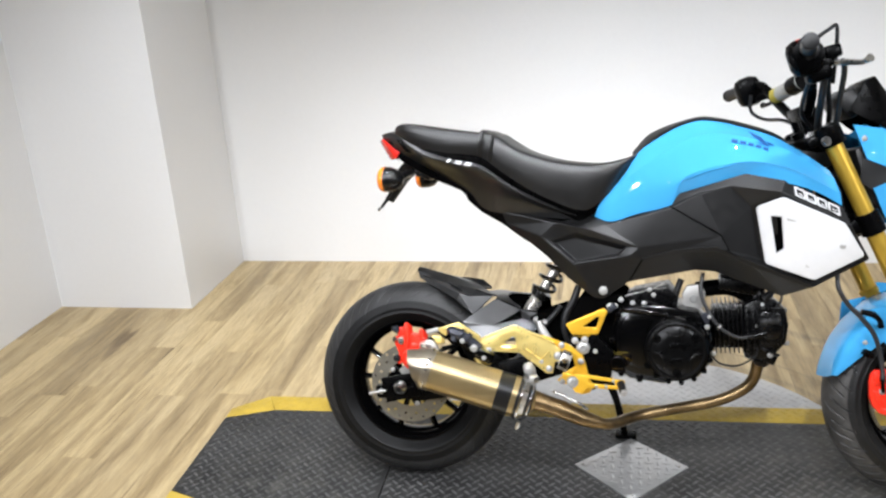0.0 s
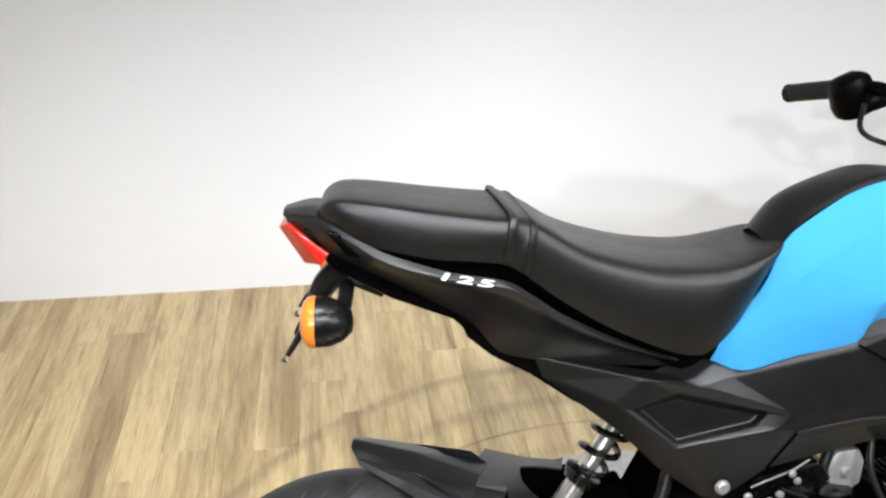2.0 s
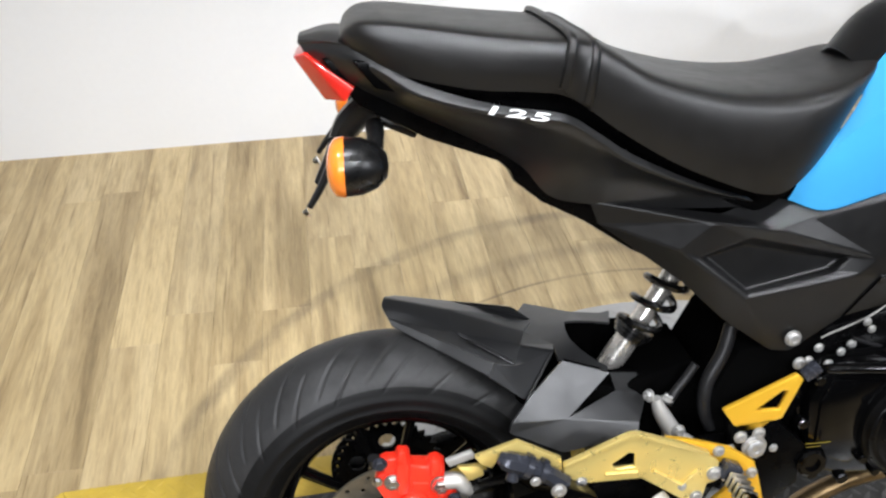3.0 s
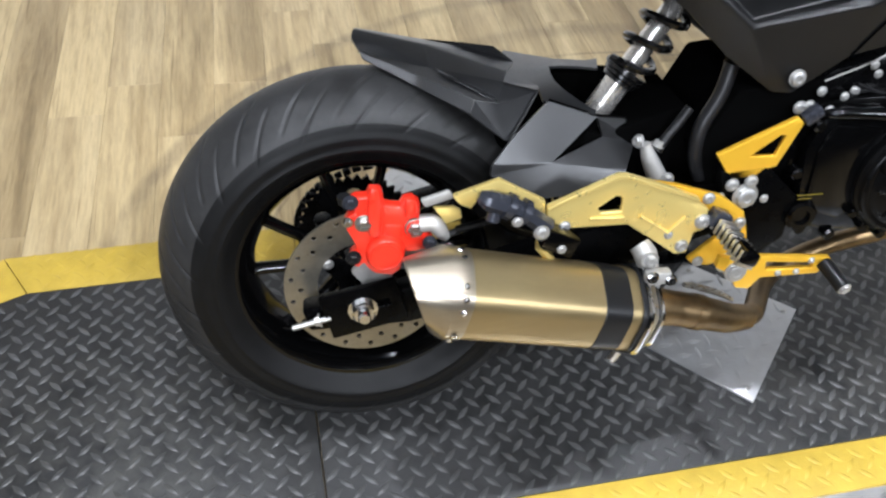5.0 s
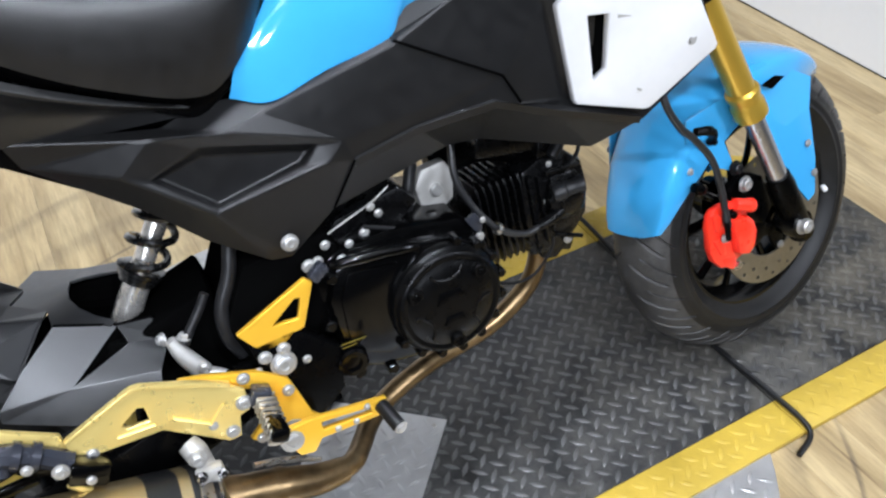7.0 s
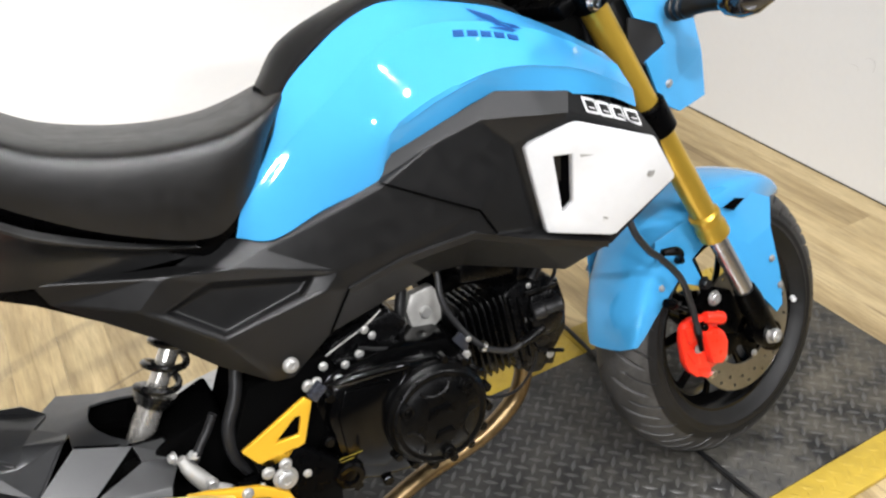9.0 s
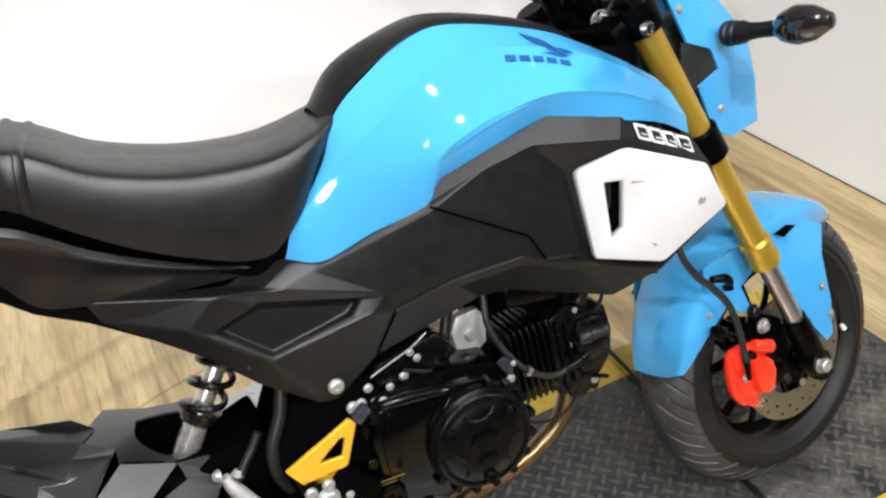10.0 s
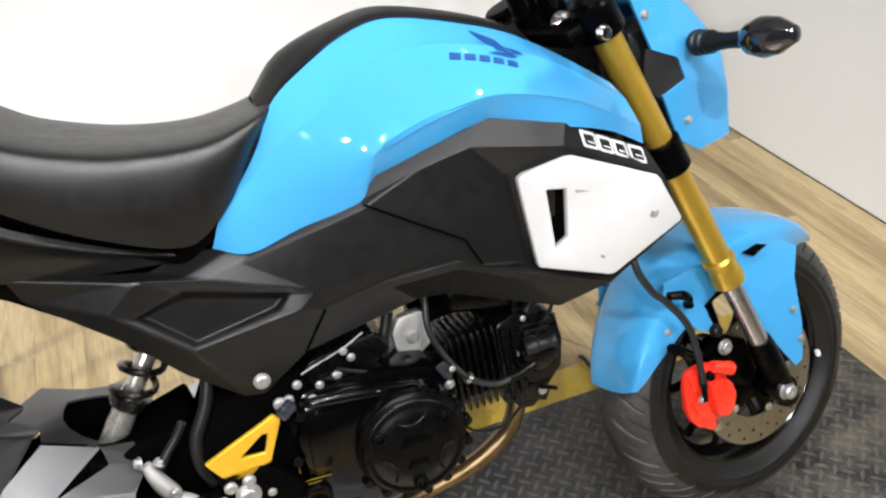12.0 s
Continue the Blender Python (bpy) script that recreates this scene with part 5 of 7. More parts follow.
for x, z, w in ((0.570, 0.780, 0.043), (0.614, 0.822, 0.043), (0.690, 0.856, 0.042), (0.745, 0.859, 0.043), (0.840, 0.832, 0.044), (0.895, 0.804, 0.048), (0.905, 0.775, 0.046)):
    top_rows.append([(x, s * w, z - 0.006 if abs(s) == 1 else (z + 0.001 if abs(s) > 0.7 else z + 0.005)) for s in (-1, -0.75, 0, 0.75, 1)])
for row, out, low in ((top_rows[0], 0.026, 0.022), (top_rows[1], 0.022, 0.020), (top_rows[2], 0.012, 0.008)):
    row[4] = (row[4][0] - 0.004, row[4][1] + out, row[4][2] - low)
for row in top_rows[:2]:
    row[2:4] = [(x - 0.003, y + 0.002, z + 0.008) for x, y, z in row[2:4]]
part("tank_cover", patch(top_rows, 4, 4, 0.004), M["plastic"], tank, "matte black tank top cover", sharp=50)


def on_tank(u, v, out=0.0008):
    """The place on the tank's flank at column u and row v, a little proud of it."""
    i = int(u)
    cols = []
    for row in tank_rows:
        p = [Vector(row[max(0, min(len(row) - 1, i + k))]) for k in (-1, 0, 1, 2)]
        cols.append(catmull(*p, u - i))
    j = min(int(v), len(tank_rows) - 2)
    q = [cols[max(0, min(len(cols) - 1, j + k))] for k in (-1, 0, 1, 2)]
    return catmull(*q, v - j) + V(0.1, -0.75, 0.6).normalized() * out


def decal(name, outline, material, parent, label=""):
    """A thin print that follows the tank; its outline is in columns and rows."""
    bm = bmesh.new()
    n = len(outline)
    lo = [bm.verts.new(on_tank(u, v, 0.0003)) for u, v in outline]
    hi = [bm.verts.new(on_tank(u, v, 0.0014)) for u, v in outline]
    bm.faces.new(hi)
    for i in range(n):
        bm.faces.new((lo[i], lo[(i + 1) % n], hi[(i + 1) % n], hi[i]))
    return part(name, bm, material, parent, label)


def feather(top, bottom, n=12, m=6):
    """A tapering print laid over the tank between two edge lines."""
    bm = bmesh.new()

    def at(line, s):
        k = min(int(s * (len(line) - 1)), len(line) - 2)
        f = s * (len(line) - 1) - k
        return line[k][0] + (line[k + 1][0] - line[k][0]) * f, line[k][1] + (line[k + 1][1] - line[k][1]) * f

    grid = []
    for i in range(n + 1):
        (u0, v0), (u1, v1) = at(top, i / n), at(bottom, i / n)
        grid.append([bm.verts.new(on_tank(u0 + (u1 - u0) * j / m, v0 + (v1 - v0) * j / m, 0.0014)) for j in range(m + 1)])
    for i in range(n):
        for j in range(m):
            bm.faces.new((grid[i][j], grid[i + 1][j], grid[i + 1][j + 1], grid[i][j + 1]))
    return bm


wing = part("wing_badge", feather([(5.78, 4.55), (6.15, 4.30), (6.58, 3.0)], [(5.78, 4.50), (6.14, 3.7), (6.40, 2.94)]), M["navy"], tank, "navy wing-shaped badge")
part("feather", feather([(5.87, 4.12), (6.14, 3.25), (6.40, 2.93)], [(5.87, 4.05), (6.12, 3.0), (6.40, 2.86)]), M["navy"], wing)
part("feather", feather([(6.0, 2.885), (6.2, 2.925), (6.46, 2.88)], [(6.0, 2.865), (6.2, 2.835), (6.38, 2.80)]), M["navy"], wing)
for k in range(5):
    u0 = 5.42 + 0.212 * k
    v0 = 2.865 - 0.033 * k
    decal("badge_bar", [(u0, v0), (u0 + 0.155, v0 - 0.018), (u0 + 0.15, v0 - 0.145), (u0 - 0.005, v0 - 0.125)], M["navy"], tank)

# side panel
sp = {
    "A": (0.265, -0.050, 0.672), "u1": (0.411, -0.066, 0.644), "u2": (0.449, -0.060, 0.654), "B": (0.481, -0.066, 0.652), "C": (0.520, -0.080, 0.640), "R1": (0.579, -0.096, 0.582), "l2": (0.467, -0.092, 0.627), "l1": (0.395, -0.086, 0.643),
    "RL": (0.358, -0.080, 0.613), "RB": (0.432, -0.088, 0.548), "RR": (0.558, -0.097, 0.565), "il": (0.382, -0.080, 0.601), "ib": (0.435, -0.085, 0.552), "ir": (0.534, -0.089, 0.567), "itr": (0.551, -0.089, 0.585), "itl": (0.435, -0.083, 0.619),
    "fl": (0.391, -0.070, 0.597), "ft": (0.438, -0.071, 0.606), "fr": (0.543, -0.077, 0.577), "fq": (0.531, -0.078, 0.568), "fb": (0.439, -0.073, 0.551),
    "p1": (0.287, -0.052, 0.640), "p2": (0.369, -0.062, 0.565), "p3": (0.416, -0.068, 0.514), "P": (0.473, -0.074, 0.468), "p5": (0.496, -0.076, 0.465), "s0": (0.554, -0.080, 0.504),
    "g1": (0.507, -0.084, 0.633), "g2": (0.648, -0.108, 0.667), "D": (0.650, -0.100, 0.674), "m1": (0.754, -0.131, 0.606), "m2": (0.768, -0.134, 0.571),
    "su0": (0.586, -0.093, 0.555), "su1": (0.657, -0.108, 0.573), "su2": (0.742, -0.128, 0.580), "su3": (0.811, -0.128, 0.547), "K": (0.935, -0.110, 0.492), "sl1": (0.700, -0.076, 0.527), "sl2": (0.740, -0.077, 0.522), "sl3": (0.879, -0.088, 0.466),
    "E": (0.671, -0.103, 0.699), "F": (0.806, -0.119, 0.735), "G": (0.880, -0.153, 0.718), "b1": (0.713, -0.121, 0.698), "b2": (0.776, -0.131, 0.711), "b3": (0.872, -0.160, 0.695), "w0": (0.816, -0.121, 0.667), "w1": (0.838, -0.108, 0.547),
    "H": (0.998, -0.122, 0.655), "I": (1.013, -0.136, 0.617), "J": (1.051, -0.112, 0.545),
}
panel_faces = ["A u1 l1", "u1 u2 B l2 l1", "B C g1 l2", "g1 R1 l2", "C D g2 g1", "g1 g2 R1", "g2 m1 R1", "m1 su1 R1", "R1 su1 su0", "m1 m2 su2 su1", "R1 su0 RR", "D E b1", "E F b2 b1", "F G b3 b2", "D b1 g2", "g2 b1 m1", "b1 b2 w0 m1", "b2 b3 w0", "m1 w0 w1 m2", "m2 w1 su3 su2",
               "w0 b3 w1", "b3 I w1", "I J w1", "J K w1", "w1 K su3", "G H I b3", "su0 su1 sl1 s0", "su1 su2 sl2 sl1", "su2 su3 sl3 sl2", "su3 K sl3", "RR su0 s0 p5 RB", "RB p5 P", "RL RB P p3 p2", "A l1 RL p2 p1",
               "RL il ib RB", "RB ib ir RR", "RR ir itr R1", "RL l1 itl il", "l1 l2 itl", "l2 R1 itr itl", "il itl ft fl", "itl itr fr ft", "itr ir fq fr", "ir ib fb fq", "ib il fl fb", "fl ft fr fq fb"]
panel = part("side_panel", facets(sp, panel_faces, 0.004, 0.0026, mirror=True), M["plastic"], bike, "matte black plastic side panel", sharp=9)
part("panel_band", facets({k: (v[0], v[1] - 0.0022, v[2]) for k, v in sp.items()}, ["D E b1", "E F b2 b1", "F G b3 b2"], 0.001, 0.0), M["plastic_grey"], panel, "dark grey upper band")
part("panel_seam", tube([(0.650, -0.1085, 0.671), (0.700, -0.1215, 0.640), (0.753, -0.1335, 0.6075), (0.769, -0.1345, 0.573)], 0.0015, 6, 1), M["dark"], panel)
part("panel_seam", tube([(0.586, -0.094, 0.555), (0.554, -0.081, 0.504)], [0.0013, 0.0013], 6, 1), M["dark"], panel)
lip = [Vector(sp[k]) for k in ("su0", "su1", "su2", "su3", "K")]
for p, q in zip(lip, lip[1:]):
    part("panel_lip", facets({"a": p + V(0, -0.0035, 0.002), "b": q + V(0, -0.0035, 0.002), "c": q + V(0, -0.0010, -0.007), "d": p + V(0, -0.0010, -0.007), "e": p + V(0, 0.004, 0.006), "f": q + V(0, 0.004, 0.006)}, ["a b c d", "e f b a"], 0.0012, 0.0), M["plastic"], panel)
bolt_at(V(0.496, -0.082, 0.485), (0, -1, 0), 0.0075, 0.006, panel, "zinc", 12)


wc = [V(0.8425, -0.120, 0.543), V(0.825, -0.131, 0.663), V(0.876, -0.168, 0.684), V(0.998, -0.148, 0.624), V(1.037, -0.128, 0.555), V(0.940, -0.119, 0.504)]


def white_lift(x, z):
    """The intake cover's outer face: three folds that fan out from its lower corner."""
    a = wc[0]
    for p, q in zip(wc[1:], wc[2:]):
        e, f = p - a, q - a
        det = e.x * f.z - f.x * e.z
        s, t = ((x - a.x) * f.z - f.x * (z - a.z)) / det, (e.x * (z - a.z) - (x - a.x) * e.z) / det
        if s > -0.02 and t > -0.02:
            break
    return a.y + s * e.y + t * f.y - 0.002


white = plate([(0.8255, 0.661), (0.831, 0.667), (0.872, 0.683), (0.880, 0.683), (0.995, 0.627), (1.000, 0.621), (1.037, 0.558), (1.035, 0.552), (0.944, 0.505), (0.936, 0.505), (0.845, 0.541), (0.842, 0.546)], 0.010, white_lift, [[(0.853, 0.645), (0.8735, 0.643), (0.8795, 0.575), (0.865, 0.564)]], 0.0022)
white = part("intake_cover", white, M["white"], panel, "white plastic intake cover with a slot")
# near-black backing sheet stands for the shade within the slot
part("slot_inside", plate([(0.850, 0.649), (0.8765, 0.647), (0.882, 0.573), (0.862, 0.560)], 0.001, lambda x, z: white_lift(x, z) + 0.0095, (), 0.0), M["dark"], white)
part("slot_wedge", facets({"a": (0.884, white_lift(0.884, 0.6395) - 0.0010, 0.6395), "b": (0.904, white_lift(0.904, 0.6320) - 0.0010, 0.6320), "c": (0.885, white_lift(0.885, 0.6350) - 0.0010, 0.6350)}, ["a b c"], 0.001, 0.0), M["canister"], white, "small moulded wedge")
for x, z in ((0.995, 0.578), (0.928, 0.538)):
    bolt_at(V(x, white_lift(x, z) - 0.0006, z), (0.1, -1, 0), 0.0060, 0.002, white, "cast", 12)


def panel_lift(x, z):
    """The outer face of the side panel's upper front corner."""
    f = max(0.0, min(1.0, (x - 0.876) / 0.128))
    top, low = 0.718 - 0.063 * f, 0.695 - 0.078 * f
    g = max(0.0, min(1.0, (top - z) / (top - low)))
    return (-0.153 + 0.031 * f) * (1 - g) + (-0.160 + 0.024 * f) * g - 0.0028


for k, (tall, wide, open_side) in enumerate(((1.0, 1.0, 0.35), (0.98, 0.98, 0.0), (0.95, 0.95, 0.0), (1.0, 1.12, -0.4))):
    x0, z0 = 0.9005 + 0.0222 * k, 0.7055 - 0.0118 * k
    w, h = 0.0208 * wide, 0.0195 * tall
    for grow, name, mat, lift in ((0.0, "badge_outline", "label_white", 0.0), (0.0034, "badge_core", "plastic", 0.0010)):
        ring = []
        for cx, cz in ((0, 0), (1, 0), (1, -1), (0, -1)):
            ex, ez = (cx - 0.5) * (w - 2 * grow), cz * (h - 2 * grow) - grow
            for turn in ((0.22, 0.0), (0.0, 0.22)) if (cx + cz) % 2 else ((0.0, 0.22), (0.22, 0.0)):
                bx = ex * (1 - turn[0])
                bz = ez + (0.5 - (0 if cz == 0 else 1)) * -1 * turn[1] * (h - 2 * grow) * 0.5
                ring.append((x0 + w / 2 + bx - 0.10 * bz - 0.0015, z0 + bz - 0.50 * (bx + w / 2)))
        part(name, plate(ring, 0.0012, lambda x, z, lift=lift: panel_lift(x, z) - lift, (), 0.0002), M[mat], panel)
    bar = 0.0016
    part("badge_bar", plate([(x0 + w * 0.30, z0 - h * 0.52 - 0.004), (x0 + w * 0.72, z0 - h * 0.52 - 0.009), (x0 + w * 0.72, z0 - h * 0.52 - 0.009 - bar), (x0 + w * 0.30, z0 - h * 0.52 - 0.004 - bar)], 0.0012, lambda x, z: panel_lift(x, z) - 0.0018, (), 0.0), M["label_white"], panel)

# seat
seat_top = [(0.018, 0.866), (0.030, 0.882), (0.062, 0.886), (0.160, 0.868), (0.225, 0.857), (0.262, 0.851), (0.285, 0.838), (0.325, 0.812), (0.385, 0.790), (0.440, 0.778), (0.500, 0.773), (0.545, 0.779), (0.580, 0.789), (0.592, 0.792)]
seat_low = [(0.026, 0.855), (0.042, 0.850), (0.075, 0.833), (0.145, 0.814), (0.205, 0.806), (0.240, 0.796), (0.288, 0.758), (0.343, 0.720), (0.400, 0.690), (0.443, 0.672), (0.476, 0.672), (0.518, 0.705), (0.556, 0.752), (0.584, 0.784)]
seat_half = [0.045, 0.062, 0.076, 0.088, 0.092, 0.092, 0.094, 0.096, 0.096, 0.092, 0.086, 0.074, 0.054, 0.034]
seat_rows = []
for (xt, zt), (xl, zl), w in zip(seat_top, seat_low, seat_half):
    drop = zt - zl
    row = []
    for s, d in ((1.0, 1.0), (1.05, 0.62), (1.04, 0.24), (0.93, 0.05), (0.50, 0.0), (0.0, 0.0)):
        row.append((xt + (xl - xt) * d, -w * s, zt - drop * d))
    row += [(x, -y, z) for x, y, z in row[-2::-1]]
    seat_rows.append(row)
seat = part("seat", patch(seat_rows, 4, 4, 0.004), M["vinyl"], bike, "black vinyl stepped seat", sharp=60)
strap_rows = []
for dx, lift in ((-0.016, 0.0), (-0.014, 0.0048), (-0.008, 0.0048), (-0.006, 0.0026), (0.007, 0.0026), (0.009, 0.0048), (0.014, 0.0048), (0.017, 0.0)):
    row = []
    for s, d in ((1.0, 1.0), (1.05, 0.62), (1.04, 0.24), (0.93, 0.05), (0.50, 0.0), (0.0, 0.0)):
        zt, zl = 0.853 - dx * 0.28 - max(0, dx) * 0.25, 0.794 - dx * 0.75
        row.append((0.254 + dx - 0.012 * d, -(0.092 + lift) * s, zt + lift - (zt - zl) * d))
    row += [(x, -y, z) for x, y, z in row[-2::-1]]
    strap_rows.append(row)
part("grab_strap", patch(strap_rows, 4, 2, 0.003), M["vinyl"], seat, "black vinyl grab strap across the seat", sharp=40)

base_line = [(0.03, 0.85), (0.10, 0.842), (0.24, 0.822), (0.30, 0.775), (0.37, 0.715), (0.44, 0.675), (0.50, 0.70), (0.528, 0.73), (0.536, 0.69), (0.45, 0.64), (0.30, 0.715), (0.22, 0.77), (0.05, 0.82)]
part("seat_base", plate(base_line, 0.14, flat(-0.070), (), 0.004), M["satin_black"], seat, "black seat base")

# tail
tail_rows = [
    [(-0.020, -0.024, 0.866), (0.012, -0.046, 0.866), (0.050, -0.066, 0.853), (0.092, -0.080, 0.824), (0.165, -0.092, 0.798), (0.228, -0.097, 0.784), (0.262, -0.096, 0.762), (0.300, -0.093, 0.733), (0.371, -0.082, 0.692), (0.448, -0.068, 0.656)],
    [(-0.018, -0.028, 0.858), (0.016, -0.052, 0.852), (0.054, -0.073, 0.836), (0.096, -0.088, 0.810), (0.167, -0.099, 0.787), (0.228, -0.103, 0.772), (0.262, -0.101, 0.750), (0.300, -0.097, 0.722), (0.371, -0.085, 0.685), (0.447, -0.069, 0.654)],
    [(-0.010, -0.030, 0.845), (0.022, -0.046, 0.828), (0.058, -0.056, 0.812), (0.100, -0.064, 0.792), (0.166, -0.068, 0.762), (0.218, -0.072, 0.735), (0.262, -0.074, 0.712), (0.305, -0.072, 0.698), (0.371, -0.072, 0.676), (0.446, -0.067, 0.652)],
    [(-0.002, -0.022, 0.832), (0.030, -0.032, 0.806), (0.062, -0.036, 0.791), (0.104, -0.040, 0.770), (0.165, -0.044, 0.736), (0.196, -0.048, 0.716), (0.222, -0.050, 0.682), (0.262, -0.052, 0.668), (0.345, -0.058, 0.655), (0.445, -0.066, 0.648)],
]
tail = part("tail_panel", patch(tail_rows, 4, 4, 0.003, mirror=True), M["tail_plastic"], bike, "black plastic tail panel", sharp=24)
part("tail_core", plate([(0.00, 0.85), (0.05, 0.846), (0.12, 0.815), (0.24, 0.79), (0.31, 0.728), (0.45, 0.660), (0.43, 0.545), (0.37, 0.570), (0.316, 0.602), (0.262, 0.644), (0.216, 0.672), (0.186, 0.700), (0.182, 0.712), (0.171, 0.724), (0.098, 0.757), (0.03, 0.80)], 0.094, flat(-0.047), (), 0.004), M["satin_black"], tail)
part("tail_top", patch([[(-0.022, y, 0.868 if abs(y) < 0.02 else 0.864), (0.012, y * 1.9, 0.872 if abs(y) < 0.02 else 0.866), (0.05, y * 2.6, 0.862 if abs(y) < 0.02 else 0.855)] for y in (-0.025, -0.0125, 0.0, 0.0125, 0.025)], 4, 3, 0.003), M["tail_plastic"], tail)
lamp = facets({"a": (-0.042, -0.020, 0.852), "b": (-0.026, -0.042, 0.858), "c": (0.018, -0.052, 0.822), "d": (0.004, -0.048, 0.808), "e": (-0.014, -0.030, 0.806),
               "a2": (-0.042, 0.020, 0.852), "b2": (-0.026, 0.042, 0.858), "c2": (0.018, 0.052, 0.822), "d2": (0.004, 0.048, 0.808), "e2": (-0.014, 0.030, 0.806)},
              ["a b c d e", "a2 b2 c2 d2 e2", "a a2 b2 b", "a e e2 a2", "e d d2 e2", "b b2 c2 c"], 0.0, 0.003)
bmesh.ops.translate(lamp, vec=(0.012, 0.0, -0.002), verts=lamp.verts[:])
part("tail_light", lamp, M["red_lens"], tail, "red tail light")
cu_text = bpy.data.curves.new("badge_text", "FONT")
cu_text.body, cu_text.size, cu_text.extrude, cu_text.shear, cu_text.space_character, cu_text.offset = "125", 0.025, 0.0007, 0.25, 1.2, 0.0005
tmp = new("badge_text", cu_text)
me = bpy.data.meshes.new_from_object(tmp)
bpy.data.objects.remove(tmp)
me.materials.append(M["label_white"])
along, rise = V(0.063, -0.0045, -0.0150).normalized(), V(-0.001, 0.0078, 0.0115).normalized()
lo, hi = [Vector([f(v.co[k] for v in me.vertices) for k in range(3)]) for f in (min, max)]
out = along.cross(rise)
skin = [v.co.copy() for v in tail.data.vertices if v.normal.dot(out) > 0.5]
for v in me.vertices:
    p = V(0.155, -0.0978, 0.7895) + along * (v.co.x - lo.x) / (hi.x - lo.x) * 0.064 + rise * (v.co.y - lo.y) / (hi.y - lo.y) * 0.0098
    near = sorted(((q - p - out * (q - p).dot(out)).length, (q - p).dot(out)) for q in skin)[:4]
    weight = [1 / (d + 0.0005) for d, h in near]
    v.co = p + out * (sum(w * h for w, (d, h) in zip(weight, near)) / sum(weight) + 0.0016 + v.co.z)
mark = new("number_badge", me)
mark.parent = tail
mark["label"] = "white printed number badge"
bracket = part("plate_bracket", tube([(0.045, 0.0, 0.79), (0.018, 0.0, 0.768), (-0.002, 0.0, 0.735), (-0.022, 0.0, 0.704)], [0.016, 0.014, 0.009, 0.006], 10, squash=1.5), M["plastic"], tail, "black number plate bracket")
part("bracket_arm", tube([(0.012, 0.03, 0.765), (-0.008, 0.045, 0.742), (-0.024, 0.05, 0.722)], [0.006, 0.004, 0.003], 8), M["plastic"], bracket)
part("bracket_arm", tube([(0.004, -0.02, 0.75), (-0.018, -0.026, 0.712), (-0.034, -0.03, 0.690)], [0.006, 0.0045, 0.0035], 8), M["plastic"], bracket)
bolt_at(V(-0.025, 0.05, 0.720), (-1, 0, -0.4), 0.004, 0.006, bracket, "chrome")
bolt_at(V(-0.035, -0.03, 0.688), (-1, 0, -0.4), 0.004, 0.006, bracket, "chrome")
bolt_at(V(0.0, -0.018, 0.757), (-0.4, -1, 0), 0.005, 0.006, bracket, "chrome")
part("undertray", block((0.045, 0.05, 0.012), pose(0.070, 0.0, 0.766, 0, 28, 0), 0.004), M["plastic"], bracket)
for s, y in ((-1, -0.112), (1, 0.142)):
    part("signal_stalk", tube([(0.045, 0.025 * s, 0.770), (0.045, 0.06 * s, 0.768), (0.040, y - 0.018 * s, 0.759)], [0.010, 0.009, 0.011], 10), M["plastic"], tail)
    body = lathe([(0.0, -0.012), (0.012, -0.010), (0.022, 0.000), (0.0275, 0.014), (0.0285, 0.026), (0.0280, 0.034)], V(0.044, y, 0.757), (-1, 0, 0.06), 28, caps=False)
    sig = part("turn_signal", body, M["signal_black"], tail, "black rear turn signal with orange lens")
    part("lens", lathe([(0.0294, -0.004), (0.0291, 0.0), (0.0280, 0.005), (0.022, 0.010), (0.012, 0.013), (0.0, 0.014)], V(0.044 - 0.0335, y, 0.759), (-1, 0, 0.06), 28), M["orange_lens"], sig, "orange lens")

# rear hugger
hug = {
    "a0": (0.030, 0.050, 0.536), "a1": (0.044, 0.074, 0.524), "a2": (0.026, 0.036, 0.530), "fl": (0.107, 0.0815, 0.504), "ft": (0.185, 0.078, 0.4875), "fr": (0.213, 0.047, 0.479), "c1": (0.107, 0.038, 0.515), "n": (0.198, 0.015, 0.482),
    "b0": (0.033, 0.026, 0.519), "b1": (0.036, 0.018, 0.511), "m0": (0.060, 0.028, 0.521), "wl": (0.107, 0.008, 0.499), "rt": (0.188, -0.015, 0.483), "rb": (0.177, -0.040, 0.470), "ri": (0.168, -0.026, 0.474), "fu": (0.152, -0.040, 0.477), "flo": (0.145, -0.050, 0.465), "lo": (0.185, -0.050, 0.428), "nu": (0.229, -0.012, 0.468),
    "x0": (0.155, 0.060, 0.503), "x1": (0.190, 0.052, 0.499),
    "fa": (0.217, 0.127, 0.461), "l0": (0.190, 0.070, 0.466), "l1": (0.190, 0.010, 0.466), "st": (0.232, 0.003, 0.466), "bl": (0.2336, -0.017, 0.456), "br": (0.291, -0.029, 0.4385), "k1": (0.273, 0.093, 0.458), "k2": (0.311, 0.079, 0.458), "k3": (0.326, 0.084, 0.457),
    "o0": (0.2553, 0.0374, 0.464), "o1": (0.2583, 0.0575, 0.464), "o2": (0.274, 0.0575, 0.4635), "o3": (0.2936, 0.0546, 0.462), "o4": (0.316, 0.048, 0.460), "o5": (0.2559, 0.0187, 0.462), "o6": (0.264, -0.0017, 0.458), "o7": (0.2776, -0.0153, 0.450), "o8": (0.294, -0.022, 0.4405),
}
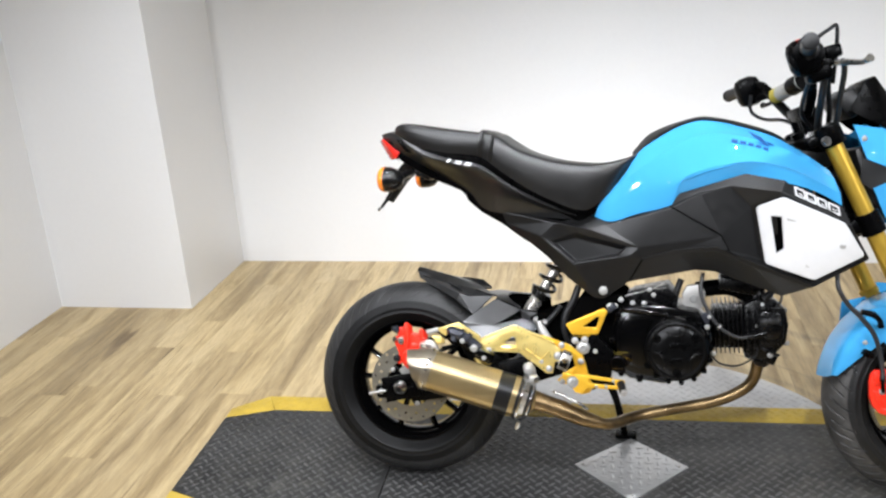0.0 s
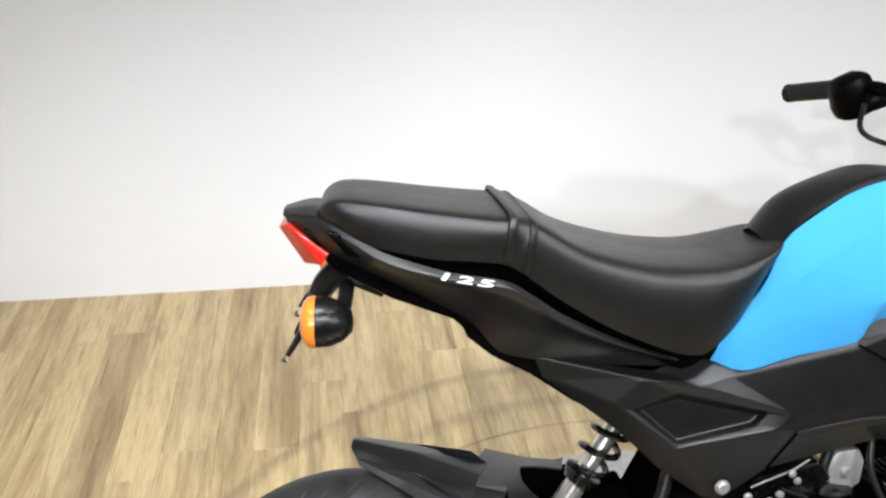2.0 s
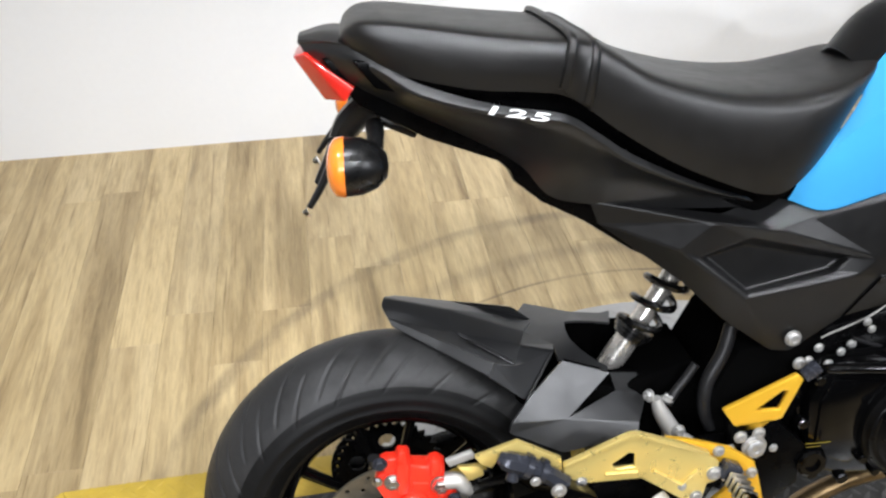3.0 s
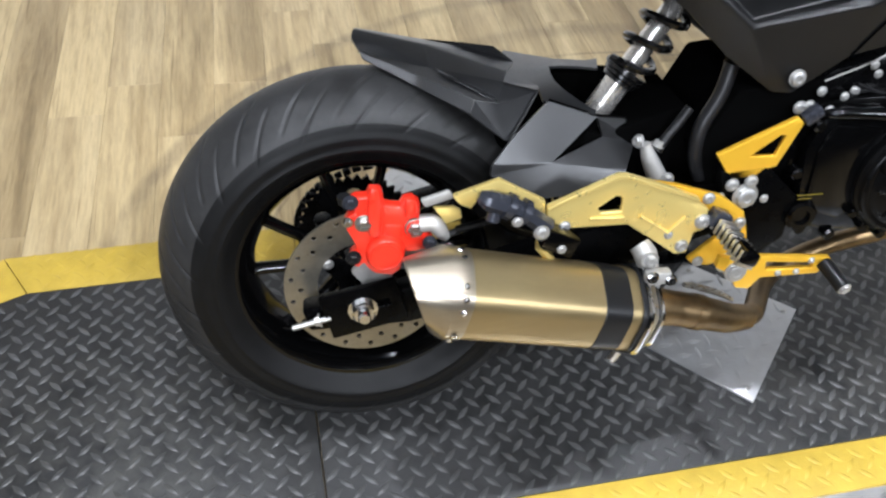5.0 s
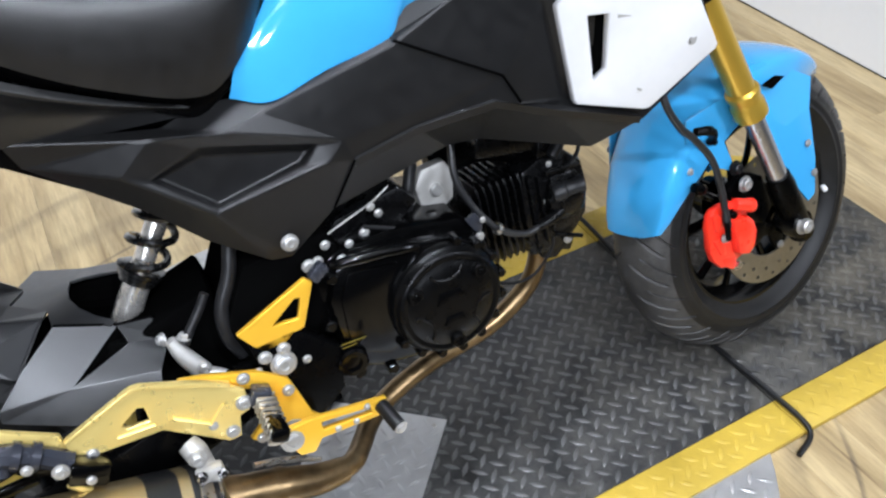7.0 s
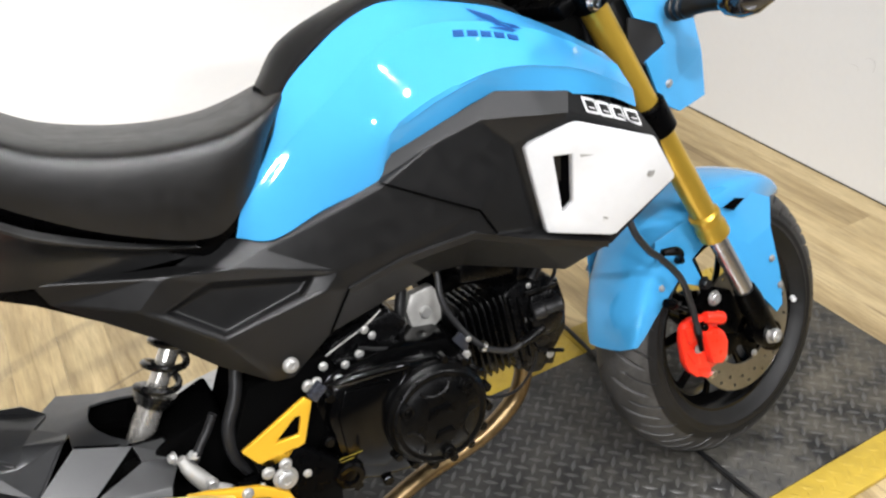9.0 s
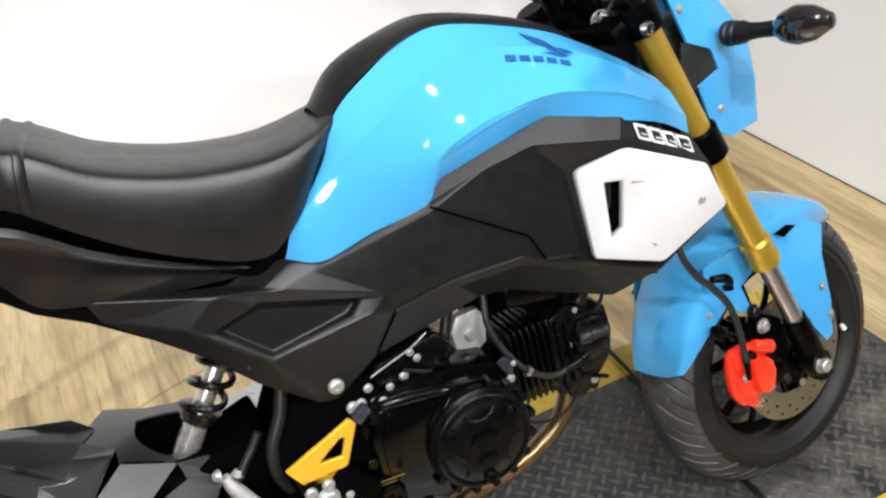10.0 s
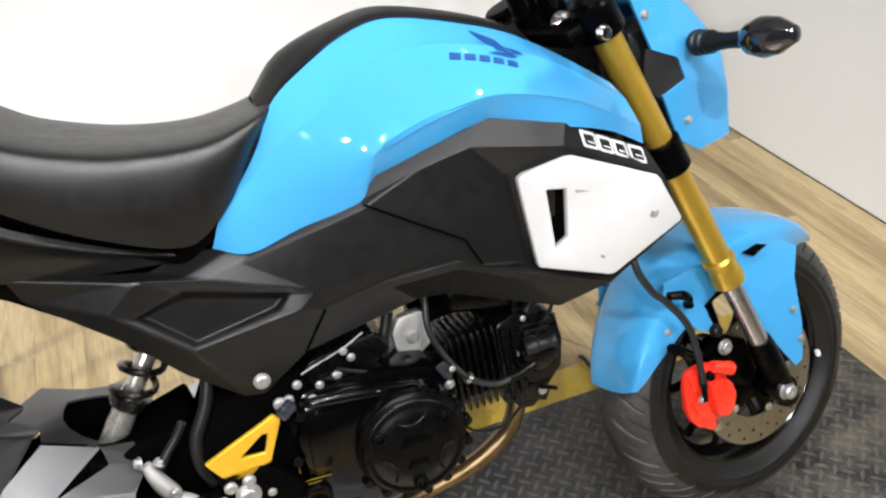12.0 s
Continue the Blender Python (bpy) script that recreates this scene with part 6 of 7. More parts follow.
hugger = part("rear_hugger", facets(hug, ["a0 m0 c1", "a0 a2 m0", "a2 b0 m0", "a0 c1 fl a1", "m0 b0 wl", "m0 wl c1", "c1 wl rt n", "c1 n fr", "c1 fr ft fl"], 0.004, 0.0035), M["plastic_hug"], bike, "dark grey plastic rear hugger with faceted side", sharp=30)
part("hugger_wedge", facets(hug, ["wl rt rb", "wl rb ri"], 0.003, 0.0012), M["plastic_hug"], hugger, "raised wedge on the side", sharp=12)
part("hugger_side", facets(hug, ["b0 fu ri wl", "fu rb ri", "fu flo lo", "fu lo nu rb", "rb nu rt"], 0.003, 0.001), M["plastic_hug"], hugger, "recessed dark side", sharp=12)
part("hugger_fin", facets({"a": hug["b0"], "b": (0.1525, -0.042, 0.4785), "c": hug["flo"], "d": hug["b1"], "a2": (0.035, 0.034, 0.515), "b2": (0.155, -0.030, 0.4735), "c2": (0.148, -0.040, 0.461), "d2": (0.038, 0.028, 0.507)}, ["a b c d", "a a2 b2 b", "d c c2 d2", "b b2 c2 c", "a d d2 a2", "a2 d2 c2 b2"], 0.0, 0.0012), M["plastic_hug"], hugger, "long side fin", sharp=15)
part("hugger_ridge", facets(hug, ["fl ft x0", "ft fr x1 x0", "fl x0 x1 fr"], 0.0, 0.0008), M["plastic_hug"], hugger, "raised ridge", sharp=12)
part("hugger_front", facets(hug, ["fa l0 o1 k1", "l0 o0 o1", "k1 o1 o2 o3 k2", "k2 o3 o4 k3", "l0 l1 st o5 o0", "st bl o6 o5", "bl o7 o6", "bl br o8 o7"], 0.003, 0.0), M["plastic_hug"], hugger, "front sheet with a round opening for the shock", sharp=25)
part("hugger_step", facets(hug, ["rt nu st n"], 0.004, 0.001), M["plastic_hug"], hugger)
# added near-black sheets give the shock opening its deep shade
part("pocket_floor", facets({"a": (0.236, -0.006, 0.430), "b": (0.245, 0.075, 0.430), "c": (0.350, 0.085, 0.412), "d": (0.330, -0.022, 0.385), "e": (0.255, -0.022, 0.410)}, ["a b c d e"], 0.002, 0.0), M["dark"], hugger, "near-black sheet for the shade round the shock")
part("hugger_inner", facets({"a": (0.238, 0.064, 0.459), "b": (0.262, 0.072, 0.459), "c": (0.330, 0.066, 0.454), "d": (0.355, 0.050, 0.450), "a2": (0.238, 0.064, 0.37), "b2": (0.262, 0.072, 0.37), "c2": (0.330, 0.066, 0.36), "d2": (0.355, 0.050, 0.36)}, ["a b b2 a2", "b c c2 b2", "c d d2 c2"], 0.002, 0.0), M["dark"], hugger, "near-black sheets for the shade inside the opening")
part("hugger_cut", tube([(0.1875, -0.018, 0.4835), (0.2275, -0.016, 0.4685), (0.187, -0.053, 0.429)], [0.0014, 0.0014, 0.0014], 6, 1), M["plastic_grey"], hugger, "paler grey line along the cut edge")
gd = {
    "g1": (0.236, -0.030, 0.462), "g2": (0.295, -0.026, 0.434), "g3": (0.234, -0.064, 0.403), "g4": (0.193, -0.055, 0.437), "g5": (0.164, -0.075, 0.415), "g6": (0.161, -0.078, 0.404), "g7": (0.224, -0.080, 0.368), "g8": (0.318, -0.068, 0.368), "g9": (0.322, -0.060, 0.381), "g10": (0.300, -0.036, 0.414), "g11": (0.342, -0.027, 0.398), "g12": (0.330, -0.020, 0.425),
    "h1": (0.240, -0.018, 0.452), "h2": (0.262, 0.004, 0.415), "h3": (0.320, 0.020, 0.415), "h4": (0.336, -0.010, 0.405),
}
guard = part("swingarm_guard", facets(gd, ["g1 g2 g3 g4", "g4 g3 g7 g6 g5", "g3 g9 g8 g7", "g3 g10 g11 g9"], 0.004, 0.0016), M["plastic_hug"], bike, "faceted dark grey swingarm guard", sharp=12)
# this facet's shadow is put into its colour
part("guard_recess", facets({**gd, "g10": (0.297, -0.022, 0.416)}, ["g2 g10 g3"], 0.003, 0.0), M["dark"], guard, "guard facet coloured near-black for shade")
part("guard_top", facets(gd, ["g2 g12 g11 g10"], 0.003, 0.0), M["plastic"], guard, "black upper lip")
# near-black sheets in place of the pocket's shade
part("guard_pocket", facets(gd, ["h1 h2 g2 g1", "h2 h3 g12 g2", "h3 h4 g11 g12"], 0.003, 0.0), M["dark"], guard, "near-black sheets for the shade in the open pocket")

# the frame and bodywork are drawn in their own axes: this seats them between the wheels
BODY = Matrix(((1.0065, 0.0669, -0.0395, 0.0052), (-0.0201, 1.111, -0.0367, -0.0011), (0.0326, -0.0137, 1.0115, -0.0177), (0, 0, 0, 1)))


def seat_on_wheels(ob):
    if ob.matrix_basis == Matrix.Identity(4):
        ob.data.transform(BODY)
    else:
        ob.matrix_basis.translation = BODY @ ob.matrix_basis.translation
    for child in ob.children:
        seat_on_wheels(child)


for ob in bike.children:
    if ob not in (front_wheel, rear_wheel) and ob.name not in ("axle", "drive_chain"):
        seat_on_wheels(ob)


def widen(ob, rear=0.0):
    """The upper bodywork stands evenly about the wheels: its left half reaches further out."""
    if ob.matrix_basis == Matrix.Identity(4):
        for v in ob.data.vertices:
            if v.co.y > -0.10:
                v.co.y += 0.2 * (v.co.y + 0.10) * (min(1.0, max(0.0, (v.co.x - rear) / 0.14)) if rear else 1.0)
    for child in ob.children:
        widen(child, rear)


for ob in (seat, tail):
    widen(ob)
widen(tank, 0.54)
steer_from = set(bike.children)

# fork
MIDDLE = -0.014


def fork_at(z):
    return 1.1096 - 0.463 * (z - 0.474)


FD = V(-0.463, 0, 1).normalized()
for s in (-1, 1):
    y = MIDDLE + 0.103 * s

    def along(z):
        return V(fork_at(z), y, z)

    def leg(name, z0, z1, prof, mat, label="", parent=None, ahead=0.0):
        ln = (along(z1) - along(z0)).length
        return part(name, lathe([(r, h * ln) for r, h in prof], along(z0) + V(ahead, 0, 0), FD, 28), M[mat], parent or bike, label)

    upper = leg("fork_upper", 0.466, 0.835, [(0.0190, 0.0), (0.0190, 1.0)], "gold_fork", "gold anodised upper fork tube")
    leg("fork_collar", 0.432, 0.476, [(0.0205, 0.0), (0.0235, 0.04), (0.0235, 0.42), (0.0215, 0.5), (0.0215, 0.7), (0.0232, 0.78), (0.0232, 0.92), (0.0200, 1.0)], "gold_fork", "gold fork collar", upper)
    leg("fork_slider", 0.300, 0.432, [(0.0145, 0.0), (0.0145, 1.0)], "slider", "chrome fork slider", upper)
    lower = leg("fork_lower", 0.205, 0.325, [(0.014, 0.0), (0.0195, 0.06), (0.0200, 0.85), (0.0175, 1.0)], "satin_black", "black fork foot", upper)
    part("axle_clamp", lathe([(0.022, 0.0), (0.022, 0.034), (0.018, 0.036)], V(1.213, y - 0.017, 0.236), (0, 1, 0), 24), M["gloss_black"], lower)
    leg("lower_clamp", 0.616, 0.660, [(0.024, 0.0), (0.0265, 0.06), (0.0265, 0.94), (0.024, 1.0)], "satin_black", "black triple clamp", upper)
    leg("upper_clamp", 0.806, 0.848, [(0.025, 0.0), (0.028, 0.1), (0.028, 0.9), (0.024, 1.0)], "satin_black", "", upper)
    bolt_at(V(1.213, y + 0.015 * s, 0.236), (0, s, 0), 0.011, 0.014, lower, "zinc", 12, "axle_bolt")
    if s < 0:
        part("caliper_arm", plate([(1.102, 0.320), (1.136, 0.340), (1.178, 0.318), (1.198, 0.262), (1.180, 0.240), (1.148, 0.252), (1.120, 0.290)], 0.014, flat(-0.092), (), 0.003), M["satin_black"], lower)
bm = bmesh.new()
block((0.06, 0.22, 0.034), pose(fork_at(0.637) - 0.012, MIDDLE, 0.637, 0, -25, 0), 0.008, bm)
part("lower_yoke", bm, M["satin_black"], bike)
bm = bmesh.new()
block((0.075, 0.22, 0.024), pose(fork_at(0.822) - 0.014, MIDDLE, 0.822, 0, -25, 0), 0.007, bm)
part("upper_yoke", bm, M["satin_black"], bike)
part("steering_head", tube([(0.925, MIDDLE, 0.845), (1.030, MIDDLE, 0.60)], [0.03, 0.03], 20, 1), M["satin_black"], bike)
bolt_at(V(fork_at(0.812) - 0.025, MIDDLE - 0.137, 0.812), (0, -1, 0), 0.008, 0.008, bike, "chrome", 12)

# front brake
part("tyre_valve", lathe([(0.0045, 0.0), (0.0045, 0.010), (0.0035, 0.012), (0.0, 0.012)], V(0.1535, -0.048, -0.0165), (-0.6, -0.8, 0), 12), M["label_white"], front_wheel, "pale valve cap")
fcal = part("front_caliper", plate([(1.044, 0.308), (1.052, 0.316), (1.070, 0.318), (1.090, 0.315), (1.108, 0.306), (1.118, 0.290), (1.118, 0.278), (1.123, 0.266), (1.124, 0.240), (1.114, 0.224), (1.094, 0.222), (1.082, 0.214), (1.062, 0.220), (1.048, 0.236), (1.041, 0.256), (1.040, 0.290)], 0.014, flat(-0.114), (), 0.006), M["red"], bike, "red front brake caliper")
part("caliper_body", plate([(1.074, 0.296), (1.108, 0.290), (1.118, 0.280), (1.124, 0.262), (1.119, 0.236), (1.106, 0.229), (1.086, 0.236), (1.082, 0.262)], 0.022, flat(-0.128), (), 0.008), M["red"], fcal, "red piston housing")
part("caliper_arm", lathe([(0.0, 0.0), (0.0085, 0.0), (0.0092, 0.003), (0.0092, 0.026), (0.0105, 0.027), (0.0105, 0.034), (0.009, 0.036), (0.0, 0.036)], V(1.088, -0.117, 0.313), (0.92, -0.1, -0.36), 18), M["red"], fcal, "red slide pin boss")
part("caliper_rib", plate([(1.044, 0.312), (1.064, 0.306), (1.068, 0.286), (1.050, 0.282)], 0.010, flat(-0.119), (), 0.004), M["red"], fcal)
part("caliper_rib", plate([(1.044, 0.272), (1.066, 0.268), (1.070, 0.240), (1.058, 0.244)], 0.010, flat(-0.119), (), 0.004), M["red"], fcal)
part("caliper_foot", plate([(1.062, 0.236), (1.088, 0.230), (1.094, 0.216), (1.084, 0.208), (1.066, 0.222)], 0.016, flat(-0.116), (), 0.004), M["red"], fcal)
bolt_at(V(1.0636, -0.120, 0.271), (0, -1, 0), 0.0055, 0.006, fcal, "zinc", 8)
bolt_at(V(1.0928, -0.114, 0.2138), (0, -1, 0), 0.006, 0.006, fcal, "chrome", 10)
bolt_at(V(1.082, -0.116, 0.300), (0, -1, 0), 0.006, 0.008, fcal, "satin_black", 10)
part("banjo", tube([(1.062, -0.124, 0.312), (1.062, -0.126, 0.300), (1.063, -0.127, 0.290)], [0.005, 0.006, 0.005], 12), M["hose"], fcal, "black hose sleeve")
part("banjo", tube([(1.060, -0.128, 0.300), (1.062, -0.128, 0.282), (1.0636, -0.127, 0.271)], [0.004, 0.0042, 0.004], 12), M["satin_black"], fcal, "black hose union")
bolt_at(V(1.123, -0.106, 0.329), (0, -1, 0), 0.009, 0.008, fcal, "zinc", 8)
part("pad_pin", tube([(1.030, -0.10, 0.356), (1.040, -0.10, 0.350), (1.050, -0.098, 0.345)], [0.007, 0.009, 0.007], 10), M["satin_black"], fcal)
part("brake_line", tube([(0.972, -0.105, 0.555), (0.968, -0.120, 0.501), (0.990, -0.122, 0.460), (1.011, -0.122, 0.439), (1.044, -0.122, 0.396), (1.058, -0.122, 0.350), (1.062, -0.124, 0.316), (1.063, -0.126, 0.300)], 0.0052, 10), M["hose_grey"], bike, "grey rubber front brake line")
part("line_clip", tube([(1.016, -0.122, 0.446), (1.040, -0.124, 0.440), (1.060, -0.112, 0.424), (1.066, -0.098, 0.410)], [0.006, 0.007, 0.0055, 0.006], 8), M["satin_black"], bike, "black hose clip")
bolt_at(V(1.066, -0.106, 0.412), (0.2, -1, 0.2), 0.004, 0.004, bike, "satin_black", 10)

# front fender
FR = 0.2465


def fender_point(deg, y, extra=0.0):
    a = radians(deg)
    r = FR + extra
    return V(FW.x + r * math.cos(a), FW.y + y, FW.z + r * math.sin(a))


fen_rows = []
for deg, near, far, side in ((169.5, 0.072, 0.026, 0.012), (164, 0.076, 0.034, 0.022), (155, 0.077, 0.044, 0.036), (145, 0.077, 0.054, 0.050), (132, 0.077, 0.064, 0.060), (118, 0.078, 0.072, 0.062), (104, 0.078, 0.076, 0.060), (90, 0.077, 0.076, 0.058), (74, 0.070, 0.070, 0.056), (60, 0.052, 0.052, 0.050), (48, 0.028, 0.028, 0.020), (41, 0.010, 0.010, 0.006)):
    row = []
    for s, d in ((1.0, 1.0), (1.0, 0.5), (0.93, 0.13), (0.6, -0.02), (0.0, -0.06), (-0.6, -0.02), (-0.93, 0.13), (-1.0, 0.5), (-1.0, 1.0)):
        row.append(fender_point(deg - 4.0 * max(0.0, s) ** 2 * max(0.0, (deg - 150) / 20), -near * s if s > 0 else -far * s, -side * d + 0.002))
    fen_rows.append(row)
fender = part("front_fender", patch(fen_rows, 3, 4, 0.003), M["blue"], bike, "glossy sky-blue front fender", sharp=50)
skirt = {"a": (1.129, 0.085, 0.442), "b": (1.123, 0.080, 0.490), "b1": (1.193, 0.081, 0.484), "b2": (1.250, 0.080, 0.458), "c": (1.297, 0.083, 0.432), "c1": (1.278, 0.095, 0.391), "d": (1.286, 0.100, 0.310), "e": (1.281, 0.103, 0.254), "f": (1.266, 0.103, 0.247), "g": (1.190, 0.098, 0.349), "h": (1.156, 0.090, 0.431), "m": (1.225, 0.096, 0.380)}
flap = {"a": (1.034, 0.079, 0.341), "b": (1.066, 0.082, 0.372), "c": (1.077, 0.086, 0.378), "d": (1.088, 0.088, 0.362), "e": (1.123, 0.090, 0.344), "f": (1.117, 0.090, 0.363), "g": (1.103, 0.088, 0.401), "h": (1.102, 0.084, 0.456), "i": (1.048, 0.080, 0.433), "j": (1.140, 0.088, 0.448)}
vent = {"a": (1.179, 0.0915, 0.455), "b": (1.200, 0.0935, 0.444), "c": (1.229, 0.0915, 0.454), "d": (1.211, 0.0895, 0.460)}
for s in (-1, 1):
    sy = 1.0 if s < 0 else 0.92
    part("fender_skirt", facets({k: (x, y * s * sy, z) for k, (x, y, z) in skirt.items()}, ["a b b1 h", "b1 b2 m h", "b2 c c1 m", "h m g", "m c1 d g", "g d e f"], 0.003, 0.0012), M["blue"], fender, "blue fender side blade")
    part("fender_flap", facets({k: (x, y * s * sy, z) for k, (x, y, z) in flap.items()}, ["a b i", "b c g h i", "c d e f g", "g j h"], 0.003, 0.0012), M["blue"], fender, "blue fender mounting flap")
    # vent drawn as a near-black sheet, with no opening cut
    part("fender_vent", facets({k: (x, y * s * sy, z) for k, (x, y, z) in vent.items()}, ["a b c d"], 0.001, 0.0), M["dark"], fender)
    for x, z, y in ((1.268, 0.340, 0.1005), (1.279, 0.290, 0.1035), (1.040, 0.372, 0.0845)):
        bolt_at(V(x, y * s * sy, z), (0, s, 0), 0.0045, 0.003, fender, "zinc", 12)
bolt_at(V(1.118, -0.094, 0.353), (0, -1, 0), 0.008, 0.010, fender, "hose", 12)

# headlight
hl = {
    "a": (0.985, -0.112, 0.850), "b": (1.048, -0.110, 0.838), "c": (1.085, -0.104, 0.820), "d": (1.142, -0.096, 0.762), "e": (1.153, -0.096, 0.700), "f": (1.157, -0.090, 0.634), "g": (1.096, -0.096, 0.626), "h": (1.060, -0.098, 0.648), "i": (1.030, -0.110, 0.712),
    "j": (1.068, -0.112, 0.728), "k": (1.056, -0.113, 0.758), "l": (1.015, -0.113, 0.775),
    "d2": (1.158, -0.046, 0.755), "e2": (1.170, -0.048, 0.705), "f2": (1.165, -0.046, 0.628), "c2": (1.115, -0.051, 0.828), "b2": (1.06, -0.056, 0.862),
}
hl = {k: (x + 0.013, y + 0.014, z) for k, (x, y, z) in hl.items()}
cowl = facets(hl, ["a b c k l", "c d e j k", "e f g h i j", "d d2 e2 e", "e e2 f2 f", "c c2 d2 d", "b b2 c2 c"], 0.004, 0.002, mirror=True)
bmesh.ops.translate(cowl, vec=(0, MIDDLE, 0), verts=cowl.verts[:])
nacelle = part("headlight_cowl", cowl, M["blue"], bike, "glossy sky-blue headlight cowl", sharp=30)
part("headlight_core", plate([(1.008, 0.80), (1.07, 0.81), (1.11, 0.79), (1.130, 0.75), (1.135, 0.70), (1.130, 0.650), (1.09, 0.640), (1.04, 0.685)], 0.15, flat(MIDDLE - 0.075), (), 0.012), M["plastic"], nacelle)
part("headlight_lens", lathe([(0.0, 0.0), (0.045, 0.004), (0.062, 0.0), (0.064, -0.012)], V(1.168, MIDDLE, 0.70), (1, 0, 0.1), 32), M["dark_lens"], nacelle, "headlight lens")
part("side_lens", facets({"a": (1.064, -0.111, 0.770), "b": (1.086, -0.110, 0.742), "b1": (1.080, -0.109, 0.728), "c": (1.046, -0.106, 0.706), "d": (1.015, -0.106, 0.726), "e": (1.022, -0.109, 0.776)}, ["a b b1 c d e"], 0.003, 0.001), M["plastic_grey"], nacelle, "smoked grey side lens")
for x, z in ((1.022, 0.819), (1.089, 0.672)):
    bolt_at(V(x, -0.111 if z > 0.7 else -0.100, z), (0.2, -1, 0), 0.0052, 0.004, nacelle, "zinc", 12)
screen = {"a": (1.005, -0.060, 0.880), "b": (1.040, -0.045, 0.945), "c": (1.066, -0.030, 0.957), "d": (1.135, -0.050, 0.845), "e": (1.07, -0.085, 0.852)}
screen = {k + m: (x, MIDDLE + y * s, z) for m, s in (("", 1), ("2", -1)) for k, (x, y, z) in screen.items()}
part("fly_screen", facets(screen, ["a b c d e", "a2 b2 c2 d2 e2", "c c2 d2 d", "b b2 c2 c", "a a2 b2 b"], 0.003, 0.002), M["satin_black"], bike, "black fly screen")
part("meter", block((0.05, 0.11, 0.06), pose(1.010, MIDDLE, 0.900, 0, -35, 0), 0.01), M["plastic"], bike, "black instrument pod")
for s in (-1, 1):
    stalk = part("signal_stalk", lathe([(0.015, 0.0), (0.017, 0.004), (0.017, 0.010), (0.014, 0.012), (0.016, 0.015), (0.016, 0.021), (0.013, 0.023), (0.015, 0.026), (0.015, 0.032), (0.012, 0.036), (0.010, 0.060), (0.011, 0.090)], V(1.094, MIDDLE + 0.104 * s, 0.772), (0.0, s, 0.06), 20), M["plastic"], nacelle)
    sig = part("turn_signal", lathe([(0.0, 0.0), (0.010, 0.002), (0.020, 0.014), (0.025, 0.034), (0.021, 0.056), (0.010, 0.076), (0.0, 0.080)], V(1.090, MIDDLE + 0.188 * s, 0.778), (0.12, s, 0.06), 24), M["dark_lens"], nacelle, "smoked black front turn signal")

# handlebar and controls
bar_pts = [(0.855, 0.392, 0.967), (0.872, 0.290, 0.973), (0.890, 0.205, 0.970), (0.908, 0.130, 0.920), (0.918, 0.040, 0.878), (0.920, MIDDLE, 0.874), (0.914, -0.068, 0.878), (0.896, -0.155, 0.920), (0.868, -0.228, 0.974), (0.844, -0.305, 0.986), (0.811, -0.412, 0.981)]
bar = part("handlebar", tube(bar_pts, 0.0112, 14), M["satin_black"], bike, "black handlebar")
for a, b, lab in ((V(*bar_pts[0]), V(0.873, 0.285, 0.974), "left"), (V(*bar_pts[-1]), V(0.846, -0.290, 0.986), "right")):
    d = (b - a)
    ln = d.length
    grip = part("grip", lathe([(0.011, -0.012), (0.0160, -0.010), (0.0160, 0.0), (0.0145, 0.002)] + [(0.0158 if k % 2 else 0.0148, 0.004 + (ln - 0.01) * k / 24) for k in range(25)] + [(0.021, ln - 0.004), (0.021, ln)], a, d, 20), M["hose"], bar, "black rubber grip")
    inner = b + d.normalized() * 0.026
    pod = part("switch_pod", block((0.064, 0.056, 0.074), Matrix.Translation(inner + V(-0.006, 0, -0.013)) @ pose(0, 0, 0, 8, -20, 0), 0.020), M["satin_black"], bar, "black switch housing")
    lever_root = b + d.normalized() * 0.035 + V(0.036, 0, -0.024)
    sign = 1 if a.y > 0 else -1
    part("lever_perch", block((0.046, 0.034, 0.026), Matrix.Translation(lever_root - V(0.012, 0, 0)) @ pose(0, 0, 0, 0, -15, 0), 0.005), M["satin_black"], bar)
    part("lever", tube([lever_root, lever_root + V(0.030, 0.030 * sign, -0.004), lever_root + V(0.034, 0.085 * sign, -0.012), lever_root + V(0.026, 0.135 * sign, -0.016), lever_root + V(0.030, 0.148 * sign, -0.012)], [0.006, 0.0065, 0.0055, 0.005, 0.0085], 10), M["steel" if sign < 0 else "satin_black"], bar, "polished brake lever" if sign < 0 else "black clutch lever")
    if sign < 0:
        part("reservoir", block((0.034, 0.040, 0.026), Matrix.Translation(inner + V(0.046, 0.006, -0.004)) @ pose(0, 0, 0, 0, -15, 0), 0.006), M["satin_black"], bar, "black brake fluid reservoir")
        part("switch_wire", tube([inner + V(0.010, -0.01, 0.02), inner + V(0.040, 0.0, 0.040), inner + V(0.058, 0.01, 0.048), inner + V(0.062, 0.02, 0.010), inner + V(0.066, 0.05, -0.06)], 0.004, 8), M["hose"], bar)
        part("kill_switch", block((0.008, 0.010, 0.012), Matrix.Translation(inner + V(-0.022, -0.010, 0.014)), 0.002), M["red"], pod)
        part("throttle_housing", lathe([(0.024, -0.016), (0.034, -0.012), (0.035, 0.010), (0.028, 0.016)], inner + V(-0.006, -0.010, -0.012), d, 24), M["satin_black"], pod, "black throttle housing")
        part("master_body", block((0.050, 0.040, 0.052), Matrix.Translation(inner + V(0.022, 0.012, -0.036)) @ pose(0, 0, 0, 0, -15, 0), 0.010), M["satin_black"], bar, "black brake master cylinder")
along_pad = V(0.044, -0.175, 0.034)
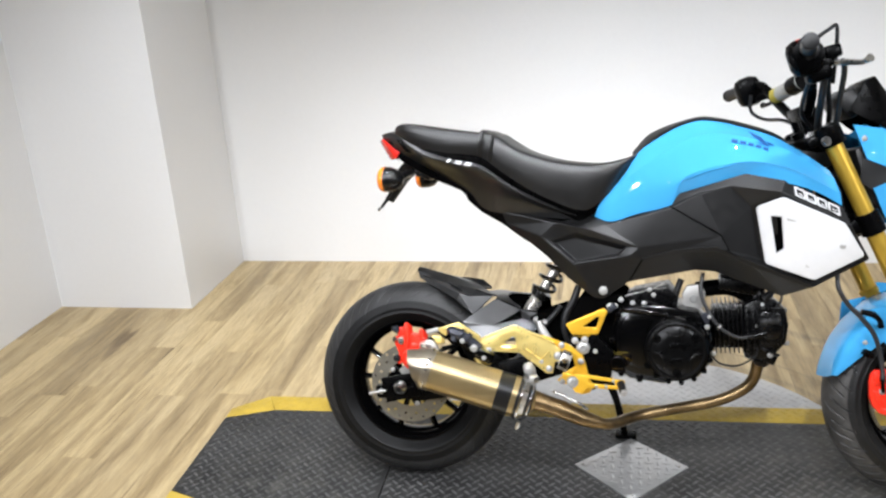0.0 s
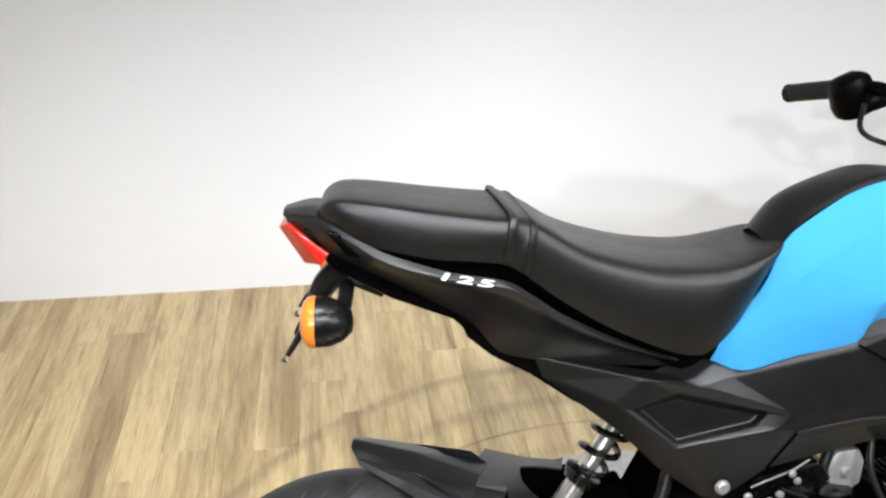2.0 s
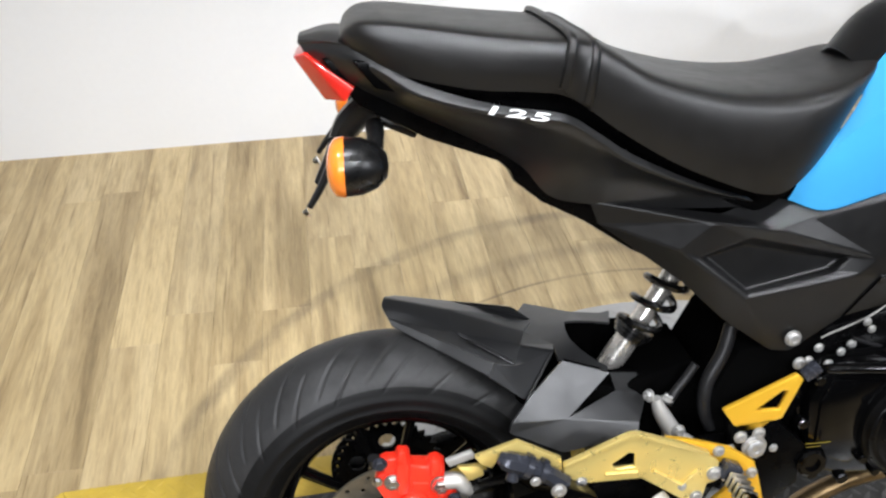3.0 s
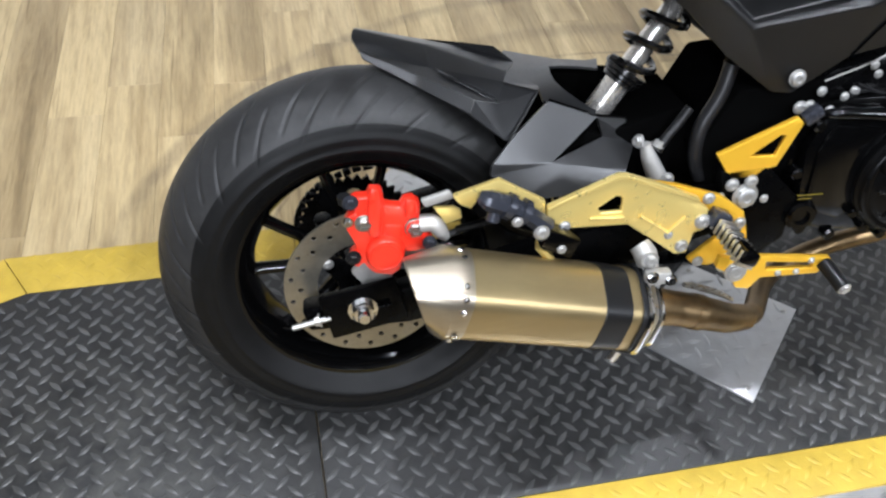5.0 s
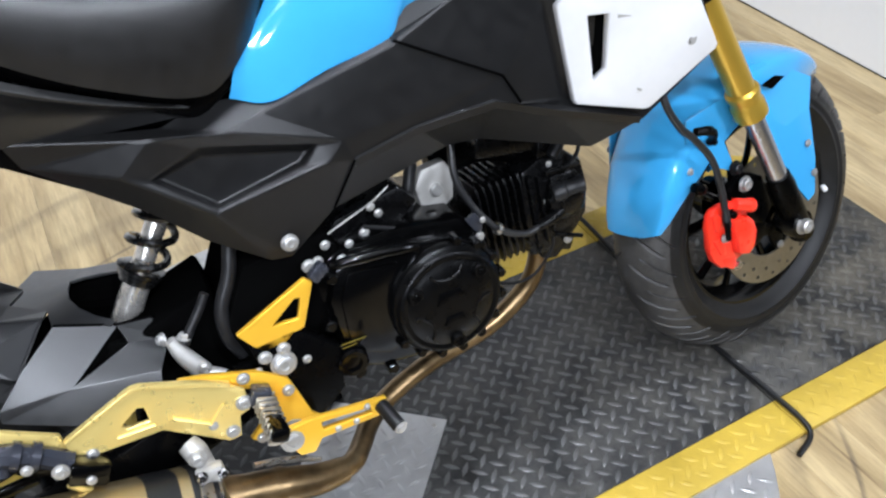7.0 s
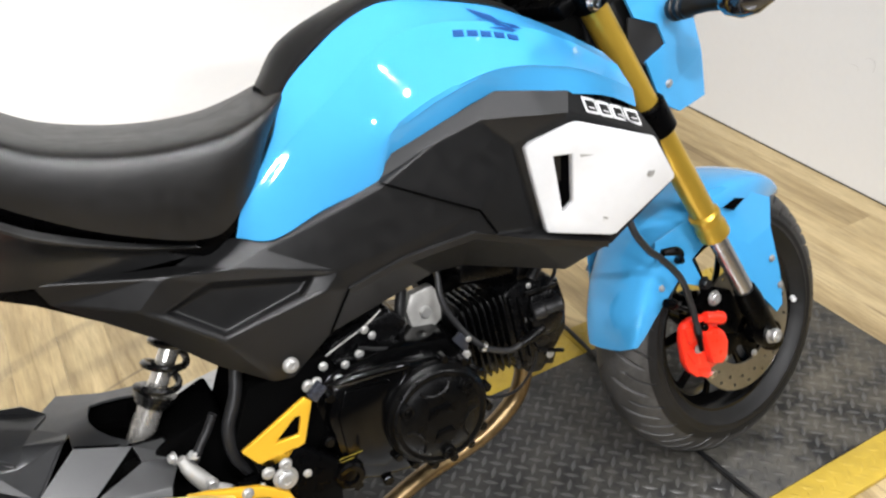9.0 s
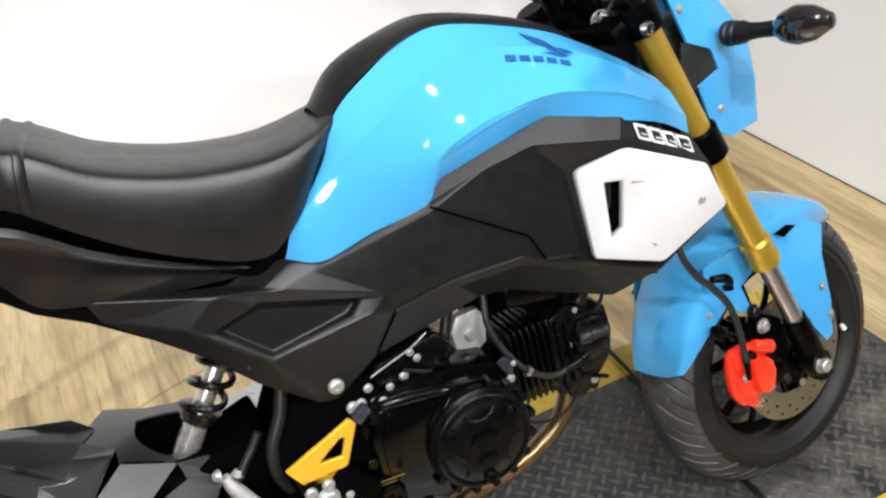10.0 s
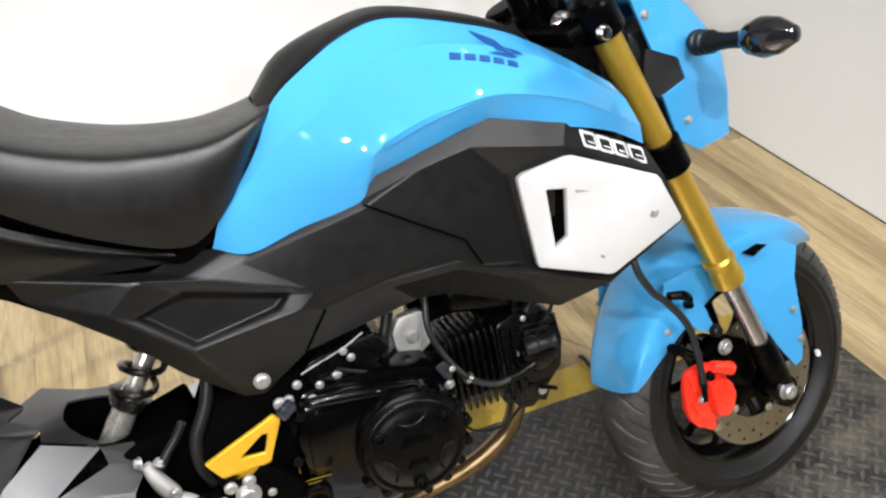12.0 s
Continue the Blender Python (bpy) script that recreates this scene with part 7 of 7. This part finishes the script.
pad = part("crossbar_tube", lathe([(0.016, 0.0), (0.0185, 0.003), (0.0185, 0.080), (0.0195, 0.081), (0.0195, 0.118), (0.017, 0.120)], V(0.900, 0.126, 0.936), along_pad, 24), M["canister"], bike, "pale canister strapped across the handlebar")
part("sticker", lathe([(0.0188, 0.004), (0.0188, 0.026)], V(0.900, 0.126, 0.936), along_pad, 24, caps=False), M["label_yellow"], pad, "yellow sticker")
part("canister_cap", lathe([(0.0, 0.1205), (0.0192, 0.1205), (0.0185, 0.1230), (0.0, 0.124)], V(0.900, 0.126, 0.936), along_pad, 24, caps=False), M["satin_black"], pad)
part("strap", lathe([(0.0209, 0.076), (0.0215, 0.078), (0.0215, 0.117), (0.0199, 0.119)], V(0.900, 0.126, 0.936), along_pad, 24, caps=False), M["satin_black"], pad, "black strap")
for s in (-1, 1):
    part("bar_riser", tube([(0.935, MIDDLE + 0.035 * s, 0.828), (0.920, MIDDLE + 0.035 * s, 0.878)], [0.016, 0.019], 16, 1), M["satin_black"], bar)
part("clutch_cable", tube([(0.868, 0.225, 0.950), (0.872, 0.235, 0.910), (0.90, 0.215, 0.888), (0.925, 0.12, 0.876), (0.955, 0.03, 0.83), (0.98, 0.02, 0.75)], 0.0045, 8), M["hose"], bike)
part("brake_hose", tube([(0.925, -0.245, 0.968), (0.938, -0.225, 0.95), (0.948, -0.165, 0.88), (0.968, -0.085, 0.80), (0.985, -0.085, 0.67), (0.985, -0.100, 0.55)], 0.006, 10), M["hose"], bike)
part("throttle_cable", tube([(0.875, -0.255, 0.955), (0.868, -0.21, 0.915), (0.89, -0.11, 0.875), (0.935, -0.05, 0.835), (0.93, -0.04, 0.77)], 0.0045, 8), M["hose"], bike)
part("wiring_loom", tube([(0.898, -0.235, 0.945), (0.905, -0.190, 0.900), (0.925, -0.110, 0.850), (0.945, -0.055, 0.810)], 0.0075, 10), M["hose"], bike, "black taped wiring loom")
part("bar_clamp", block((0.040, 0.092, 0.030), pose(0.920, MIDDLE, 0.884, 0, -20, 0), 0.006), M["satin_black"], bar, "black handlebar clamp")
part("brake_hose_guide", tube([(0.905, -0.235, 0.948), (0.918, -0.190, 0.920), (0.945, -0.120, 0.885), (0.960, -0.070, 0.850)], 0.006, 10), M["hose"], bike)
part("ignition_switch", lathe([(0.017, 0.0), (0.019, 0.004), (0.019, 0.034), (0.016, 0.038), (0.0, 0.038)], V(0.940, MIDDLE, 0.840), (-0.363, 0, 1), 20), M["satin_black"], bike, "black ignition switch")
part("wiring_cover", block((0.07, 0.13, 0.06), pose(0.945, MIDDLE, 0.785, 0, -25, 0), 0.012), M["plastic"], bike)
bolt_at(V(0.925, -0.074, 0.825), (-0.4, -1, 0.3), 0.011, 0.010, bike, "chrome", 12)

# the front end is turned a little to the left
PIVOT = V(1.04, -0.014, 0.62)
STEER = Matrix.Translation(PIVOT) @ Matrix.Rotation(radians(7.02), 4, V(-0.363, 0, 1).normalized()) @ Matrix.Translation(-PIVOT)
for ob in [o for o in bike.children if o not in steer_from] + [front_wheel]:
    if not ob.name.startswith(("steering_head", "wiring_cover")):
        ob.matrix_basis = STEER @ ob.matrix_basis

# ---- floor planks ----
rng = random.Random(4)
PW, PL = 0.1015, 0.915
TURN = radians(-1.2)
ct, st = math.cos(TURN), math.sin(TURN)


def plank_mesh(length):
    bm = bmesh.new()
    b = 0.0004
    lo = [bm.verts.new((x, y, -0.004)) for x, y in ((0, 0), (PW - 0.0003, 0), (PW - 0.0003, length - 0.0003), (0, length - 0.0003))]
    mi = [bm.verts.new((v.co.x, v.co.y, -b)) for v in lo]
    hi = [bm.verts.new((v.co.x + (b if v.co.x < PW / 2 else -b), v.co.y + (b if v.co.y < length / 2 else -b), 0)) for v in lo]
    bm.faces.new(hi)
    for p, q in ((lo, mi), (mi, hi)):
        for i in range(4):
            bm.faces.new((p[i], p[(i + 1) % 4], q[(i + 1) % 4], q[i]))
    me = bpy.data.meshes.new("plank")
    bmesh.ops.recalc_face_normals(bm, faces=bm.faces[:])
    bm.to_mesh(me)
    bm.free()
    me.materials.append(WOOD)
    return me


def reach(x):
    """How far back a row of planks runs before it ends under a wall."""
    if x < -1.70:
        return -0.40
    if x < -1.10:
        return 1.08
    return 1.60 if x < 2.11 else -0.66


cut = {}
far_bm = bmesh.new()
for i in range(int(-4.66 / PW), int(4.80 / PW)):
    y = -7.05 - rng.random() * PL
    last = reach((i + 0.5) * PW)
    while y < last - 0.03:
        y0, y1 = max(y, -7.05), min(y + PL, last)
        ln = round(y1 - y0, 3)
        y += PL
        if ln < 0.03:
            continue
        if ln not in cut:
            cut[ln] = plank_mesh(ln)
        cx, cy = i * PW, y0
        place = pose(cx * ct - cy * st, cx * st + cy * ct, FLOOR, 0, 0, math.degrees(TURN))
        if y1 > -0.45 and -1.8 < cx < 2.15:
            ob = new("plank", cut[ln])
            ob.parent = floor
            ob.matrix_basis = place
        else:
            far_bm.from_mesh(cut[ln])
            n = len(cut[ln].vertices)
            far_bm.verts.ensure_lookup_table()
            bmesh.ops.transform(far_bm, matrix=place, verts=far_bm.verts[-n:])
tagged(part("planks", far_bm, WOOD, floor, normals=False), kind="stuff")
